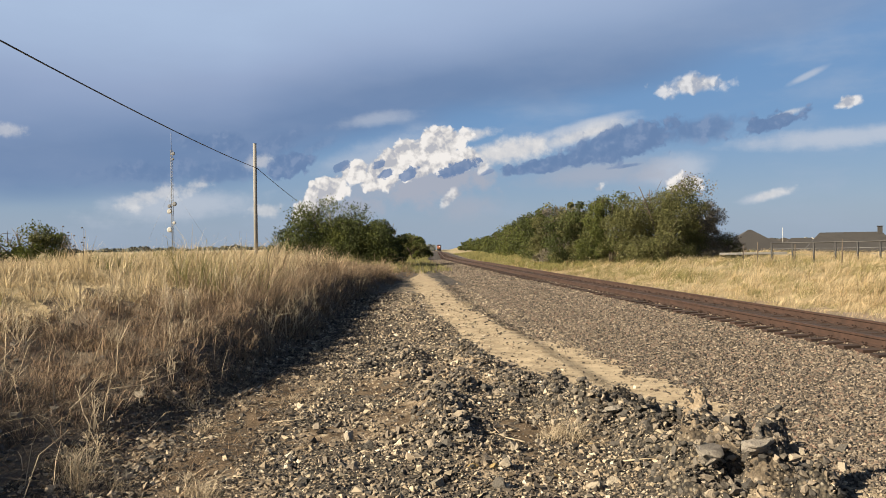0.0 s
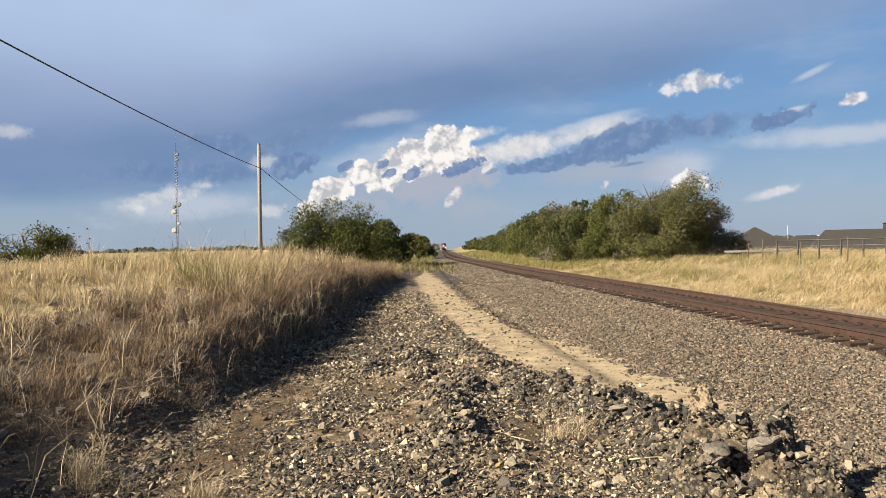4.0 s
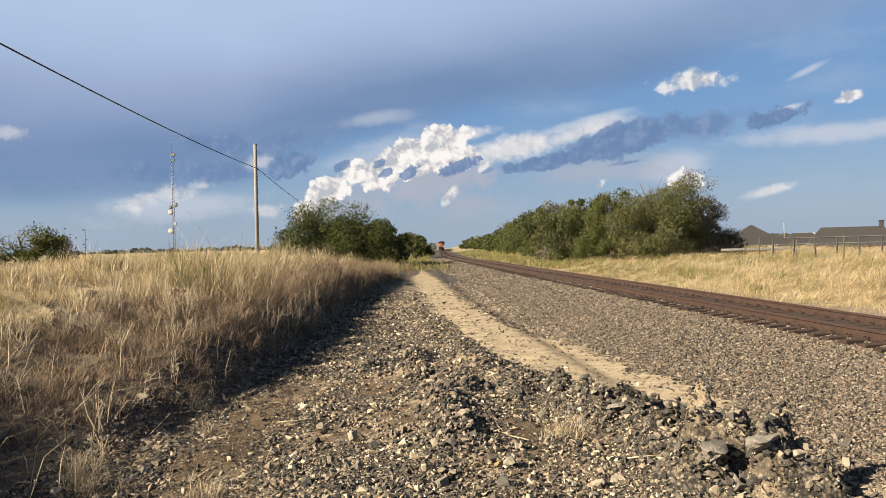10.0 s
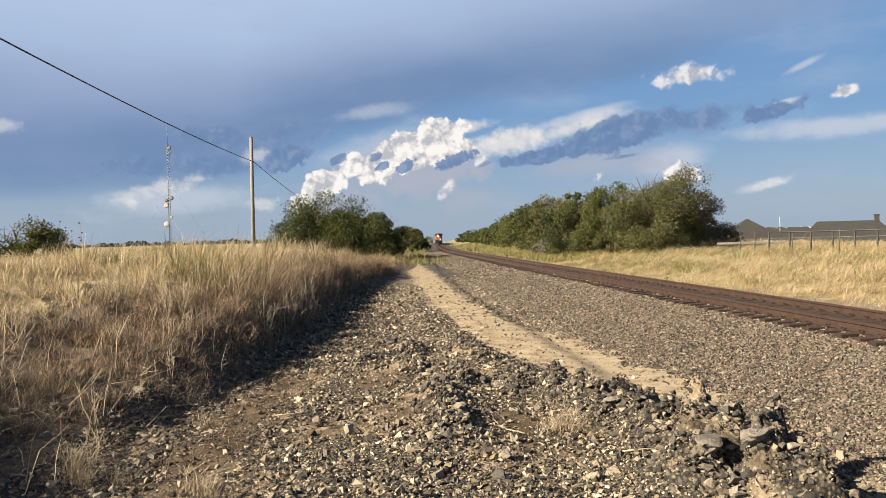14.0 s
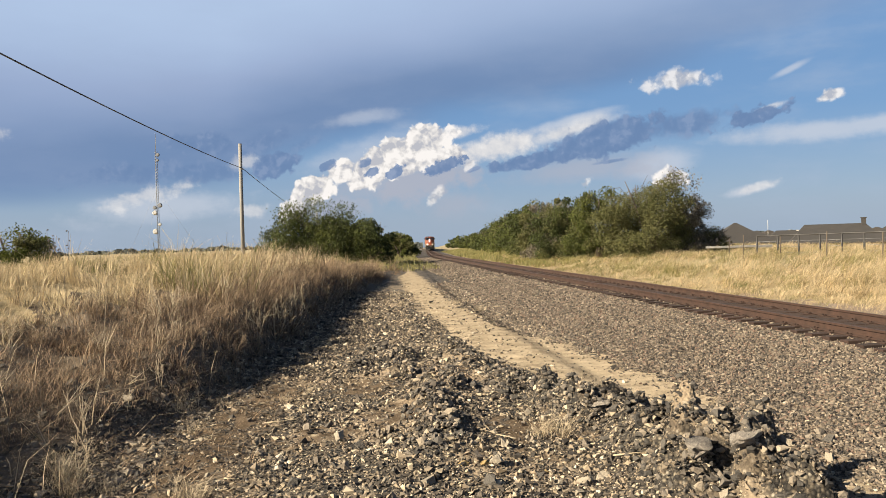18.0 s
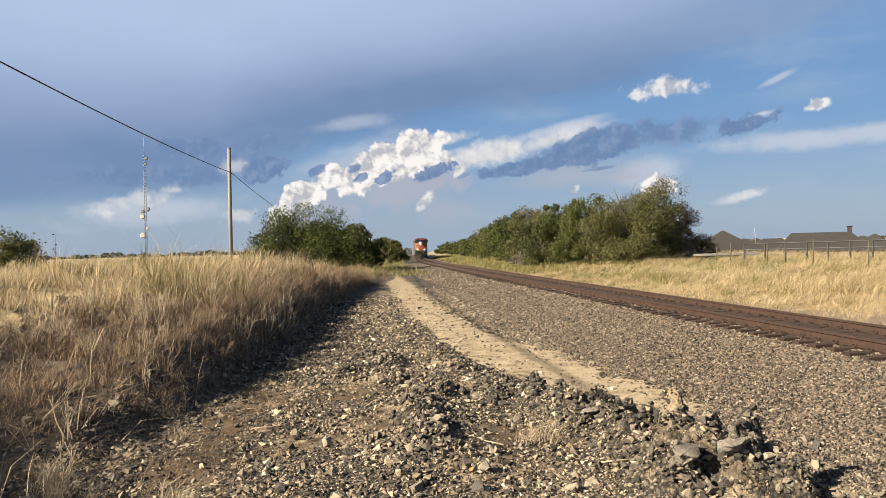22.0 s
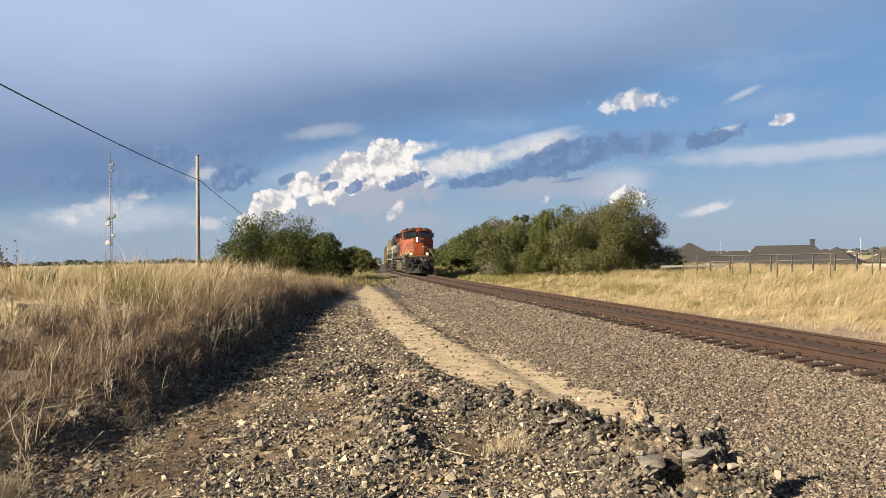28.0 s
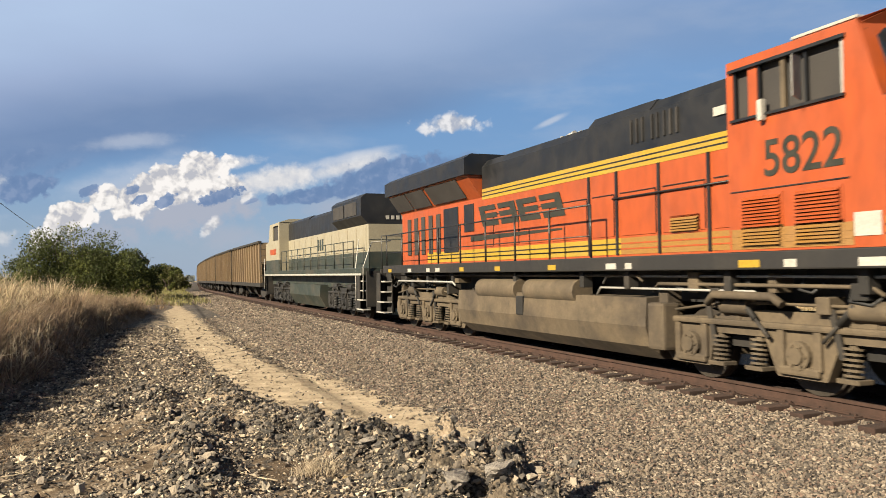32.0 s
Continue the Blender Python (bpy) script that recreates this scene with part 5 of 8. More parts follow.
def mast():
    d = 150.0
    x, y = d * math.sin(radians(-14.30)), d * math.cos(radians(-14.30))
    z = gz(x, y)
    top = 1.69 + d * math.tan(radians(7.9))
    ob = tagged(new("radio_mast"), "slim lattice radio mast with small dish aerials", "mast")
    w = 0.22
    for k in range(3):
        a = 2 * math.pi * k / 3
        bm = bmesh.new()
        tube(bm, [(x + w * math.cos(a), y + w * math.sin(a), z), (x + w * math.cos(a), y + w * math.sin(a), top - 3.2)], 0.035, 6)
        part("leg", bm, M["galvanised"], ob)
    bm = bmesh.new()
    n = 40
    for k in range(n):
        za, zb = z + (top - 3.2 - z) * k / n, z + (top - 3.2 - z) * (k + 1) / n
        for j in range(3):
            a, b = 2 * math.pi * j / 3, 2 * math.pi * (j + 1) / 3
            tube(bm, [(x + w * math.cos(a), y + w * math.sin(a), za), (x + w * math.cos(b), y + w * math.sin(b), zb)], 0.02, 4)
    tagged(part("lattice_brace", bm, M["galvanised"], ob), kind="stuff")
    bm = bmesh.new()
    tube(bm, [(x, y, top - 3.4), (x, y, top)], 0.05, 6)
    part("whip_aerial", bm, M["galvanised"], ob)
    for el, off, r in ((6.47, 0.35, 0.35), (6.1, 0.3, 0.25), (3.05, 0.45, 0.42), (2.9, -0.45, 0.35), (2.55, -0.45, 0.45), (1.75, 0.35, 0.3), (1.28, -0.45, 0.5)):
        zz = 1.69 + d * math.tan(radians(el))
        bm = bmesh.new()
        bmesh.ops.create_cone(bm, cap_ends=True, segments=18, radius1=r, radius2=r * 0.7, depth=0.25, matrix=Matrix.Translation((x + off, y - 0.3, zz)) @ Matrix.Rotation(radians(80), 4, "X"))
        tube(bm, [(x, y, zz), (x + off, y - 0.2, zz)], 0.04, 5)
        part("dish_aerial", bm, M["white_plain"] if el < 2.8 else M["galvanised"], ob)
    # stays
    for k in range(3):
        a = 2 * math.pi * k / 3 + 0.5
        bm = bmesh.new()
        tube(bm, [(x, y, z + 14), (x + 9 * math.cos(a), y + 9 * math.sin(a), z)], 0.012, 4)
        part("stay", bm, M["galvanised"], ob)


M["white_plain"] = material("white_enamel", (0.433, 0.427, 0.41), (0.381, 0.375, 0.358), 0.5, scale=3)
mast()


def at(az, d):
    return d * math.sin(radians(az)), d * math.cos(radians(az))


def stake(name, az, d, h, r, mat, label, category="post", lean=0.0):
    x, y = at(az, d)
    z = gz(x, y)
    bm = bmesh.new()
    tube(bm, [(x, y, z - 0.2), (x + lean, y, z + h)], r, 7)
    bmesh.ops.create_cone(bm, cap_ends=True, segments=7, radius1=r * 1.1, radius2=r * 0.3, depth=r, matrix=Matrix.Translation((x + lean, y, z + h + r * 0.4)))
    ob = new(name, bpy.data.meshes.new(name))
    bm.to_mesh(ob.data), bm.free()
    ob.data.materials.append(mat)
    return tagged(ob, label, category, "posts in the dry field")


# posts and pipes on the skyline of the near field
for az, d, h in ((-19.6, 85, 1.7), (-17.6, 80, 1.6), (-15.9, 70, 1.5), (-12.3, 66, 1.7), (-11.2, 74, 1.8), (-10.7, 74, 1.6), (-7.6, 68, 1.7), (-6.8, 72, 1.6), (-22.6, 90, 1.7), (-13.8, 95, 2.6), (-13.6, 95, 2.1)):
    stake("fence_post", az, d, h, 0.05, M["grey_wood"], "thin grey fence post standing in dry grass")
for az, d, h in ((-13.35, 70, 1.35), (-13.1, 70, 1.35), (-12.85, 70, 1.4), (-12.6, 70, 1.35)):
    stake("pipe_post", az, d, h, 0.07, M["white_plain"], "white plastic pipe upright in the field", "pipe")


def meter_box(az, d, w, h):
    x, y = at(az, d)
    z = gz(x, y)
    ob = tagged(new("utility_box"), "small white utility cabinet on a post", "box")
    bm = bmesh.new()
    box(bm, x - w / 2, x + w / 2, y - w / 2, y + w / 2, z + h - 0.8, z + h, 0.03)
    part("cabinet", bm, M["white_plain"], ob)
    bm = bmesh.new()
    box(bm, x - 0.05, x + 0.05, y - 0.05, y + 0.05, z - 0.2, z + h - 0.8)
    part("post", bm, M["galvanised"], ob)


meter_box(-9.9, 62, 0.5, 1.55), meter_box(-9.3, 62, 0.45, 1.7), meter_box(-20.6, 80, 0.6, 1.5)


def stock_fence(y0, step, n):
    """Wire fence across the field behind the bank."""
    ob = tagged(new("wire_fence"), "wire stock fence with thin posts across the field", "fence")
    pts = []
    for k in range(n):
        x = -9 - k * step
        y = y0 + 0.1 * k
        z = gz(x, y)
        pts.append(Vector((x, y, z)))
        bm = bmesh.new()
        tube(bm, [(x, y, z - 0.3), (x, y, z + 1.5)], 0.045, 6)
        part("post", bm, M["grey_wood"], ob)
    for h in (0.5, 0.9, 1.3):
        bm = bmesh.new()
        tube(bm, [p + Vector((0, 0, h)) for p in pts], 0.012, 4)
        part("wire", bm, M["galvanised"], ob)


stock_fence(92, 3.6, 16)


# sunflower stalks at the edge of the small bush
for k in range(14):
    rs2 = random.Random(70 + k)
    az, d = -21.2 + 1.5 * rs2.random(), 26 + 3 * rs2.random()
    x, y = at(az, d)
    z = gz(x, y)
    h = 1.69 + d * math.tan(radians(0.15 + 1.4 * rs2.random())) - z
    ob = tagged(new("dead_sunflower"), "dry dark sunflower stalk with seed heads", "sunflower", "dry sunflowers")
    bm = bmesh.new()
    tube(bm, [(x, y, z), (x + 0.05, y, z + h * 0.6), (x + 0.12 * rs2.uniform(-1, 1), y, z + h)], 0.008, 5, taper=0.004)
    part("stalk", bm, M["bark"], ob)
    bm = bmesh.new()
    bmesh.ops.create_uvsphere(bm, u_segments=8, v_segments=5, radius=0.035, matrix=Matrix.Translation((x, y, z + h)) @ Matrix.Diagonal((1, 1, 0.6, 1)))
    part("seed_head", bm, M["bark"], ob)


# steel pipe fence across the field on the far side
def pipe_fence():
    ob = tagged(new("pipe_fence"), "black steel pipe fence with a top rail round the field", "fence")
    tops = []
    n = 19
    for k in range(n):
        az = 27.2 + k * 1.28
        d = 52 - 0.35 * k
        x, y = at(az, d)
        z = gz(x, y)
        tops.append(Vector((x, y, z + 1.22)))
        bm = bmesh.new()
        tube(bm, [(x, y, z - 0.3), (x, y, z + 1.22)], 0.055, 8)
        part("post", bm, M["fence_black"], ob)
    bm = bmesh.new()
    tube(bm, tops, 0.04, 8)
    part("top_rail", bm, M["fence_black"], ob)
    for h in (0.35, 0.7, 1.05):
        bm = bmesh.new()
        tube(bm, [p - Vector((0, 0, h)) for p in tops], 0.008, 4)
        part("wire", bm, M["galvanised"], ob)


pipe_fence()
for az, d, h in ((25.4, 50, 1.15), (26.3, 48, 1.35), (28.6, 47, 1.2), (31.4, 44, 1.4), (34.6, 42, 1.3), (37.0, 41, 1.45), (40.2, 40, 1.25)):
    stake("fence_post", az, d, h, 0.03, M["bark"], "leaning grey wooden fence post in golden grass", lean=0.05)


def rail_pile():
    x, y = at(25.6, 54)
    z = gz(x, y)
    for k in range(3):
        ob = tagged(new("timber_rail"), "weathered timber rail lying near the fence", "timber", "timber rails by the fence")
        bm = bmesh.new()
        box(bm, -1.6, 1.6, -0.08, 0.08, 0, 0.14, 0.02)
        part("beam", bm, M["grey_wood"], ob)
        ob.matrix_basis = Matrix.Translation((x + 0.4 * k, y - 0.2 * k, gz(x + 0.4 * k, y - 0.2 * k) + 0.45)) @ Matrix.Rotation(radians(-20 + 6 * k), 4, "Z")


def house(az, d, wide, deep, eave, ridge, turn, roof_mat, wall_mat, label, hip=0.6, chimney=None, gable=False):
    """A one-storey house: walls, overhanging roof, windows; wide across the view."""
    x, y = at(az, d)
    z = gz(x, y) - 0.3
    ob = tagged(new("house"), label, "house", "houses beyond the field")
    ob.matrix_basis = Matrix.Translation((x, y, z)) @ Matrix.Rotation(radians(turn - az), 4, "Z")
    w, p = wide / 2, deep / 2
    bm = bmesh.new()
    box(bm, -w, w, -p, p, 0, eave)
    if gable:
        prism_pts = [(-p, eave), (p, eave), (0, ridge - 0.25)]
        prism(bm, prism_pts, -w, w)
    part("wall", bm, wall_mat, ob)
    bm = bmesh.new()
    o = 0.5
    r = w - (0.05 if gable else min(w * 0.95, p * hip * 1.2))
    if gable:
        r = w + o
    base = [(-w - o, -p - o, eave - 0.1), (w + o, -p - o, eave - 0.1), (w + o, p + o, eave - 0.1), (-w - o, p + o, eave - 0.1)]
    a = [bm.verts.new(q) for q in base]
    b = [bm.verts.new((qx, qy, qz + 0.15)) for qx, qy, qz in base]
    t0, t1 = bm.verts.new((-r, 0, ridge)), bm.verts.new((r, 0, ridge))
    for i in range(4):
        bm.faces.new((a[i], a[(i + 1) % 4], b[(i + 1) % 4], b[i]))
    bm.faces.new(a[::-1])
    bm.faces.new((b[0], b[1], t1, t0)), bm.faces.new((b[2], b[3], t0, t1)), bm.faces.new((b[1], b[2], t1)), bm.faces.new((b[3], b[0], t0))
    bmesh.ops.recalc_face_normals(bm, faces=bm.faces)
    roof = part("roof", bm, roof_mat, ob)
    if chimney is not None:
        bm = bmesh.new()
        box(bm, chimney - 0.35, chimney + 0.35, -0.7, 0.0, eave, ridge + 0.95, 0.03)
        box(bm, chimney - 0.45, chimney + 0.45, -0.8, 0.1, ridge + 0.85, ridge + 0.98)
        part("chimney", bm, M["shingle"], roof)
    n = max(2, int(wide / 3.5))
    for k in range(n):
        cx = -w + wide * (k + 0.5) / n
        bm = bmesh.new()
        box(bm, cx - 0.5, cx + 0.5, -p - 0.04, -p + 0.02, 0.9, 2.1)
        win = part("window", bm, M["white_plain"], ob)
        bm = bmesh.new()
        box(bm, cx - 0.43, cx + 0.43, -p - 0.06, -p - 0.03, 0.97, 2.03)
        part("pane", bm, M["glass_far"], win)
    return ob


M["glass_far"] = material("house_window_glass", (0.0264, 0.0308, 0.0352), rough=0.15, clear=0.5)


def top_of(el, d):
    return 1.69 + d * math.tan(radians(el))


def ridge_for(az, d, el):
    x, y = at(az, d)
    return top_of(el, d) - gz(x, y) + 0.3


SH, SB, HW, HB = M["shingle"], M["shingle_brown"], M["house_wall"], M["house_brick"]
house(25.85, 150, 10, 11, 2.7, ridge_for(25.85, 150, 0.66), 12, SH, HB, "dark hip-roofed house behind the field", 1.0)
house(27.2, 156, 7, 10, 2.6, ridge_for(27.2, 156, 0.10), 8, SH, HB, "low dark-roofed wing of a house", 1.0)
house(31.9, 150, 13.6, 12, 2.7, ridge_for(31.9, 150, 0.38), 4, SH, HB, "long dark-roofed house with a small chimney", 0.3, chimney=4.4)
house(29.0, 156, 8, 10, 2.6, ridge_for(29.0, 156, 0.06), 8, SH, HB, "low dark-roofed wing of a house", 0.4)
house(35.0, 149, 6.5, 9, 2.7, ridge_for(35.0, 149, 0.2), -8, SH, HB, "dark hip-roofed house behind the fence", 0.9)
house(38.7, 170, 9, 9, 2.7, ridge_for(38.7, 170, -0.1), 60, SB, HW, "pale house with a brown gable roof", gable=True)
house(41.0, 165, 13, 10, 2.6, ridge_for(41.0, 165, 0.05), 10, SB, HW, "pale walled house with a grey-brown roof", 1.0)
house(44.2, 150, 8, 9, 2.8, ridge_for(44.2, 150, 0.12), 70, SB, HW, "white gabled house behind the fence", gable=True)
house(47.6, 145, 15, 11, 2.8, ridge_for(47.6, 145, 0.35), 6, SH, HW, "white house with a dark roof", 1.0)
house(51.5, 150, 12, 11, 2.8, ridge_for(51.5, 150, 0.3), -10, SB, HW, "pale house with a brown roof", 1.0)
# the town on the far horizon: small pale buildings
rs3 = random.Random(8)
for k in range(30):
    az = 27.8 + 22 * rs3.random()
    d = 420 + 260 * rs3.random()
    x, y = at(az, d)
    house(az, d, 6 + 6 * rs3.random(), 8, 2.8 + rs3.random(), ridge_for(az, d, -0.04 + 0.14 * rs3.random()), rs3.uniform(-30, 30), SB if rs3.random() < 0.7 else HW, HW, "small pale building in the distant town", 1.0)


def far_woods():
    """Dark line of woods along the horizon."""
    rs = np.random.default_rng(77)
    n = 44000
    az = np.radians(np.where(rs.uniform(size=n) < 0.55, rs.uniform(22, 62, n), rs.uniform(-42, 4, n)))
    d = rs.uniform(900, 1300, n)
    x, y = d * np.sin(az), d * np.cos(az)
    hgt = 4.4 + 1.3 * np.sin(az * 60) + 1.0 * np.sin(az * 173 + 1) + 0.8 * np.sin(az * 420)
    z = -9.0 + rs.uniform(0, 1, n) ** 0.6 * (hgt + 6.0)
    rot = rand_rot(n, rs)
    quad = np.array([(-0.5, -0.5, 0), (0.5, -0.4, 0.1), (0.5, 0.5, 0), (-0.4, 0.5, 0.1)])
    V = np.einsum("nij,kj->nki", rot, quad) * rs.uniform(1.6, 3.4, n)[:, None, None] + np.stack([x, y, z], -1)[:, None, :]
    tagged(new("far_woods", quad_mesh("far_woods", V.reshape(-1, 3), np.arange(n * 4).reshape(-1, 4), M["far_leaf"])), "hazy dark line of woods on the horizon", "woods", kind="stuff")


M["far_leaf"] = material("hazy_far_foliage", (0.0561, 0.0636, 0.0561), (0.0748, 0.0823, 0.0748), 0.9, scale=0.02, fine=0.3, island=0.25)
far_woods()
# slim light masts in the town
for az, d, el in ((27.9, 300, 0.75), (36.4, 300, 0.75), (39.8, 420, 0.5)):
    x, y = at(az, d)
    stake("street_lamp_mast", az, d, top_of(el, d) - gz(x, y), 0.08, M["white_plain"], "slim pale mast among the distant houses", "mast")

rail_pile()
# rocks that one can tell apart on the road and in the rubble
PX = [(-0.27, 7.65, 0.07, "pale_rock"), (0.85, 7.35, 0.085, "yellow_rock"), (1.03, 7.3, 0.075, "yellow_rock"), (2.22, 8.2, 0.075, "yellow_rock"), (2.62, 9.15, 0.16, "dark_rock"), (2.35, 9.0, 0.10, "pale_rock"), (1.6, 7.2, 0.06, "yellow_rock"),
      (1.85, 6.9, 0.12, "pale_rock"), (2.05, 6.95, 0.10, "pale_rock"), (2.75, 6.5, 0.25, "grey_rock"), (2.95, 6.75, 0.10, "grey_rock"), (2.68, 8.9, 0.18, "grey_rock"), (2.45, 8.95, 0.15, "pale_rock"), (3.0, 6.15, 0.22, "grey_rock"), (3.05, 7.5, 0.11, "grey_rock"), (2.95, 8.1, 0.14, "pale_rock"), (3.0, 7.6, 0.13, "pale_rock"), (3.25, 6.95, 0.16, "dark_rock"), (3.05, 7.15, 0.13, "dark_rock"), (2.85, 7.35, 0.11, "dark_rock"),
      (3.45, 6.6, 0.14, "dark_rock"), (3.2, 6.3, 0.15, "dark_rock"), (1.02, 6.75, 0.13, "dark_rock"), (2.95, 8.6, 0.10, "dark_rock"), (2.75, 8.7, 0.12, "dark_rock"), (1.75, 10.4, 0.13, "dark_rock"), (1.4, 11.0, 0.12, "dark_rock"), (0.9, 11.9, 0.12, "dark_rock"),
      (2.2, 9.8, 0.10, "dark_rock"), (0.2, 13.1, 0.11, "dark_rock"), (3.9, 7.0, 0.10, "dark_rock"), (4.2, 7.35, 0.05, "pale_rock"), (-3.75, 8.4, 0.13, "pale_rock"), (-3.85, 8.15, 0.14, "pale_rock"), (-2.95, 9.9, 0.11, "pale_rock"), (-2.75, 10.2, 0.09, "pale_rock"),
      (-2.2, 9.3, 0.07, "pale_rock"), (-1.9, 8.9, 0.06, "pale_rock"), (-2.3, 8.5, 0.08, "pale_rock"), (-2.0, 9.8, 0.05, "pale_rock"), (-1.3, 9.0, 0.05, "pale_rock"), (0.1, 7.0, 0.06, "pale_rock"), (-0.1, 6.8, 0.06, "pale_rock"), (0.3, 6.75, 0.05, "pale_rock"), (-2.4, 6.8, 0.08, "pale_rock"), (-2.7, 6.5, 0.09, "dark_rock")]
for k, (x, y, r, m) in enumerate(PX):
    rock(x, y, r * 0.82, M[m], {"pale_rock": "pale limestone rock lying on gravel", "yellow_rock": "ochre-yellow broken rock lying on gravel", "dark_rock": "dark chunk of broken asphalt on the rubble ridge", "grey_rock": "rough grey slab half buried in the rubble"}[m], 100 + k, 0.62 if m == "grey_rock" else 0.7, sink=0.34)
# single ballast stones nearest the camera
rs4 = random.Random(12)
kinds = []
for k in range(7):
    bm = bmesh.new()
    bmesh.ops.create_cube(bm, size=1.0)
    for v in bm.verts:
        v.co = v.co * rs4.uniform(0.55, 1.2) + Vector((rs4.uniform(-0.28, 0.28), rs4.uniform(-0.28, 0.28), rs4.uniform(-0.28, 0.28)))
    me = bpy.data.meshes.new("stone")
    bm.to_mesh(me), bm.free()
    me.materials.append((M["pale_rock"], M["dark_rock"], M["stone_mid"], M["stone_mid"])[k % 4])
    kinds.append(me)
for k in range(290):
    x, y = rs4.uniform(-1.6, 4.6), rs4.uniform(5.4, 9.5)
    r = rs4.uniform(0.03, 0.05) + 0.06 * rs4.random() ** 4
    piece("stone", rs4.choice(kinds), ground, Matrix.LocRotScale((x, y, gz(x, y) + r * 0.3), Euler((rs4.uniform(0, 6), rs4.uniform(0, 6), rs4.uniform(0, 6))), (r, r * 0.8, r * 0.7)))

# ---- train ----
SPEED = 18.4                                     # metres a second, towards the camera
M["orange"] = material("orange_paint", (0.255, 0.0493, 0.0101), (0.224, 0.0422, 0.0088), 0.5, scale=2.0, fine=5, c=(0.176, 0.044, 0.0185), c_scale=0.9, c_amount=0.4, clear=0.05, stretch=(1, 1, 0.5))
M["black_paint"] = material("black_paint", (0.005, 0.0059, 0.00727), (0.00818, 0.00862, 0.01), 0.5, scale=2, fine=6, c=(0.0127, 0.0118, 0.0109), c_scale=0.8)
M["yellow"] = material("yellow_paint", (0.278, 0.181, 0.016), (0.24, 0.155, 0.0144), 0.5, scale=3, fine=30, c=(0.214, 0.144, 0.0427), c_scale=1.2)
M["dusty_yellow"] = material("dusty_yellow_paint", (0.203, 0.101, 0.0193), (0.168, 0.0862, 0.0203), 0.6, scale=3, fine=30, c=(0.183, 0.101, 0.0407), c_scale=1.2)
M["sill_grey"] = material("sill_grey", (0.0114, 0.0106, 0.0104), (0.00832, 0.00803, 0.00803), 0.7, scale=3, fine=30, c=(0.0233, 0.02, 0.0166), c_scale=1.0)
M["dust"] = material("dusty_steel", (0.0868, 0.0646, 0.0389), (0.0598, 0.0455, 0.0287), 0.85, scale=2.5, fine=18, bump=0.004, c=(0.0269, 0.0203, 0.0143), c_scale=1.1, c_amount=0.75)
M["dark_steel"] = material("dark_steel", (0.00641, 0.00591, 0.00542), (0.0118, 0.0104, 0.00889), 0.8, scale=3, fine=35, bump=0.003, c=(0.037, 0.0296, 0.0222), c_scale=1.3)
M["white"] = material("white_paint", (0.314, 0.303, 0.276), (0.26, 0.249, 0.222), 0.55, scale=3, fine=30)
M["silver"] = material("silver_bar", (0.27, 0.265, 0.254), (0.216, 0.21, 0.194), 0.5, scale=4, fine=30)
M["glass"] = material("dark_glass", (0.0106, 0.0123, 0.0141), (0.0141, 0.0158, 0.0176), 0.12, scale=2, fine=20, clear=0.6)
M["window_dark"] = material("cab_interior", (0.0176, 0.0158, 0.015), (0.0264, 0.0238, 0.022), 0.8, scale=2)
M["lamp_glow"] = material("lit_lamp", (0.9, 0.9, 0.85), rough=0.3, glow=(1.0, 0.95, 0.85, 16.0))
M["steel_wheel"] = material("steel_wheel", (0.0361, 0.0303, 0.0246), (0.0541, 0.0447, 0.0361), 0.6, metal=0.4, scale=4, fine=30)
M["tread"] = material("polished_tread", (0.484, 0.466, 0.44), (0.396, 0.378, 0.352), 0.3, metal=0.8, scale=4)
M["cream"] = material("cream_paint", (0.23, 0.209, 0.153), (0.203, 0.183, 0.132), 0.5, scale=2, fine=25, c=(0.203, 0.173, 0.117), c_scale=0.9)
M["green_paint"] = material("dark_green_paint", (0.0162, 0.0227, 0.0184), (0.0244, 0.0298, 0.0244), 0.55, scale=2, fine=25, c=(0.0541, 0.046, 0.0325), c_scale=0.9)
M["logo_dark"] = material("logo_dark_green", (0.0158, 0.0173, 0.0115), (0.0231, 0.0216, 0.0144), 0.5, scale=4)
M["wagon_tan"] = material("weathered_wagon_paint", (0.144, 0.0994, 0.0532), (0.113, 0.078, 0.0433), 0.75, scale=1.5, fine=20, c=(0.0808, 0.0519, 0.0289), c_scale=0.7, c_amount=0.6, stretch=(1, 1, 0.35))
M["coal"] = material("coal", (0.0127, 0.012, 0.012), (0.0211, 0.0197, 0.019), 0.8, scale=6, fine=20, bump=0.05)
M["rubber"] = material("black_rubber", (0.0176, 0.0176, 0.0176), rough=0.7)


def lettering(name, words, size, mat, parent, m, depth=0.004, label="", squeeze=1.0):
    """Raised letters: they stand in their own x-z plane, facing -y before m."""
    cu = bpy.data.curves.new(name, "FONT")
    cu.body, cu.size, cu.extrude, cu.align_x, cu.offset = words, size, depth, "CENTER", 0.012 * size
    tmp = new("tmp_letters", cu)
    me = bpy.data.meshes.new_from_object(tmp.evaluated_get(bpy.context.evaluated_depsgraph_get()))
    bpy.data.objects.remove(tmp)
    me.materials.clear()
    me.materials.append(mat)
    ob = new(name, me)
    ob.parent = parent
    ob.matrix_basis = m @ Matrix.Rotation(radians(90), 4, "X") @ Matrix.Diagonal((squeeze, 1, 1, 1))
    if label:
        ob["label"] = label
    return ob


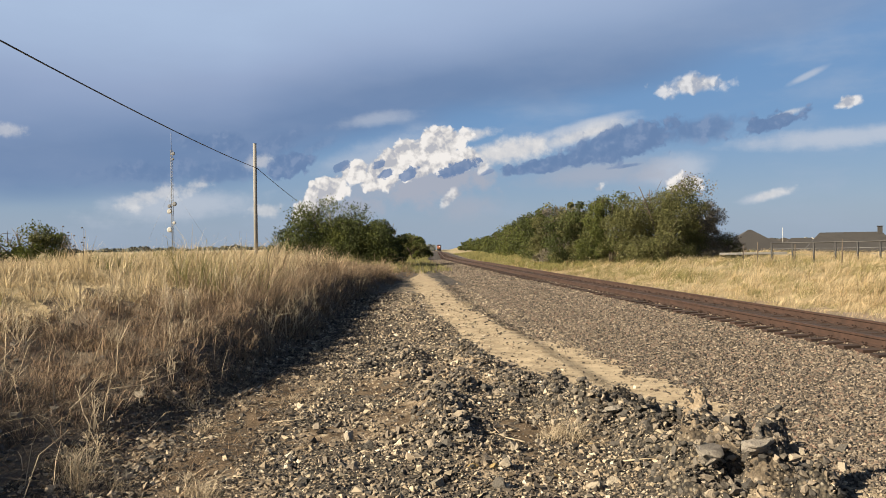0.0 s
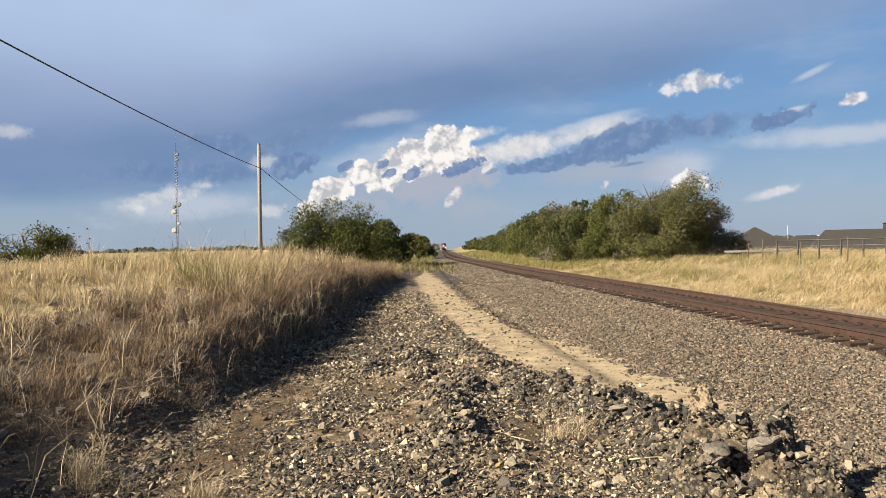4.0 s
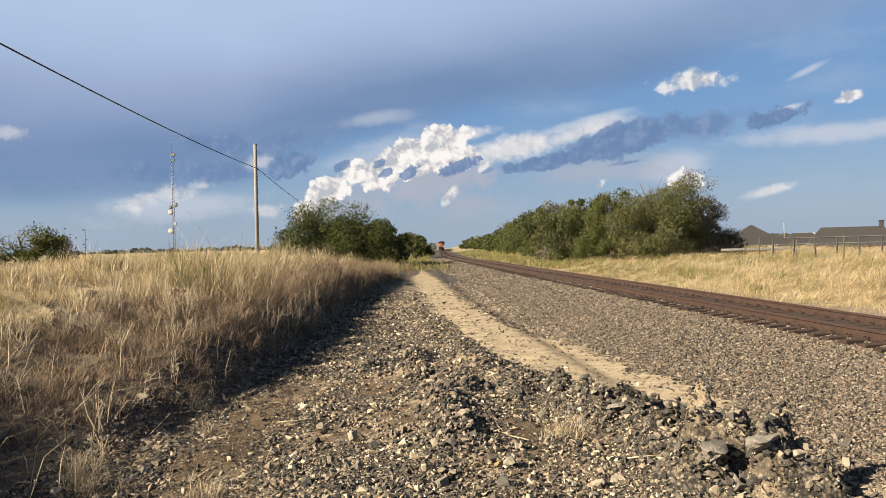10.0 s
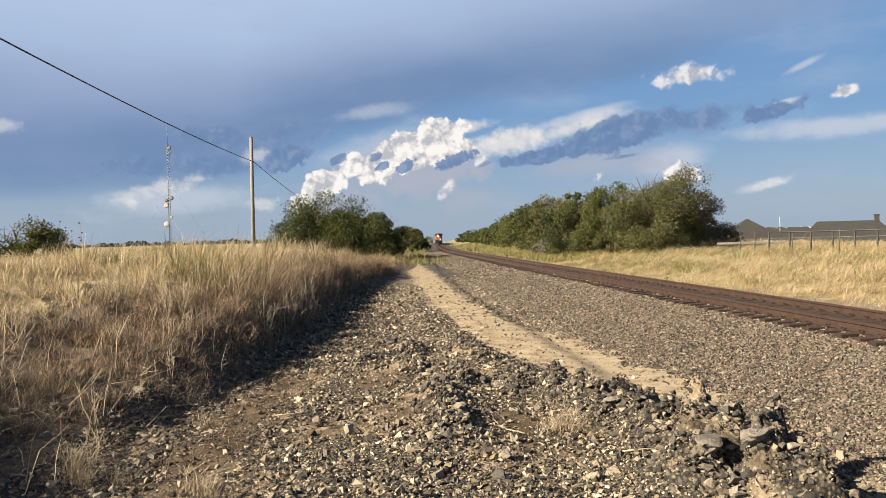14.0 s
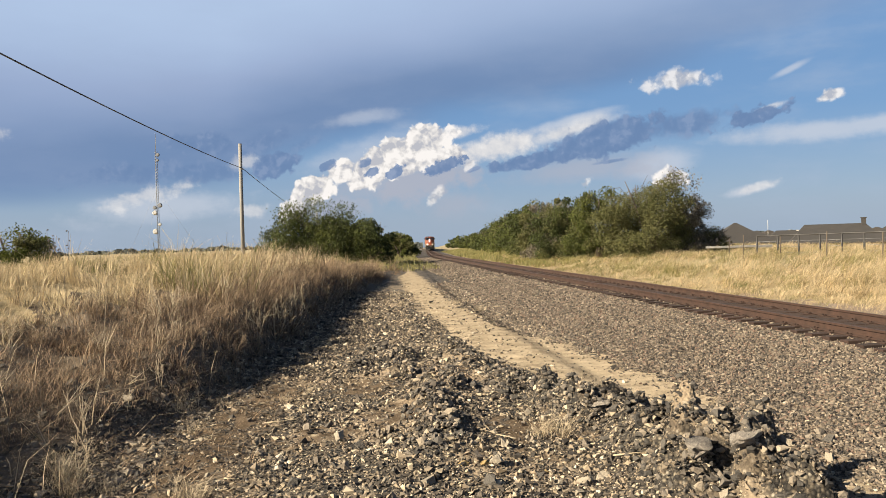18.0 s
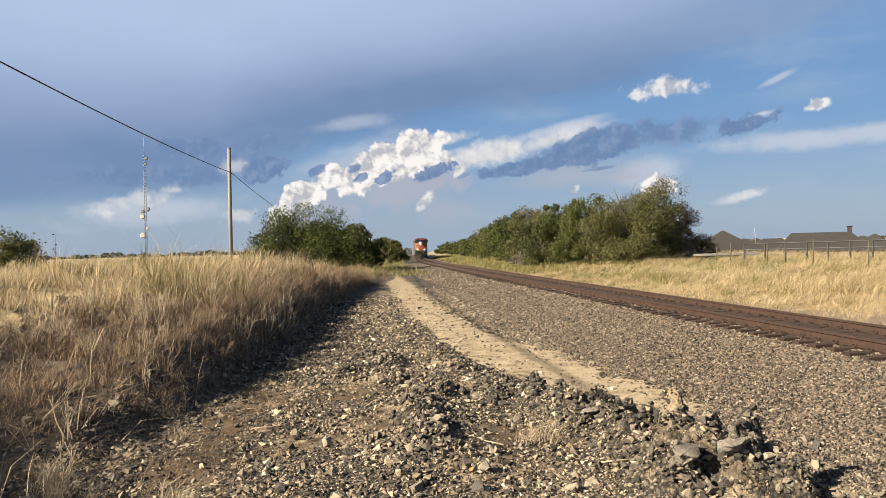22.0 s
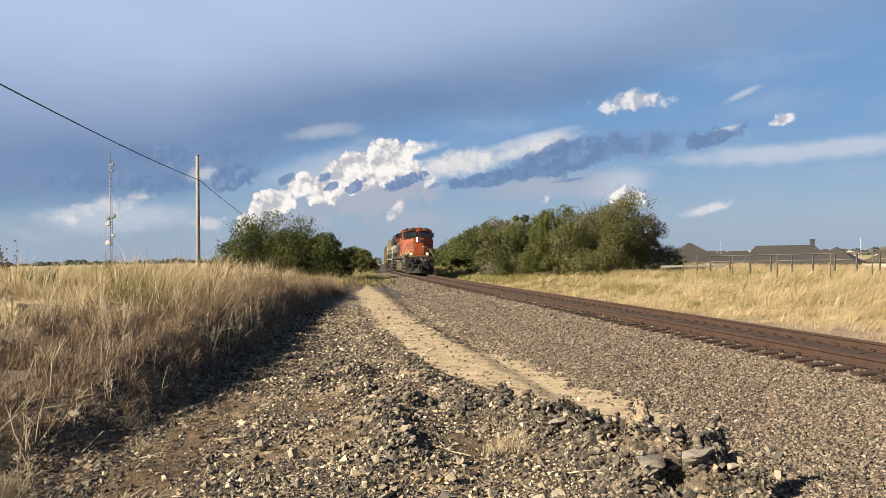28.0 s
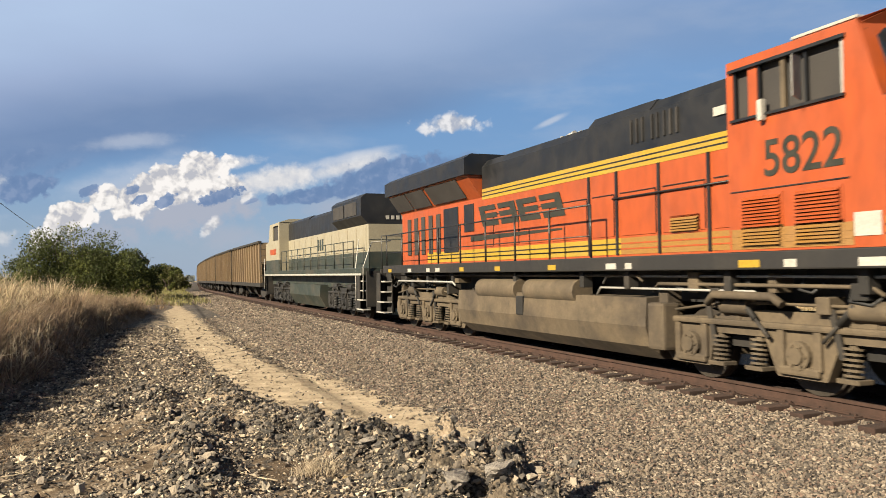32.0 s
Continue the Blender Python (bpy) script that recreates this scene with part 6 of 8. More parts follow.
def slab(bm, pts, n):
    """A flat polygon given thickness along the vector n."""
    a = [bm.verts.new(p) for p in pts]
    b = [bm.verts.new(Vector(p) + Vector(n)) for p in pts]
    k = len(pts)
    for i in range(k):
        bm.faces.new((a[i], a[(i + 1) % k], b[(i + 1) % k], b[i]))
    bm.faces.new(a[::-1]), bm.faces.new(b)
    bmesh.ops.recalc_face_normals(bm, faces=bm.faces)


def disc(bm, x, y, z, r, wide, seg=20):
    """A wheel-like cylinder across x."""
    bmesh.ops.create_cone(bm, cap_ends=True, segments=seg, radius1=r, radius2=r, depth=wide, matrix=Matrix.Translation((x, y, z)) @ Matrix.Rotation(radians(90), 4, "Y"))


wheelsets = []


def wheelset(parent, y, r, turning):
    bm = bmesh.new()
    for s in (-1, 1):
        disc(bm, s * 0.755, 0, 0, r, 0.12, 28)
        disc(bm, s * 0.70, 0, 0, r + 0.028, 0.03, 28)
        disc(bm, s * 0.83, 0, 0, r * 0.72, 0.02, 20)
        disc(bm, s * 0.86, 0, 0, 0.13, 0.10, 12)
    tube(bm, [(-0.9, 0, 0), (0.9, 0, 0)], 0.09, 10)
    for s in (-1, 1):
        for k in range(5):
            a = 2 * math.pi * k / 5
            box(bm, s * 0.845 - 0.012, s * 0.845 + 0.012, math.cos(a) * r * 0.5 - 0.05, math.cos(a) * r * 0.5 + 0.05, math.sin(a) * r * 0.5 - 0.05, math.sin(a) * r * 0.5 + 0.05)
    ob = part("wheelset", bm, M["steel_wheel"], parent, "steel wheels on one axle")
    ob.matrix_basis = Matrix.Translation((0, y, r))
    if turning:
        wheelsets.append((ob, y, r))
    return ob


def truck(parent, yc, mat, turning=True):
    """Three-axle bogie: cast side frames with open pedestals, coil springs, bearing caps, brake gear."""
    for s in (-1, 1):
        bm = bmesh.new()
        top = [(-2.78, 0.72), (-2.62, 0.94), (-1.62, 0.98), (-1.25, 1.10), (1.25, 1.10), (1.62, 0.98), (2.62, 0.94), (2.78, 0.72)]
        low = [(2.78, 0.46), (2.55, 0.24), (1.72, 0.24), (1.60, 0.74), (0.62, 0.74), (0.40, 0.24), (-0.40, 0.24), (-0.62, 0.74), (-1.60, 0.74), (-1.72, 0.24), (-2.55, 0.24), (-2.78, 0.46)]
        prism(bm, [(yc + a, z) for a, z in top + low], s * 0.98, s * 1.12)
        for a in (-2.08, 0.0, 2.08):
            box(bm, min(s * 1.10, s * 1.19), max(s * 1.10, s * 1.19), yc + a - 0.33, yc + a + 0.33, 0.28, 0.40, 0.03)
            for e in (-0.36, 0.24):
                box(bm, min(s * 1.10, s * 1.18), max(s * 1.10, s * 1.18), yc + a + e, yc + a + e + 0.12, 0.36, 0.90, 0.02)
        box(bm, min(s * 1.08, s * 1.20), max(s * 1.08, s * 1.20), yc - 2.5, yc + 2.5, 0.86, 0.95, 0.03)
        f = part("side_frame", bm, mat, parent, "dusty cast-steel bogie frame")
        for a in (-2.08, 0.0, 2.08):
            bm = bmesh.new()
            disc(bm, s * 1.15, yc + a, 0.54, 0.19, 0.10, 18)
            disc(bm, s * 1.21, yc + a, 0.54, 0.11, 0.05, 14)
            for k in range(6):
                disc(bm, s * 1.21, yc + a + 0.14 * math.cos(k * 1.047), 0.54 + 0.14 * math.sin(k * 1.047), 0.02, 0.03, 6)
            part("bearing_cap", bm, mat, f)
        for a in (-1.50, -0.76, 0.76, 1.50):
            bm = bmesh.new()
            for k in range(6):
                bmesh.ops.create_cone(bm, cap_ends=True, segments=12, radius1=0.125, radius2=0.125, depth=0.032, matrix=Matrix.Translation((s * 1.08, yc + a, 0.36 + k * 0.065)) @ Matrix.Rotation(0.12, 4, "Y"))
            bmesh.ops.create_cone(bm, cap_ends=True, segments=10, radius1=0.06, radius2=0.06, depth=0.46, matrix=Matrix.Translation((s * 1.06, yc + a, 0.50)))
            box(bm, min(s * 0.95, s * 1.2), max(s * 0.95, s * 1.2), yc + a - 0.16, yc + a + 0.16, 0.27, 0.33, 0.01)
            part("spring", bm, mat, f)
        bm = bmesh.new()
        tube(bm, [(s * 1.18, yc - 2.3, 1.06), (s * 1.18, yc - 1.0, 1.20), (s * 1.18, yc + 1.2, 1.20), (s * 1.18, yc + 2.4, 1.05)], 0.022, 6)
        part("pipe", bm, mat, f)
        for a in (-1.05, 1.15):
            bm = bmesh.new()
            tube(bm, [(s * 1.14, yc + a - 0.34, 1.15), (s * 1.14, yc + a - 0.30, 1.15), (s * 1.14, yc + a + 0.18, 1.15), (s * 1.14, yc + a + 0.2, 1.15)], 0.13, 12)
            tube(bm, [(s * 1.14, yc + a + 0.2, 1.15), (s * 1.14, yc + a + 0.5, 1.12)], 0.03, 6)
            box(bm, min(s * 1.02, s * 1.14), max(s * 1.02, s * 1.14), yc + a - 0.1, yc + a + 0.1, 0.95, 1.2)
            part("brake_cylinder", bm, mat, f)
            bm = bmesh.new()
            slab(bm, [(s * 1.16, yc + a + 0.46, 1.16), (s * 1.16, yc + a + 0.56, 1.16), (s * 1.16, yc + a + 0.40, 0.55), (s * 1.16, yc + a + 0.32, 0.55)], (s * 0.03, 0, 0))
            part("brake_lever", bm, M["dark_steel"], f)
        for a in (-0.2, 0.2):
            bm = bmesh.new()
            tube(bm, [(s * 1.22, yc + a * 4.6, 1.22), (s * 1.22, yc + a * 3.4, 0.98)], 0.045, 8)
            tube(bm, [(s * 1.22, yc + a * 3.4, 0.98), (s * 1.22, yc + a * 2.2, 0.74)], 0.028, 8)
            part("damper", bm, M["dark_steel"], f)
        for a in (-2.66, 2.66):
            bm = bmesh.new()
            tube(bm, [(s * 0.9, yc + a, 1.25), (s * 1.0, yc + a, 0.8), (s * 0.82, yc + a * 0.97, 0.14)], 0.025, 6)
            part("sand_pipe", bm, M["dark_steel"], f)
    bm = bmesh.new()
    box(bm, -0.95, 0.95, yc - 2.5, yc + 2.5, 0.55, 0.95)
    part("bolster", bm, M["dark_steel"], parent)
    for a in (-2.08, 0.0, 2.08):
        wheelset(parent, yc + a, 0.533, turning)


def handrail(parent, x, y0, y1, z0, zt, mat, step=1.15, mid=True):
    n = max(2, round((y1 - y0) / step) + 1)
    bm = bmesh.new()
    tube(bm, [(x, y0, z0 + 0.3), (x, y0, zt), (x, y1, zt), (x, y1, z0 + 0.3)], 0.018, 6)
    rail = part("handrail", bm, mat, parent)
    for k in range(n):
        yy = y0 + (y1 - y0) * k / (n - 1)
        bm = bmesh.new()
        tube(bm, [(x, yy, z0 - 0.05), (x, yy, zt)], 0.022, 6)
        part("stanchion", bm, mat, rail)
    if mid:
        bm = bmesh.new()
        tube(bm, [(x, y0, (z0 + zt) / 2 - 0.08), (x, y1, (z0 + zt) / 2 - 0.08)], 0.012, 6)
        part("mid_rail", bm, mat, rail)


def coupler(parent, y, d):
    bm = bmesh.new()
    box(bm, -0.1, 0.1, min(y, y + d * 0.7), max(y, y + d * 0.7), 0.72, 0.98, 0.03)
    box(bm, -0.2, 0.2, min(y, y + d * 0.3), max(y, y + d * 0.3), 0.66, 1.02, 0.06)
    part("coupler", bm, M["dark_steel"], parent)


def steps(parent, s, y0, y1, mat_edge):
    """Corner stepwell: dark panel and four treads with light edges."""
    bm = bmesh.new()
    box(bm, min(s * 1.18, s * 1.22), max(s * 1.18, s * 1.22), y0, y1, 0.38, 1.68)
    box(bm, min(s * 0.85, s * 1.5), max(s * 0.85, s * 1.5), y1 - 0.04, y1, 0.36, 1.68)
    box(bm, min(s * 1.46, s * 1.49), max(s * 1.46, s * 1.49), y0 + (y1 - y0) * 0.5, y1, 0.40, 1.68)
    well = part("step_well", bm, M["dark_steel"], parent)
    for k in range(4):
        z = 0.42 + 0.33 * k
        bm = bmesh.new()
        box(bm, min(s * 1.2, s * (1.50 - 0.02 * k)), max(s * 1.2, s * (1.50 - 0.02 * k)), y0, y1 - 0.05, z - 0.03, z, 0.005)
        tread = part("step", bm, M["dark_steel"], well)
        tread.data.materials.append(mat_edge)
        xo = s * (1.50 - 0.02 * k)
        bm = bmesh.new()
        bm.from_mesh(tread.data)
        for x0, x1, ya, yb in ((min(xo - 0.012, xo + 0.012), max(xo - 0.012, xo + 0.012), y0, y1 - 0.06), (min(s * 1.22, xo), max(s * 1.22, xo), y0 - 0.012, y0 + 0.012)):
            vs = box(bm, x0, x1, ya, yb, z - 0.035, z + 0.008)
            for f in {f for v in vs for f in v.link_faces}:
                f.material_index = 1
        bm.to_mesh(tread.data), bm.free()


def louvre(parent, s, x, y0, y1, z0, z1, n, mat, frame_mat):
    bm = bmesh.new()
    box(bm, min(x, x + s * 0.012), max(x, x + s * 0.012), y0 - 0.03, y1 + 0.03, z0 - 0.03, z1 + 0.03)
    v = part("louvre", bm, frame_mat, parent)
    for k in range(n):
        z = z0 + (z1 - z0) * (k + 0.5) / n
        h = (z1 - z0) / n * 0.5
        bm = bmesh.new()
        slab(bm, [(x + s * 0.012, y0, z + h * 0.4), (x + s * 0.012, y1, z + h * 0.4), (x + s * 0.055, y1, z - h), (x + s * 0.055, y0, z - h)], (0, 0, 0.012))
        part("slat", bm, mat, v)


def long_bars(parent, s, x, y0, y1, zs, mat, dark):
    """A band of paint with two dark stripes, laid on a wall."""
    bm = bmesh.new()
    box(bm, min(x, x + s * 0.006), max(x, x + s * 0.006), y0, y1, zs[0], zs[1])
    band = part("stripe", bm, mat, parent)
    h = zs[1] - zs[0]
    for k in (0.33, 0.66):
        bm = bmesh.new()
        box(bm, min(x, x + s * 0.010), max(x, x + s * 0.010), y0, y1, zs[0] + h * k - 0.012, zs[0] + h * k + 0.012)
        part("pinstripe", bm, dark, band)


def logo_bars(parent, s, x, y0, y1, z0, z1, mat, lean=0.25, under=True):
    """A slanted four-block emblem with a tapered bar beneath, as plain shapes."""
    w = (y1 - y0) / 4
    for k in range(4):
        a = y0 + w * k
        bm = bmesh.new()
        for lo, hi in ((0.0, 0.26), (0.38, 0.62), (0.76, 1.0)):
            za, zb = z0 + (z1 - z0) * lo, z0 + (z1 - z0) * hi
            slab(bm, [(x, a + lean * (1 - lo) * s, za), (x, a + w * 0.86 + lean * (1 - lo) * s, za), (x, a + w * 0.86 + lean * (1 - hi) * s, zb), (x, a + lean * (1 - hi) * s, zb)], (s * 0.004, 0, 0))
        slab(bm, [(x, a + w * (0.62 if k % 2 else 0.0) + lean * s, z0), (x, a + w * (0.9 if k % 2 else 0.26) + lean * s, z0), (x, a + w * (0.9 if k % 2 else 0.26), z1), (x, a + w * (0.62 if k % 2 else 0.0), z1)], (s * 0.006, 0, 0))
        part("emblem_block", bm, mat, parent)
    if under:
        bm = bmesh.new()
        slab(bm, [(x, y0 - 0.1, z0 - 0.28), (x, y1 + 0.4, z0 - 0.34), (x, y1 + 0.4, z0 - 0.20), (x, y0 - 0.1, z0 - 0.24)], (s * 0.004, 0, 0))
        part("emblem_bar", bm, mat, parent)


def lamp(parent, x, y, z, r, housing, d=-1):
    bm = bmesh.new()
    bmesh.ops.create_cone(bm, cap_ends=True, segments=18, radius1=r * 1.25, radius2=r * 1.25, depth=0.08, matrix=Matrix.Translation((x, y + 0.04, z)) @ Matrix.Rotation(radians(90), 4, "X"))
    h = part("headlight", bm, housing, parent, "lit round headlight")
    bm = bmesh.new()
    bmesh.ops.create_uvsphere(bm, u_segments=16, v_segments=8, radius=r, matrix=Matrix.Translation((x, y, z)) @ Matrix.Diagonal((1, 0.35, 1, 1)))
    part("lens", bm, M["lamp_glow"], h, "glowing lens")


def orange_locomotive():
    ob = tagged(new("diesel_locomotive"), "orange and black diesel freight locomotive with yellow stripes, dusty bogies", "locomotive", "train")
    O, K, Y, DY, SG, D, DS, W, SV = (M[k] for k in ("orange", "black_paint", "yellow", "dusty_yellow", "sill_grey", "dust", "dark_steel", "white", "silver"))
    # frame and deck
    bm = bmesh.new()
    box(bm, -1.52, 1.52, 1.95, 20.9, 1.66, 1.90, 0.02)
    box(bm, -0.7, 0.7, 0.85, 21.5, 1.15, 1.66)
    sill = part("frame", bm, SG, ob, "dark grey side sill")
    for yy, w, mt in ((2.35, 0.62, Y), (3.1, 0.42, W), (5.0, 0.38, Y), (4.3, 0.2, W), (7.7, 0.18, W), (8.2, 0.3, W), (10.2, 0.3, Y), (12.6, 0.26, Y), (14.6, 0.25, Y), (16.2, 0.3, W), (16.9, 0.25, W), (18.4, 0.3, W), (20.2, 0.3, Y)):
        bm = bmesh.new()
        box(bm, -1.526, -1.516, yy - w / 2, yy + w / 2, 1.69, 1.79)
        part("reflector", bm, mt, sill)
    # cab and nose
    bm = bmesh.new()
    box(bm, -1.46, 1.46, 5.28, 5.34, 1.90, 4.49)
    cab = part("cab", bm, O, ob, "orange cab with a wide nose")
    for s in (-1, 1):
        bm = bmesh.new()
        a, b = (s * 1.52, s * 1.46)
        prism(bm, [(1.96, 1.90), (5.34, 1.90), (5.34, 3.68), (2.99, 3.68), (2.95, 3.56), (1.96, 3.45)], a, b)
        part("side_wall", bm, O, cab)
        for pn, pts in (("pillar", [(2.99, 3.68), (3.45, 3.68), (3.43, 4.35), (3.22, 4.35)]), ("pillar", [(5.22, 3.68), (5.34, 3.68), (5.34, 4.35), (5.22, 4.35)]), ("pillar", [(4.78, 3.68), (4.94, 3.68), (4.94, 4.35), (4.78, 4.35)]), ("roof_edge", [(3.22, 4.35), (5.34, 4.35), (5.34, 4.49), (3.25, 4.49)])):
            bm = bmesh.new()
            prism(bm, pts, a, b)
            part(pn, bm, O, cab)
    bm = bmesh.new()
    roof = [(-1.52, 4.49), (-1.12, 4.64), (-0.45, 4.74), (0.45, 4.74), (1.12, 4.64), (1.52, 4.49), (1.46, 4.42), (-1.46, 4.42)]
    fronty = [3.25, 3.05, 2.98, 2.98, 3.05, 3.25, 3.25, 3.25]
    loft(bm, [[(x, y, z) for (x, z), y in zip(roof, fronty)], [(x, 5.34, z) for x, z in roof]])
    part("cab_roof", bm, O, cab)
    bm = bmesh.new()
    # windscreen wall, in two halves
    for s in (-1, 1):
        slab(bm, [(s * 1.50, 2.96, 3.56), (0, 2.80, 3.66), (0, 2.99, 4.48), (s * 1.50, 3.23, 4.44)], (0, 0.05, 0))
        slab(bm, [(s * 1.50, 3.23, 4.44), (0, 2.99, 4.48), (0, 2.99, 4.72), (s * 1.12, 3.06, 4.62)], (0, 0.05, 0))
    part("windscreen_wall", bm, O, cab)
    bm = bmesh.new()
    for s in (-1, 1):
        slab(bm, [(s * 1.52, 1.96, 1.90), (s * 0.52, 1.42, 1.90), (s * 0.52, 1.48, 3.62), (s * 1.52, 1.96, 3.45)], (0, 0.06, 0))
    slab(bm, [(-0.52, 1.42, 1.90), (0.52, 1.42, 1.90), (0.52, 1.48, 3.62), (-0.52, 1.48, 3.62)], (0, 0.06, 0))
    part("nose", bm, O, cab)
    bm = bmesh.new()
    for s in (-1, 1):
        slab(bm, [(s * 1.50, 1.97, 3.455), (s * 0.52, 1.49, 3.625), (0, 1.49, 3.635), (0, 2.82, 3.70), (s * 1.50, 2.97, 3.56)], (0, 0, 0.012))
    part("nose_top", bm, K, cab, "black anti-glare panel")
    for s in (-1, 1):
        bm = bmesh.new()
        # rounded pane
        def P(u, v):
            base = Vector((s * 1.42, 2.955, 3.62)).lerp(Vector((s * 0.10, 2.815, 3.74)), u)
            top = Vector((s * 1.42, 3.20, 4.36)).lerp(Vector((s * 0.10, 2.965, 4.42)), u)
            return base.lerp(top, v) + Vector((0, -0.10, 0.01))
        ring = [(0.10, 0.02), (0.9, 0.04), (0.98, 0.14), (0.98, 0.88), (0.9, 0.98), (0.10, 0.98), (0.01, 0.86), (0.0, 0.25)]
        slab(bm, [P(u, v) for u, v in ring], (0, 0.02, 0))
        pane = part("windscreen", bm, M["glass"], cab, "dark windscreen pane")
        bm = bmesh.new()
        tube(bm, [P(0.55, 0.05) + Vector((0, -0.03, 0)), P(0.5, 0.75) + Vector((0, -0.03, 0))], 0.012, 5)
        part("wiper", bm, DS, pane)
        # number board
        bm = bmesh.new()
        slab(bm, [(s * 1.10, 2.97, 4.47), (s * 0.34, 2.90, 4.49), (s * 0.34, 2.92, 4.71), (s * 1.10, 2.99, 4.69)], (0, 0.16, 0))
        nb = part("number_board", bm, K, cab, "black number board with white digits")
        lettering("digits", "5822", 0.22, M["white"], nb, Matrix.Translation((s * 0.72, 2.915, 4.51)) @ Matrix.Rotation(radians(5 * s), 4, "Z"), 0.006)
        bm = bmesh.new()
        slab(bm, [(s * 1.3, 2.98, 4.40), (s * 0.2, 2.88, 4.44), (s * 0.2, 2.78, 4.41), (s * 1.3, 2.88, 4.37)], (0, 0, 0.012))
        part("visor", bm, O, cab)
    for s in (-1, 1):
        x = s * 1.44
        bm = bmesh.new()
        box(bm, min(x, x - s * 0.03), max(x, x - s * 0.03), 3.2, 5.25, 3.64, 4.38)
        win = part("side_window", bm, M["window_dark"], cab, "dark open cab window")
        for yy, w, mt in ((3.47, 0.04, SV), (4.00, 0.03, K), (4.36, 0.07, D), (4.76, 0.03, K), (5.2, 0.03, K)):
            bm = bmesh.new()
            box(bm, min(s * 1.47, s * 1.51), max(s * 1.47, s * 1.51), yy - w / 2, yy + w / 2, 3.69, 4.34)
            part("window_bar", bm, mt, win)
        bm = bmesh.new()
        box(bm, min(s * 1.52, s * 1.56), max(s * 1.52, s * 1.56), 3.42, 5.25, 3.65, 3.685)
        box(bm, min(s * 1.50, s * 1.56), max(s * 1.50, s * 1.56), 3.40, 5.28, 4.33, 4.37)
        part("window_frame", bm, K, win)
        bm = bmesh.new()
        slab(bm, [(s * 1.55, 4.02, 3.72), (s * 1.80, 3.92, 3.74), (s * 1.80, 3.92, 4.24), (s * 1.55, 4.02, 4.26)], (0, 0.015, 0))
        part("wind_deflector", bm, SV, win, "pale hinged wind deflector")
        bm = bmesh.new()
        box(bm, min(s * 1.52, s * 1.62), max(s * 1.52, s * 1.62), 4.62, 4.70, 3.58, 3.86, 0.02)
        part("mirror", bm, W, cab)
        # road number
        lettering("road_number", "5822", 0.66, M["logo_dark"], cab, Matrix.Translation((s * 1.524, 4.08, 2.87)) @ Matrix.Rotation(radians(-90 if s < 0 else 90), 4, "Z"), 0.004, "dark road number", 0.95)
        for y0 in (3.52, 4.42):
            louvre(cab, s, s * 1.52, y0, y0 + 0.66, 2.22, 2.62, 9, O, O)
            louvre(cab, s, s * 1.52, y0, y0 + 0.66, 1.98, 2.20, 5, DY, DY)
        long_bars(cab, s, s * 1.52, 2.0, 2.95, (1.95, 2.24), DY, K)
        long_bars(cab, s, s * 1.52, 3.36, 5.3, (1.93, 2.20), DY, DY)
        for y0, y1 in ((3.0, 3.35),):
            bm = bmesh.new()
            box(bm, min(s * 1.52, s * 1.53), max(s * 1.52, s * 1.53), y0, y1, 2.03, 2.30)
            part("panel", bm, W, cab)
        bm = bmesh.new()
        box(bm, min(s * 1.52, s * 1.532), max(s * 1.52, s * 1.532), 3.4, 5.3, 2.70, 2.715)
        part("seam", bm, K, cab)
        bm = bmesh.new()
        box(bm, min(s * 1.52, s * 1.55), max(s * 1.52, s * 1.55), 2.62, 2.70, 3.16, 3.24, 0.01)
        part("side_marker", bm, DS, cab)
        # stripes and emblem on the slanted nose halves
        nrm = Vector((s * 0.54, -1.0, 0)).normalized() * 0.012
        def N(u, z):
            return Vector((s * 1.52, 1.96, z)).lerp(Vector((s * 0.52, 1.42 + 0.06 * (z - 1.9) / 1.72, z)), u) + nrm
        for za, zb, mt in ((1.90, 2.10, SG), (2.10, 2.20, Y), (2.20, 2.225, K)):
            bm = bmesh.new()
            slab(bm, [N(0, za), N(1, za - 0.02), N(1, zb - 0.02), N(0, zb)], -nrm * 0.6)
            part("nose_stripe", bm, mt, cab)
        for k in range(2):
            bm = bmesh.new()
            u0 = (0.36 + 0.34 * k) if s < 0 else (0.64 - 0.34 * k)
            du = 0.28 if s < 0 else -0.28
            for lo, hi in ((0.0, 0.28), (0.4, 0.62), (0.74, 1.0)):
                sk = 0.10 * (1 if s < 0 else -1)
                slab(bm, [N(u0 - sk * (1 - lo), 2.80 + 0.26 * lo), N(u0 + du - sk * (1 - lo), 2.80 + 0.26 * lo), N(u0 + du - sk * (1 - hi), 2.80 + 0.26 * hi), N(u0 - sk * (1 - hi), 2.80 + 0.26 * hi)], -nrm * 0.6)
            part("emblem_block", bm, M["logo_dark"], cab)
        bm = bmesh.new()
        slab(bm, [N(0.12, 2.60), N(0.98, 2.60), N(0.98, 2.69), N(0.2, 2.69)], -nrm * 0.6)
        part("emblem_bar", bm, M["logo_dark"], cab)
        bm = bmesh.new()
        tube(bm, [N(0.55, 3.30) + nrm * 4, N(0.62, 3.20) + nrm * 6, N(0.95, 3.20) + nrm * 6], 0.014, 5)
        part("grab_iron", bm, DS, cab)
    # nose door, headlights
    bm = bmesh.new()
    box(bm, 0.06, 0.48, 1.40, 1.46, 2.0, 3.56, 0.015)
    door = part("nose_door", bm, O, cab)
    bm = bmesh.new()
    box(bm, 0.14, 0.40, 1.385, 1.41, 3.15, 3.50, 0.03)
    part("door_window", bm, M["glass"], door)
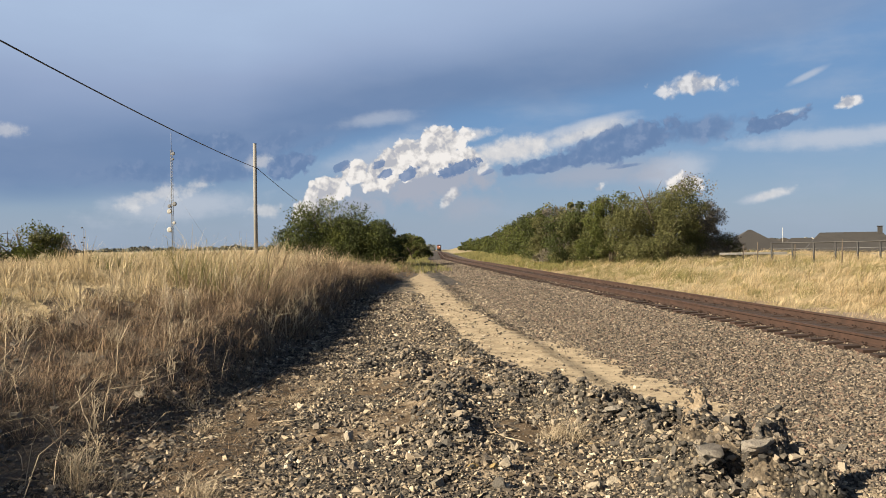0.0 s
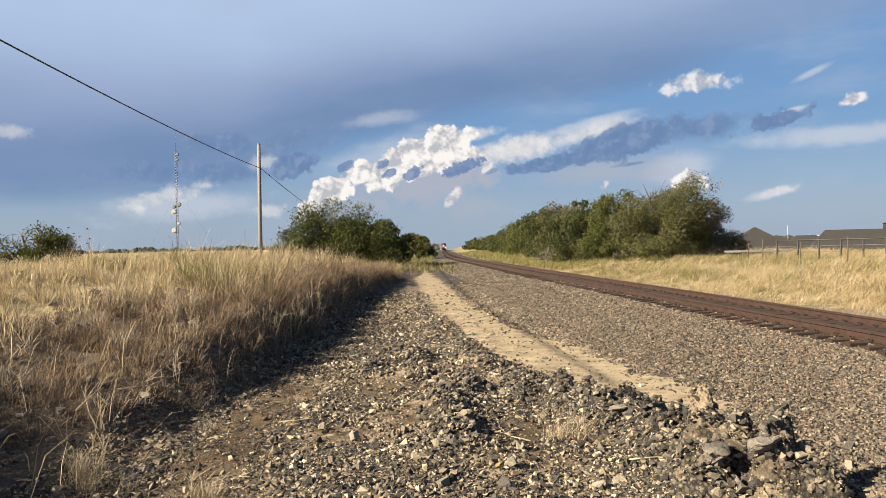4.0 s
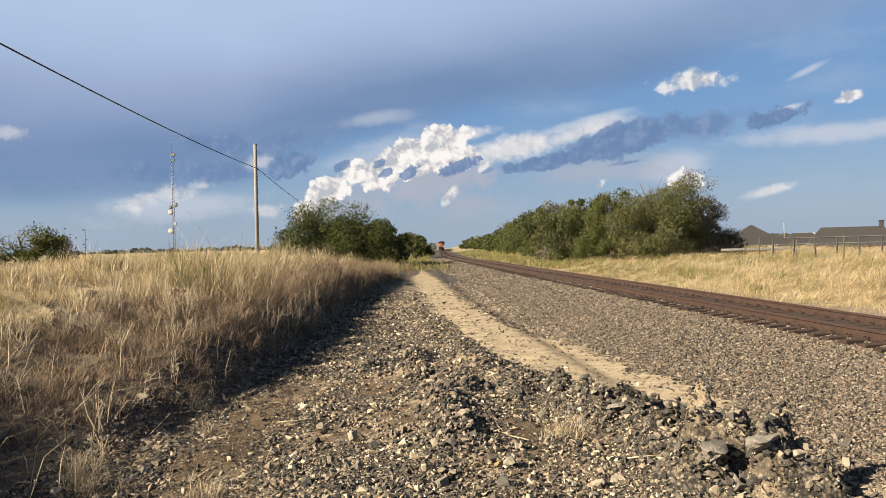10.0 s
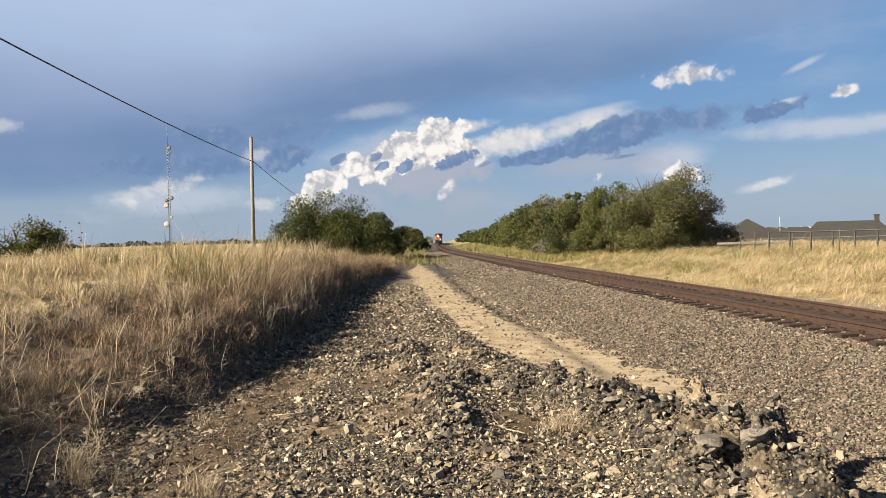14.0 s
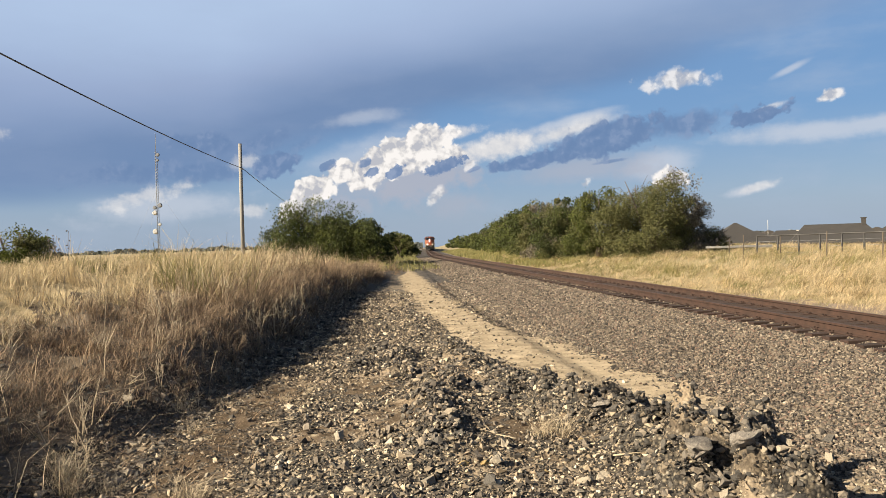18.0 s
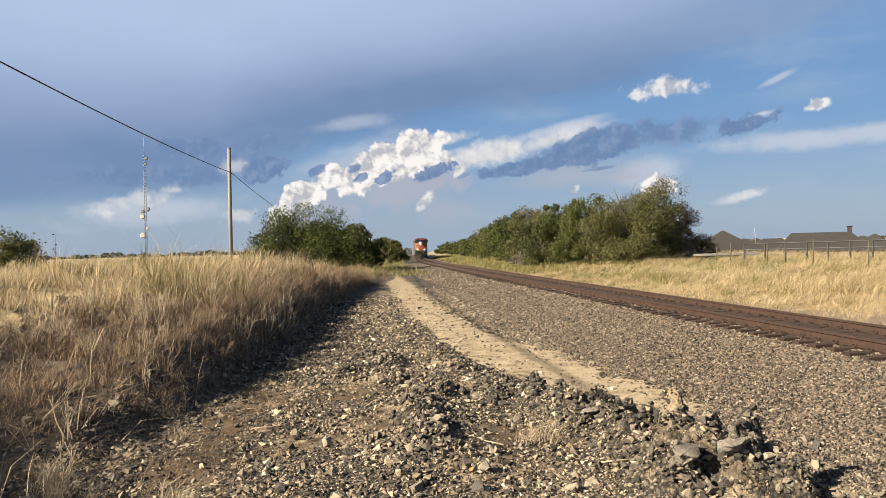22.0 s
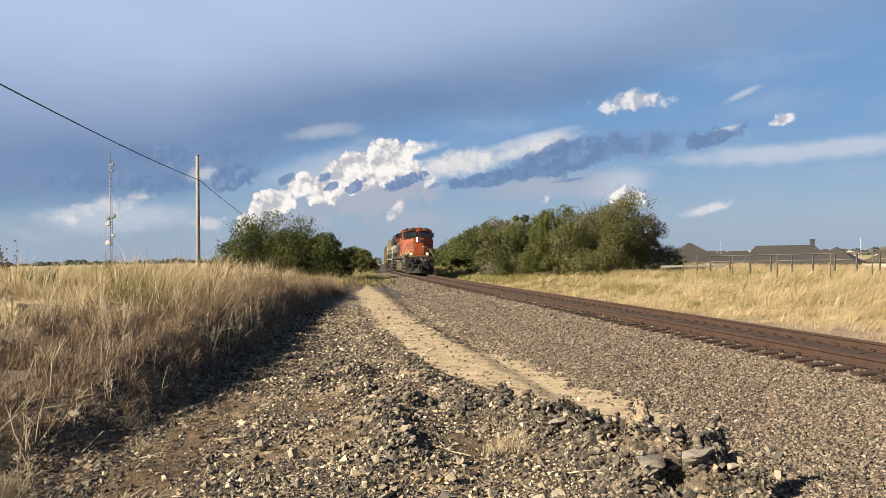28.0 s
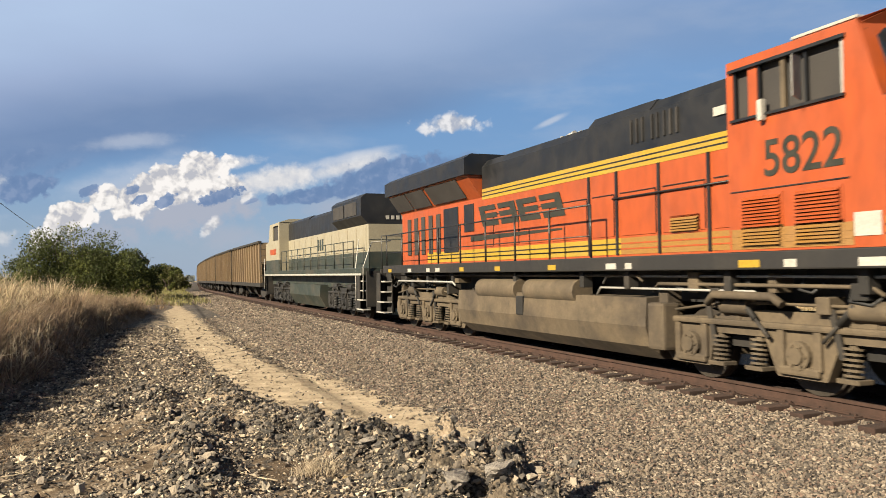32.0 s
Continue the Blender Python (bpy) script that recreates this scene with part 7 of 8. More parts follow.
    bm = bmesh.new()
    box(bm, -0.32, -0.02, 1.40, 1.50, 3.20, 3.74, 0.02)
    hl = part("headlight_box", bm, K, cab)
    for z in (3.34, 3.60):
        lamp(hl, -0.17, 1.40, z, 0.08, SV)
    for s in (-1, 1):
        bm = bmesh.new()
        box(bm, s * 0.8 - 0.17, s * 0.8 + 0.17, 0.92, 1.2, 1.88, 2.24, 0.02)
        dl = part("ditch_light", bm, DY, ob, "lit ditch light in its box")
        lamp(dl, s * 0.8, 0.93, 2.06, 0.075, DS)
    bm = bmesh.new()
    box(bm, -0.98, 0.98, 0.80, 1.5, 1.78, 1.88, 0.01)
    part("front_platform", bm, DY, ob)
    # pilot, plough, hoses
    bm = bmesh.new()
    box(bm, -1.40, 1.40, 0.72, 0.84, 0.55, 1.78, 0.03)
    for s in (-1, 1):
        slab(bm, [(0, 0.30, 0.16), (s * 1.45, 0.72, 0.16), (s * 1.45, 0.84, 0.72), (0, 0.55, 0.66)], (0, 0.03, 0))
    part("snowplough", bm, DS, ob, "dark grey pilot plate and plough")
    coupler(ob, 0.0, 1)
    for s in (-1, 1):
        for k in range(3):
            bm = bmesh.new()
            xx = s * (0.62 + 0.09 * k)
            tube(bm, [(xx, 0.70, 1.30), (xx + s * 0.02, 0.62, 1.05), (xx + s * 0.05, 0.58, 0.7), (xx + s * 0.10, 0.60, 0.35)], 0.024, 6)
            part("air_hose", bm, M["rubber"], ob)
    for x0, x1, z0, z1, dd in ((-0.95, -0.70, 1.35, 1.62, 0.10), (-0.55, -0.30, 1.20, 1.55, 0.16), (0.34, 0.62, 0.95, 1.25, 0.14), (-0.62, -0.28, 0.85, 1.08, 0.18), (0.75, 1.05, 1.32, 1.55, 0.12), (-1.2, -1.0, 0.9, 1.15, 0.1)):
        bm = bmesh.new()
        box(bm, x0, x1, 0.72 - dd, 0.74, z0, z1, 0.03)
        part("pilot_fitting", bm, DS, ob)
    for s in (-1, 1):
        bm = bmesh.new()
        tube(bm, [(s * 0.25, 0.66, 1.05), (s * 0.55, 0.5, 1.12), (s * 1.0, 0.5, 1.12), (s * 1.25, 0.6, 1.3)], 0.02, 6)
        part("uncoupling_lever", bm, DS, ob)
        bm = bmesh.new()
        tube(bm, [(s * 0.12, 0.62, 0.95), (s * 0.18, 0.45, 0.6), (s * 0.1, 0.4, 0.3), (s * 0.02, 0.36, 0.42)], 0.03, 7)
        part("brake_hose", bm, M["rubber"], ob)
    bm = bmesh.new()
    tube(bm, [(0.10, 0.70, 1.62), (0.2, 0.55, 1.48), (0.38, 0.52, 1.30), (0.55, 0.55, 1.35), (0.6, 0.68, 1.55)], 0.03, 7)
    part("jumper_cable", bm, SV, ob)
    for s in (-1, 1):
        steps(ob, s, 0.86, 1.96, W)
        steps(ob, s, 20.95, 21.75, W)
        for p in ([(s * 1.52, 1.98, 0.75), (s * 1.52, 1.98, 1.75), (s * 1.30, 1.45, 2.25), (s * 1.18, 1.42, 2.65)], [(s * 1.46, 0.86, 1.05), (s * 1.46, 0.84, 1.75), (s * 0.95, 0.78, 2.45), (s * 0.72, 0.80, 2.72), (s * 0.30, 0.80, 2.74)]):
            bm = bmesh.new()
            tube(bm, p, 0.02, 7)
            part("grab_rail", bm, W, ob, "white corner handrail")
        bm = bmesh.new()
        tube(bm, [(s * 0.42, 0.82, 1.9), (s * 0.42, 0.82, 2.80), (s * 0.62, 0.82, 2.80), (s * 0.62, 0.82, 1.9)], 0.018, 6)
        part("platform_rail", bm, DY, ob)
    # long hood
    bm = bmesh.new()
    box(bm, -1.02, 1.02, 5.36, 14.4, 1.90, 3.56)
    hood = part("hood", bm, O, ob, "orange engine hood")
    tops = []
    for y0, y1, zt in ((5.36, 7.7, 4.52), (7.7, 9.6, 4.55), (9.6, 14.4, 4.42)):
        prof = [(-1.02, 3.56), (-1.02, zt - 0.18), (-0.86, zt), (0.86, zt), (1.02, zt - 0.18), (1.02, 3.56)]
        bm = bmesh.new()
        loft(bm, [[(x, y0, z) for x, z in prof], [(x, y1, z) for x, z in prof]])
        tops.append(part("hood_top", bm, K, ob, "black upper hood"))
    up = tops[0]
    for yy in (7.0, 7.16, 7.32, 7.5, 7.64, 7.9, 8.06, 8.22):
        bm = bmesh.new()
        box(bm, -1.05, -1.02, yy - 0.022, yy + 0.022, 3.86, 4.27)
        part("vent_slot", bm, M["window_dark"] if yy < 7.3 else SG, up)
    for x0, x1, y0, y1, z0, z1 in ((-0.3, 0.3, 8.6, 9.3, 4.55, 4.66), (-0.25, 0.25, 10.2, 11.4, 4.42, 4.52), (-0.5, 0.5, 12.2, 13.9, 4.42, 4.5)):
        bm = bmesh.new()
        box(bm, x0, x1, y0, y1, z0, z1, 0.03)
        part("roof_hatch", bm, K, up)
    bm = bmesh.new()
    box(bm, -1.05, -1.02, 5.9, 6.15, 3.95, 4.08)
    part("placard", bm, W, up)
    for s in (-1, 1):
        x = s * 1.02
        long_bars(hood, s, x, 5.36, 14.4, (3.44, 3.70), Y, K)
        long_bars(hood, s, x, 8.6, 18.2, (1.95, 2.24), Y, K)
        long_bars(hood, s, x, 5.36, 8.6, (1.95, 2.24), DY, O)
        logo_bars(hood, s, s * 1.035, 10.7, 14.7, 2.78, 3.28, M["logo_dark"])
        for yy in (6.3, 7.5, 8.7, 9.6):
            bm = bmesh.new()
            box(bm, min(x, x + s * 0.03), max(x, x + s * 0.03), yy - 0.03, yy + 0.03, 1.95, 3.44)
            part("door_post", bm, K, hood)
        for y0, y1 in ((5.5, 6.2), (6.4, 7.4), (7.6, 8.6), (8.8, 9.5), (9.7, 11.0), (11.1, 12.4), (12.5, 13.7), (13.8, 14.4)):
            bm = bmesh.new()
            box(bm, min(x, x + s * 0.012), max(x, x + s * 0.012), y0, y1, 2.28, 3.02, 0.004)
            dr = part("hood_door", bm, O, hood)
            bm = bmesh.new()
            box(bm, min(x, x + s * 0.016), max(x, x + s * 0.016), y0, y1, 3.03, 3.045)
            box(bm, min(x, x + s * 0.016), max(x, x + s * 0.016), y0 - 0.012, y0, 2.3, 3.04)
            part("door_seam", bm, K, dr)
        louvre(hood, s, s * 1.02, 6.55, 7.2, 2.28, 2.5, 5, DY, O)
    # radiator end
    bm = bmesh.new()
    loft(bm, [[(x, y, z) for x, z in ((-1.50, 4.06), (-1.50, 4.46), (-1.30, 4.58), (1.30, 4.58), (1.50, 4.46), (1.50, 4.06))] for y in (14.4, 20.7)])
    part("radiator_top", bm, K, ob, "black winged radiator housing")
    bm = bmesh.new()
    loft(bm, [[(x, y, z) for x, z in ((-1.02, 3.50), (-1.42, 4.06), (1.42, 4.06), (1.02, 3.50))] for y in (14.45, 20.5)])
    part("radiator_flare", bm, O, ob, "flared orange radiator side")
    bm = bmesh.new()
    box(bm, -1.02, 1.02, 14.4, 20.4, 1.90, 3.50)
    rad = part("radiator_hood", bm, O, ob)
    for s in (-1, 1):
        for y0, y1, z0, z1 in ((14.9, 15.5, 2.7, 3.4), (15.9, 16.9, 2.2, 3.4)):
            bm = bmesh.new()
            box(bm, min(s * 1.02, s * 1.04), max(s * 1.02, s * 1.04), y0, y1, z0, z1, 0.005)
            part("screen", bm, K, rad)
        for yy in (17.3, 17.9, 18.5, 19.1, 19.7):
            bm = bmesh.new()
            box(bm, min(s * 1.02, s * 1.05), max(s * 1.02, s * 1.05), yy - 0.14, yy + 0.14, 2.2, 3.3, 0.01)
            part("grille", bm, M["window_dark"], rad)
        for y0, y1 in ((17.6, 19.0), (19.1, 20.5), (15.2, 17.4)):
            bm = bmesh.new()
            slab(bm, [(s * 1.09, y0, 3.58), (s * 1.09, y1, 3.58), (s * 1.40, y1, 4.02), (s * 1.40, y0, 4.02)], (s * 0.02, 0, -0.015))
            part("radiator_screen", bm, M["window_dark"], rad)
    # walkways, rails
    for s in (-1, 1):
        handrail(ob, s * 1.46, 8.9, 20.7, 1.9, 2.85, K, 1.45)
        bm = bmesh.new()
        tube(bm, [(s * 1.06, 5.4, 2.95), (s * 1.06, 8.8, 2.95)], 0.016, 6)
        part("grab_rail", bm, K, ob)
    bm = bmesh.new()
    tube(bm, [(-1.3, 21.7, 1.5), (-1.3, 21.7, 2.9), (1.3, 21.7, 2.9), (1.3, 21.7, 1.5)], 0.02, 6)
    part("end_rail", bm, K, ob)
    bm = bmesh.new()
    box(bm, -1.4, 1.4, 21.5, 21.6, 0.5, 1.8, 0.02)
    part("end_plate", bm, DS, ob)
    coupler(ob, 22.4, -1)
    # fuel tank
    bm = bmesh.new()
    sec = [(-1.36, 1.22), (-1.40, 0.75), (-1.30, 0.42), (-1.0, 0.20), (1.0, 0.20), (1.30, 0.42), (1.40, 0.75), (1.36, 1.22)]
    loft(bm, [[(x * 0.97, y, z) for x, z in sec] if k in (0, 3) else [(x, y, z) for x, z in sec] for k, y in enumerate((7.5, 7.65, 15.1, 15.25))])
    tank = part("fuel_tank", bm, D, ob, "dusty tan fuel tank")
    for s in (-1, 1):
        for y0, y1 in ((9.6, 11.6), (12.0, 14.0)):
            bm = bmesh.new()
            tube(bm, [(s * 1.22, y0, 1.28), (s * 1.22, y0 + 0.08, 1.28), (s * 1.22, y1 - 0.08, 1.28), (s * 1.22, y1, 1.28)], 0.23, 16)
            part("air_reservoir", bm, D, tank)
        bm = bmesh.new()
        box(bm, min(s * 1.36, s * 1.42), max(s * 1.36, s * 1.42), 11.65, 11.95, 0.75, 1.15, 0.02)
        part("fuel_gauge", bm, DS, tank)
        bm = bmesh.new()
        box(bm, min(s * 1.05, s * 1.38), max(s * 1.05, s * 1.38), 7.0, 7.42, 0.40, 1.15, 0.05)
        part("equipment_box", bm, D, ob)
        for k, (y0, y1, z, r) in enumerate(((2.4, 8.9, 1.56, 0.02), (3.2, 7.4, 1.44, 0.028), (5.0, 9.0, 1.36, 0.02), (7.6, 20.4, 1.58, 0.022), (15.4, 20.0, 1.42, 0.026), (4.6, 6.0, 1.30, 0.06))):
            bm = bmesh.new()
            tube(bm, [(s * (1.22 + 0.03 * k), y0, z - 0.1), (s * (1.24 + 0.03 * k), y0 + 0.15, z), (s * (1.24 + 0.03 * k), y1 - 0.15, z + 0.01), (s * (1.22 + 0.03 * k), y1, z - 0.12)], r, 7)
            part("pipe", bm, D if k % 2 else SV, ob)
        for yy in (2.5, 3.4, 5.6, 8.0, 9.4, 12.1, 15.6, 17.4, 19.2):
            bm = bmesh.new()
            box(bm, min(s * 1.16, s * 1.36), max(s * 1.16, s * 1.36), yy - 0.07, yy + 0.07, 1.36, 1.66, 0.01)
            part("bracket", bm, DS, ob)
    clutter = random.Random(3)
    for s in (-1, 1):
        for y0, y1, n in ((2.3, 7.3, 13), (15.4, 20.6, 12)):
            for j in range(n):
                yy, z = y0 + (y1 - y0) * (j + clutter.random()) / n, clutter.uniform(1.18, 1.5)
                w, h, d = clutter.uniform(0.06, 0.26), clutter.uniform(0.05, 0.15), clutter.uniform(0.05, 0.2)
                bm = bmesh.new()
                if j % 3 == 2:
                    tube(bm, [(s * 1.05, yy - w, z + 0.1), (s * (1.12 + d), yy - w * 0.4, z - 0.1), (s * (1.1 + d), yy + w, z - 0.06), (s * 1.05, yy + w * 1.5, z + 0.14)], 0.02, 6)
                    part("hose", bm, M["rubber"], ob)
                else:
                    box(bm, min(s * 0.95, s * (1.14 + d)), max(s * 0.95, s * (1.14 + d)), yy - w / 2, yy + w / 2, z - h, z + h, 0.015)
                    part("valve_box", bm, DS if j % 2 else D, ob)
    truck(ob, 4.55, D)
    truck(ob, 17.95, D)
    # roof fittings
    bm = bmesh.new()
    tube(bm, [(0.1, 3.2, 4.74), (0.1, 3.2, 4.88), (0.7, 3.3, 4.88), (0.7, 3.3, 4.74)], 0.012, 5)
    tube(bm, [(0.3, 3.4, 4.74), (0.3, 3.4, 5.0)], 0.01, 5)
    part("antenna", bm, SV, ob)
    bm = bmesh.new()
    box(bm, -1.1, -0.6, 3.6, 4.6, 4.66, 4.70, 0.01)
    part("roof_panel", bm, W, ob)
    bm = bmesh.new()
    for k in range(3):
        tube(bm, [(-0.2 + 0.12 * k, 11.8, 4.60), (-0.2 + 0.12 * k, 11.4 - 0.08 * k, 4.62)], 0.03, 8, taper=0.07)
    box(bm, -0.3, 0.2, 11.75, 11.85, 4.42, 4.62)
    part("horn", bm, SV, ob)
    return ob


def cream_locomotive():
    ob = tagged(new("diesel_locomotive"), "older cream and dark green diesel locomotive coupled behind, hood first", "locomotive", "train")
    C, G, K, D, DS, W, SG = (M[k] for k in ("cream", "green_paint", "black_paint", "dust", "dark_steel", "white", "sill_grey"))
    bm = bmesh.new()
    box(bm, -1.52, 1.52, 0.95, 21.5, 1.60, 1.86, 0.02)
    box(bm, -1.0, 1.0, 0.8, 21.7, 1.1, 1.6)
    fr = part("frame", bm, G, ob)
    for s in (-1, 1):
        bm = bmesh.new()
        box(bm, min(s * 1.52, s * 1.53), max(s * 1.52, s * 1.53), 1.0, 21.4, 1.60, 1.67)
        part("sill_stripe", bm, W, fr, "white sill stripe")
    bm = bmesh.new()
    box(bm, -1.02, 1.02, 1.7, 16.6, 2.45, 3.45)
    hood = part("hood", bm, C, ob, "cream engine hood")
    bm = bmesh.new()
    box(bm, -1.03, 1.03, 1.7, 16.6, 1.86, 2.45)
    part("lower_hood", bm, G, ob, "dark green lower hood")
    for y0, y1, zt, w in ((1.7, 6.0, 4.55, 1.30), (6.0, 11.5, 4.40, 1.02), (11.5, 16.6, 4.45, 1.02)):
        prof = [(-1.02, 3.45), (-w, 3.75), (-w, zt - 0.15), (-w + 0.2, zt), (w - 0.2, zt), (w, zt - 0.15), (w, 3.75), (1.02, 3.45)]
        bm = bmesh.new()
        loft(bm, [[(x, y0, z) for x, z in prof], [(x, y1, z) for x, z in prof]])
        top = part("hood_top", bm, K, ob, "black upper hood")
    for y0, y1 in ((2.3, 3.9), (4.1, 5.7)):
        for s in (-1, 1):
            bm = bmesh.new()
            box(bm, min(s * 1.30, s * 1.32), max(s * 1.30, s * 1.32), y0, y1, 3.80, 4.30, 0.01)
            part("radiator_grille", bm, M["window_dark"], top)
    bars = bmesh.new()
    for k in range(4):
        box(bars, -0.36 + 0.2 * k, -0.24 + 0.2 * k, 1.68, 1.70, 3.62, 3.76)
    part("number_bars", bars, W, top)
    for yy in (7.4, 9.2, 12.6, 14.6):
        bm = bmesh.new()
        bmesh.ops.create_cone(bm, cap_ends=True, segments=20, radius1=0.55, radius2=0.5, depth=0.1, matrix=Matrix.Translation((0, yy, 4.47)))
        part("roof_fan", bm, K, top)
    for s in (-1, 1):
        for k in range(11):
            y0 = 2.0 + k * 1.3
            bm = bmesh.new()
            box(bm, min(s * 1.02, s * 1.035), max(s * 1.02, s * 1.035), y0, y0 + 1.2, 2.5, 3.35, 0.004)
            part("hood_door", bm, C, hood)
        for k in range(3):
            bm = bmesh.new()
            box(bm, min(s * 1.036, s * 1.042), max(s * 1.036, s * 1.042), 8.6 + 0.42 * k, 8.9 + 0.42 * k, 2.7, 3.2)
            part("number_bar", bm, G, hood)
        handrail(ob, s * 1.46, 2.2, 16.4, 1.86, 2.85, G, 1.4)
        steps(ob, s, 0.9, 1.7, W)
        for p in ([(s * 1.50, 1.75, 0.7), (s * 1.50, 1.75, 1.9), (s * 1.25, 2.2, 2.9)], [(s * 1.48, 0.9, 0.8), (s * 1.48, 0.85, 1.9), (s * 1.2, 0.75, 2.75), (s * 0.5, 0.7, 2.8)], [(s * 1.50, 21.6, 0.8), (s * 1.50, 21.6, 2.6)]):
            bm = bmesh.new()
            tube(bm, p, 0.022, 7)
            part("grab_rail", bm, W, ob, "white corner handrail")
    # cab at the trailing end
    bm = bmesh.new()
    box(bm, -1.46, 1.46, 16.6, 16.66, 1.86, 4.45)
    cab = part("cab", bm, C, ob, "cream cab with a rounded roof")
    for s in (-1, 1):
        a, b = s * 1.52, s * 1.46
        for pn, mt, pts in (("side_wall", C, [(16.6, 2.45), (20.9, 2.45), (20.9, 3.4), (19.9, 3.5), (16.6, 3.5)]), ("pillar", C, [(16.6, 3.5), (17.0, 3.5), (17.0, 4.3), (16.6, 4.3)]), ("pillar", C, [(18.6, 3.5), (19.9, 3.5), (19.6, 4.3), (18.6, 4.3)]), ("roof_edge", C, [(16.6, 4.3), (19.6, 4.3), (19.5, 4.45), (16.6, 4.45)]), ("cab_skirt", G, [(16.6, 1.86), (20.9, 1.86), (20.9, 2.45), (16.6, 2.45)])):
            bm = bmesh.new()
            prism(bm, pts, a, b)
            part(pn, bm, mt, cab)
    bm = bmesh.new()
    roof = [(-1.52, 4.45), (-1.0, 4.62), (1.0, 4.62), (1.52, 4.45), (1.4, 4.4), (-1.4, 4.4)]
    loft(bm, [[(x, y, z) for x, z in roof] for y in (16.6, 19.55)])
    part("cab_roof", bm, C, cab)
    for pn, bx in (("windscreen_wall", (-1.46, 1.46, 19.6, 19.66, 3.4, 4.42)), ("nose_front", (-1.46, 1.46, 20.85, 20.9, 1.86, 3.4)), ("nose_top", (-1.46, 1.46, 19.66, 20.85, 3.36, 3.42))):
        bm = bmesh.new()
        box(bm, *bx)
        part(pn, bm, C, cab)
    for s in (-1, 1):
        bm = bmesh.new()
        box(bm, min(s * 1.44, s * 1.40), max(s * 1.44, s * 1.40), 16.9, 18.7, 3.45, 4.35)
        part("side_window", bm, M["window_dark"], cab)
        bm = bmesh.new()
        box(bm, min(s * 1.525, s * 1.53), max(s * 1.525, s * 1.53), 17.6, 19.4, 2.75, 3.05)
        part("emblem_bar", bm, M["orange"], cab)
    bm = bmesh.new()
    loft(bm, [[(x, y, z) for x, z in ((-1.35, 1.2), (-1.38, 0.7), (-1.1, 0.22), (1.1, 0.22), (1.38, 0.7), (1.35, 1.2))] for y in (7.9, 14.6)])
    part("fuel_tank", bm, G, ob, "dark green fuel tank")
    truck(ob, 4.7, M["sill_grey"])
    truck(ob, 17.8, M["sill_grey"])
    for y in (0.75, 21.65):
        bm = bmesh.new()
        box(bm, -1.4, 1.4, y, y + 0.1, 0.5, 1.75, 0.02)
        part("end_plate", bm, DS, ob)
    coupler(ob, 0.0, 1), coupler(ob, 22.5, -1)
    bm = bmesh.new()
    tube(bm, [(-1.3, 0.72, 1.6), (-1.3, 0.72, 2.85), (1.3, 0.72, 2.85), (1.3, 0.72, 1.6)], 0.02, 6)
    part("end_rail", bm, G, ob)
    return ob


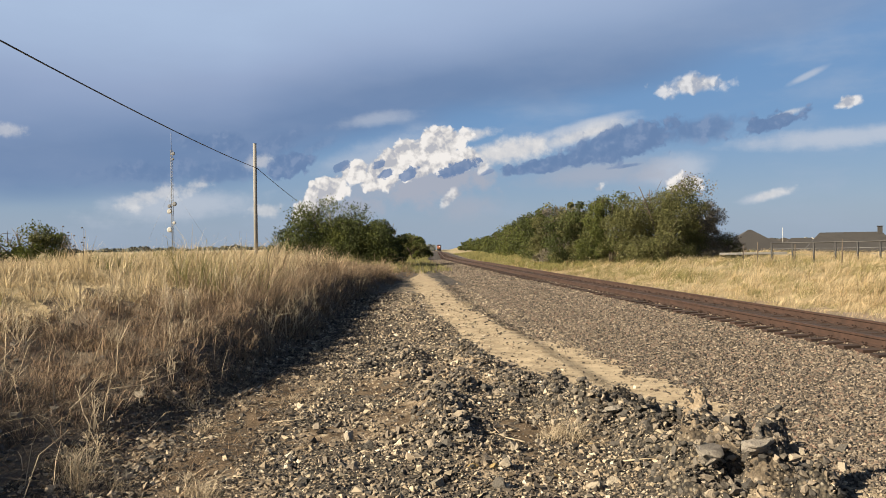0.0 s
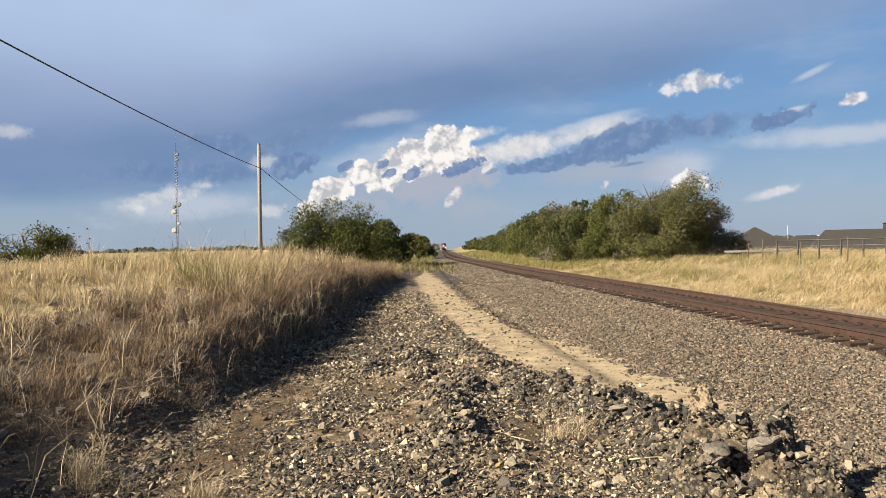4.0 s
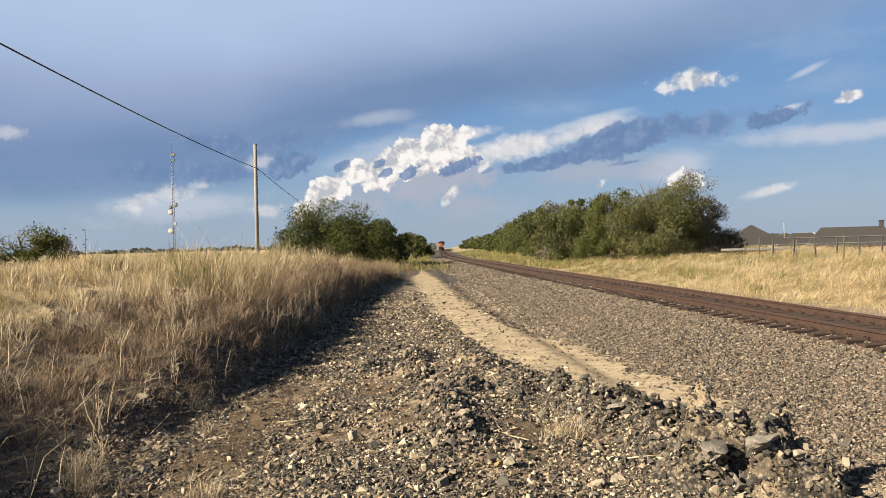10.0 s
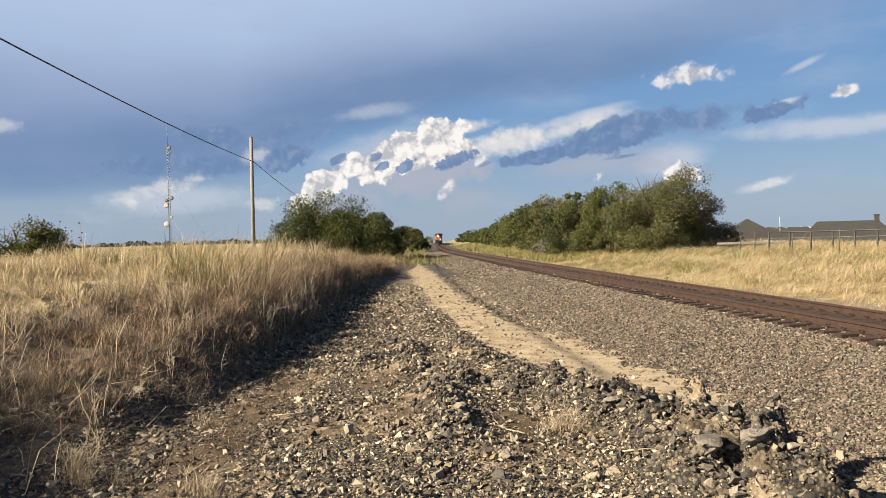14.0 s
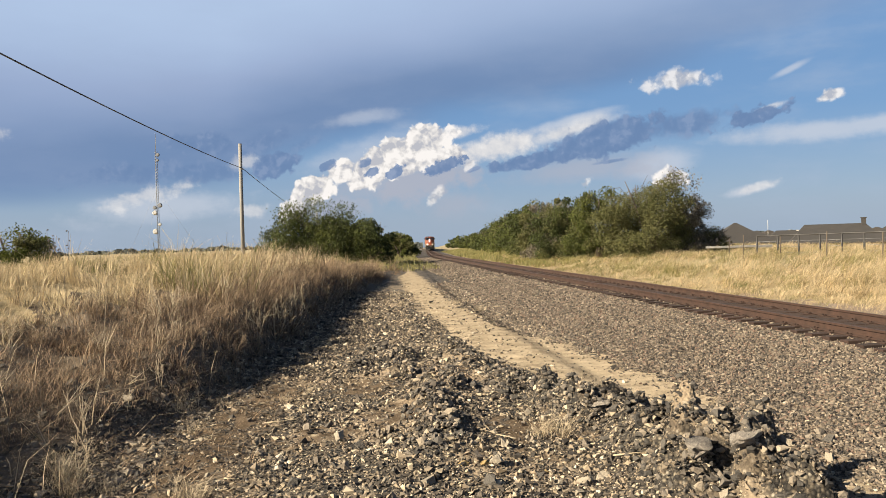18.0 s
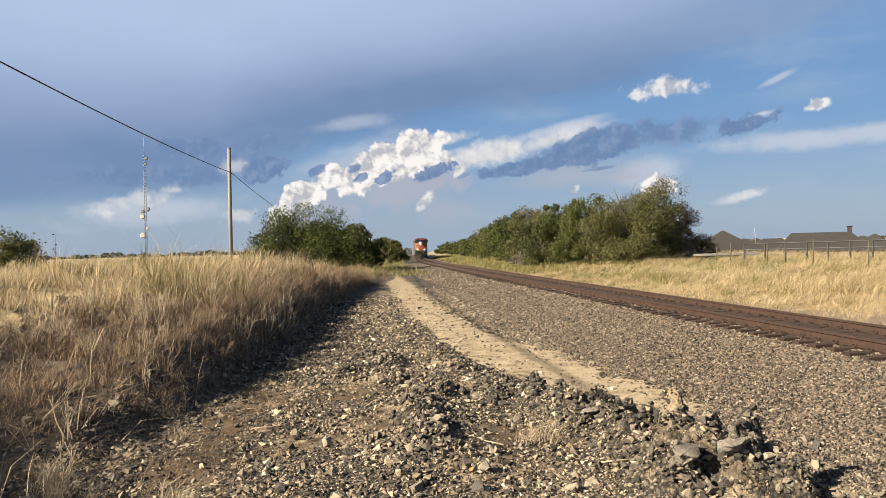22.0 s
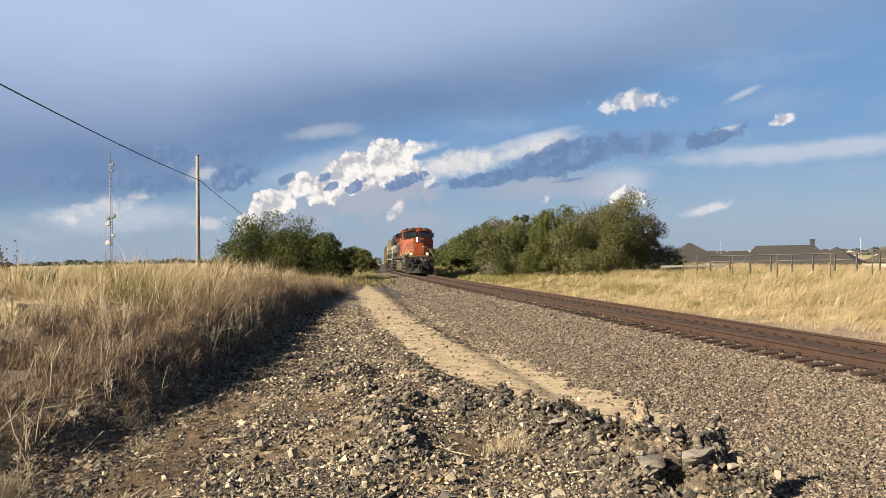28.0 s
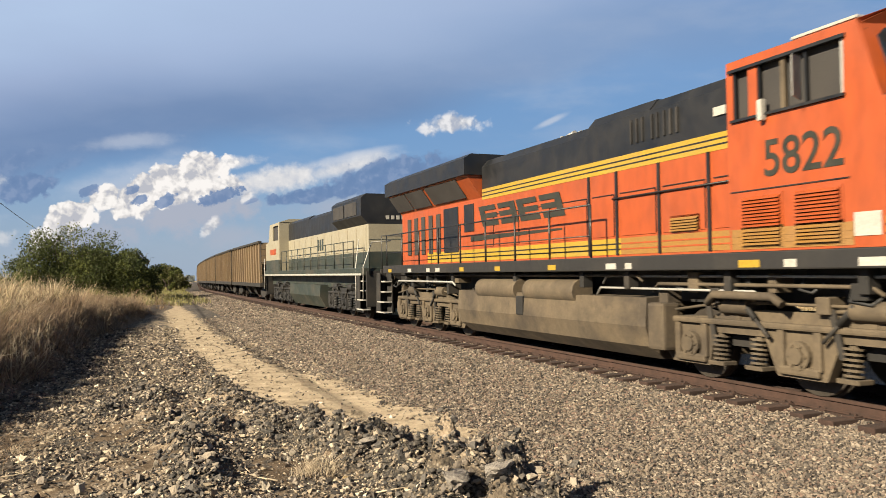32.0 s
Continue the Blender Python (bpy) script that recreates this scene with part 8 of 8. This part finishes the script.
def coal_wagon():
    ob = tagged(new("coal_wagon"), "weathered tan ribbed open-top coal hopper wagon in the train", "wagon", "coal wagons of the train")
    T, DS = M["wagon_tan"], M["dark_steel"]
    L = 16.15
    bm = bmesh.new()
    for s in (-1, 1):
        slab(bm, [(s * 1.42, 0.75, 1.10), (s * 1.42, L - 0.75, 1.10), (s * 1.48, L - 0.75, 3.62), (s * 1.48, 0.75, 3.62)], (-s * 0.05, 0, 0))
    for y, d in ((0.75, 1), (L - 0.75, -1)):
        slab(bm, [(-1.42, y, 2.3), (1.42, y, 2.3), (1.48, y, 3.62), (-1.48, y, 3.62)], (0, d * 0.05, 0))
        slab(bm, [(-1.42, y, 2.3), (1.42, y, 2.3), (1.3, y + d * 2.4, 1.1), (-1.3, y + d * 2.4, 1.1)], (0, d * 0.05, 0))
    body = part("body", bm, T, ob)
    for s in (-1, 1):
        for k in range(13):
            y = 0.85 + (L - 1.7) * k / 12
            bm = bmesh.new()
            slab(bm, [(s * 1.43, y - 0.06, 1.1), (s * 1.43, y + 0.06, 1.1), (s * 1.49, y + 0.06, 3.6), (s * 1.49, y - 0.06, 3.6)], (s * 0.09, 0, 0))
            part("side_post", bm, T, body)
        bm = bmesh.new()
        box(bm, min(s * 1.42, s * 1.62), max(s * 1.42, s * 1.62), 0.7, L - 0.7, 3.58, 3.72, 0.02)
        part("top_chord", bm, DS, body)
        bm = bmesh.new()
        box(bm, min(s * 1.30, s * 1.56), max(s * 1.30, s * 1.56), 0.5, L - 0.5, 0.90, 1.14, 0.02)
        part("side_sill", bm, DS, body)
        for y in (0.55, L - 0.55):
            bm = bmesh.new()
            for z in (1.2, 1.6, 2.0, 2.4, 2.8, 3.2):
                tube(bm, [(s * 1.1, y, z), (s * 1.5, y, z)], 0.015, 5)
            tube(bm, [(s * 1.5, y, 1.0), (s * 1.5, y, 3.6)], 0.02, 5)
            part("ladder", bm, DS, ob)
    bm = bmesh.new()
    rng2 = random.Random(3)
    nx, ny = 6, 22
    g = [[bm.verts.new((-1.4 + 2.8 * i / nx, 0.85 + (L - 1.7) * j / ny, 3.45 + 0.35 * math.sin(math.pi * i / nx) * (0.7 + 0.3 * math.sin(j * 1.1)) + rng2.uniform(-0.05, 0.05))) for i in range(nx + 1)] for j in range(ny + 1)]
    for j in range(ny):
        for i in range(nx):
            bm.faces.new((g[j][i], g[j][i + 1], g[j + 1][i + 1], g[j + 1][i]))
    part("coal_load", bm, M["coal"], ob, "heaped coal")
    for y in (3.2, 6.4, 9.6, 12.9):
        bm = bmesh.new()
        loft(bm, [[(-1.3, y - 1.2, 1.1), (1.3, y - 1.2, 1.1), (1.3, y + 1.2, 1.1), (-1.3, y + 1.2, 1.1)], [(-0.9, y - 0.4, 0.35), (0.9, y - 0.4, 0.35), (0.9, y + 0.4, 0.35), (-0.9, y + 0.4, 0.35)]])
        if 4 < y < 12:
            part("hopper_chute", bm, DS, ob)
        else:
            bm.free()
    for yc in (2.3, L - 2.3):
        for s in (-1, 1):
            bm = bmesh.new()
            prism(bm, [(yc - 1.15, 0.62), (yc - 0.5, 0.86), (yc + 0.5, 0.86), (yc + 1.15, 0.62), (yc + 1.1, 0.40), (yc + 0.5, 0.24), (yc - 0.5, 0.24), (yc - 1.1, 0.40)], s * 0.98, s * 1.1)
            part("side_frame", bm, DS, ob)
        for a in (-0.89, 0.89):
            wheelset(ob, yc + a, 0.457, False)
    coupler(ob, 0.0, 1), coupler(ob, L, -1)
    return ob


vehicles = [(orange_locomotive(), 22.4), (cream_locomotive(), 22.5)]
first = coal_wagon()
vehicles.append((first, 16.15))
for k in range(13):
    vehicles.append((copy_thing(first, Matrix.Identity(4)), 16.15))


def rail_point(y):
    return Vector((float(track_x(y)), y, float(track_z(y))))


def motions():
    start = 3.3
    for ob, L in vehicles:
        rows = []
        for t in range(33):
            f = start + SPEED * (32 - t)
            a, b = rail_point(f + 4.0), rail_point(f + L - 4.0)
            d = (b - a).normalized()
            turn = Euler((math.asin(d.z), 0, -math.atan2(d.x, d.y))).to_matrix().to_4x4()
            rows.append((float(t), Matrix.Translation(a - d * 4.0) @ turn))
        walk(ob, rows)
        start += L
    # the locomotives' wheels roll
    for ob, y, r in wheelsets:
        walk(ob, [(k / 30, Matrix.Translation((0, y, r)) @ Matrix.Rotation(SPEED * k / 30 / r, 4, "X")) for k in range(961)])


motions()
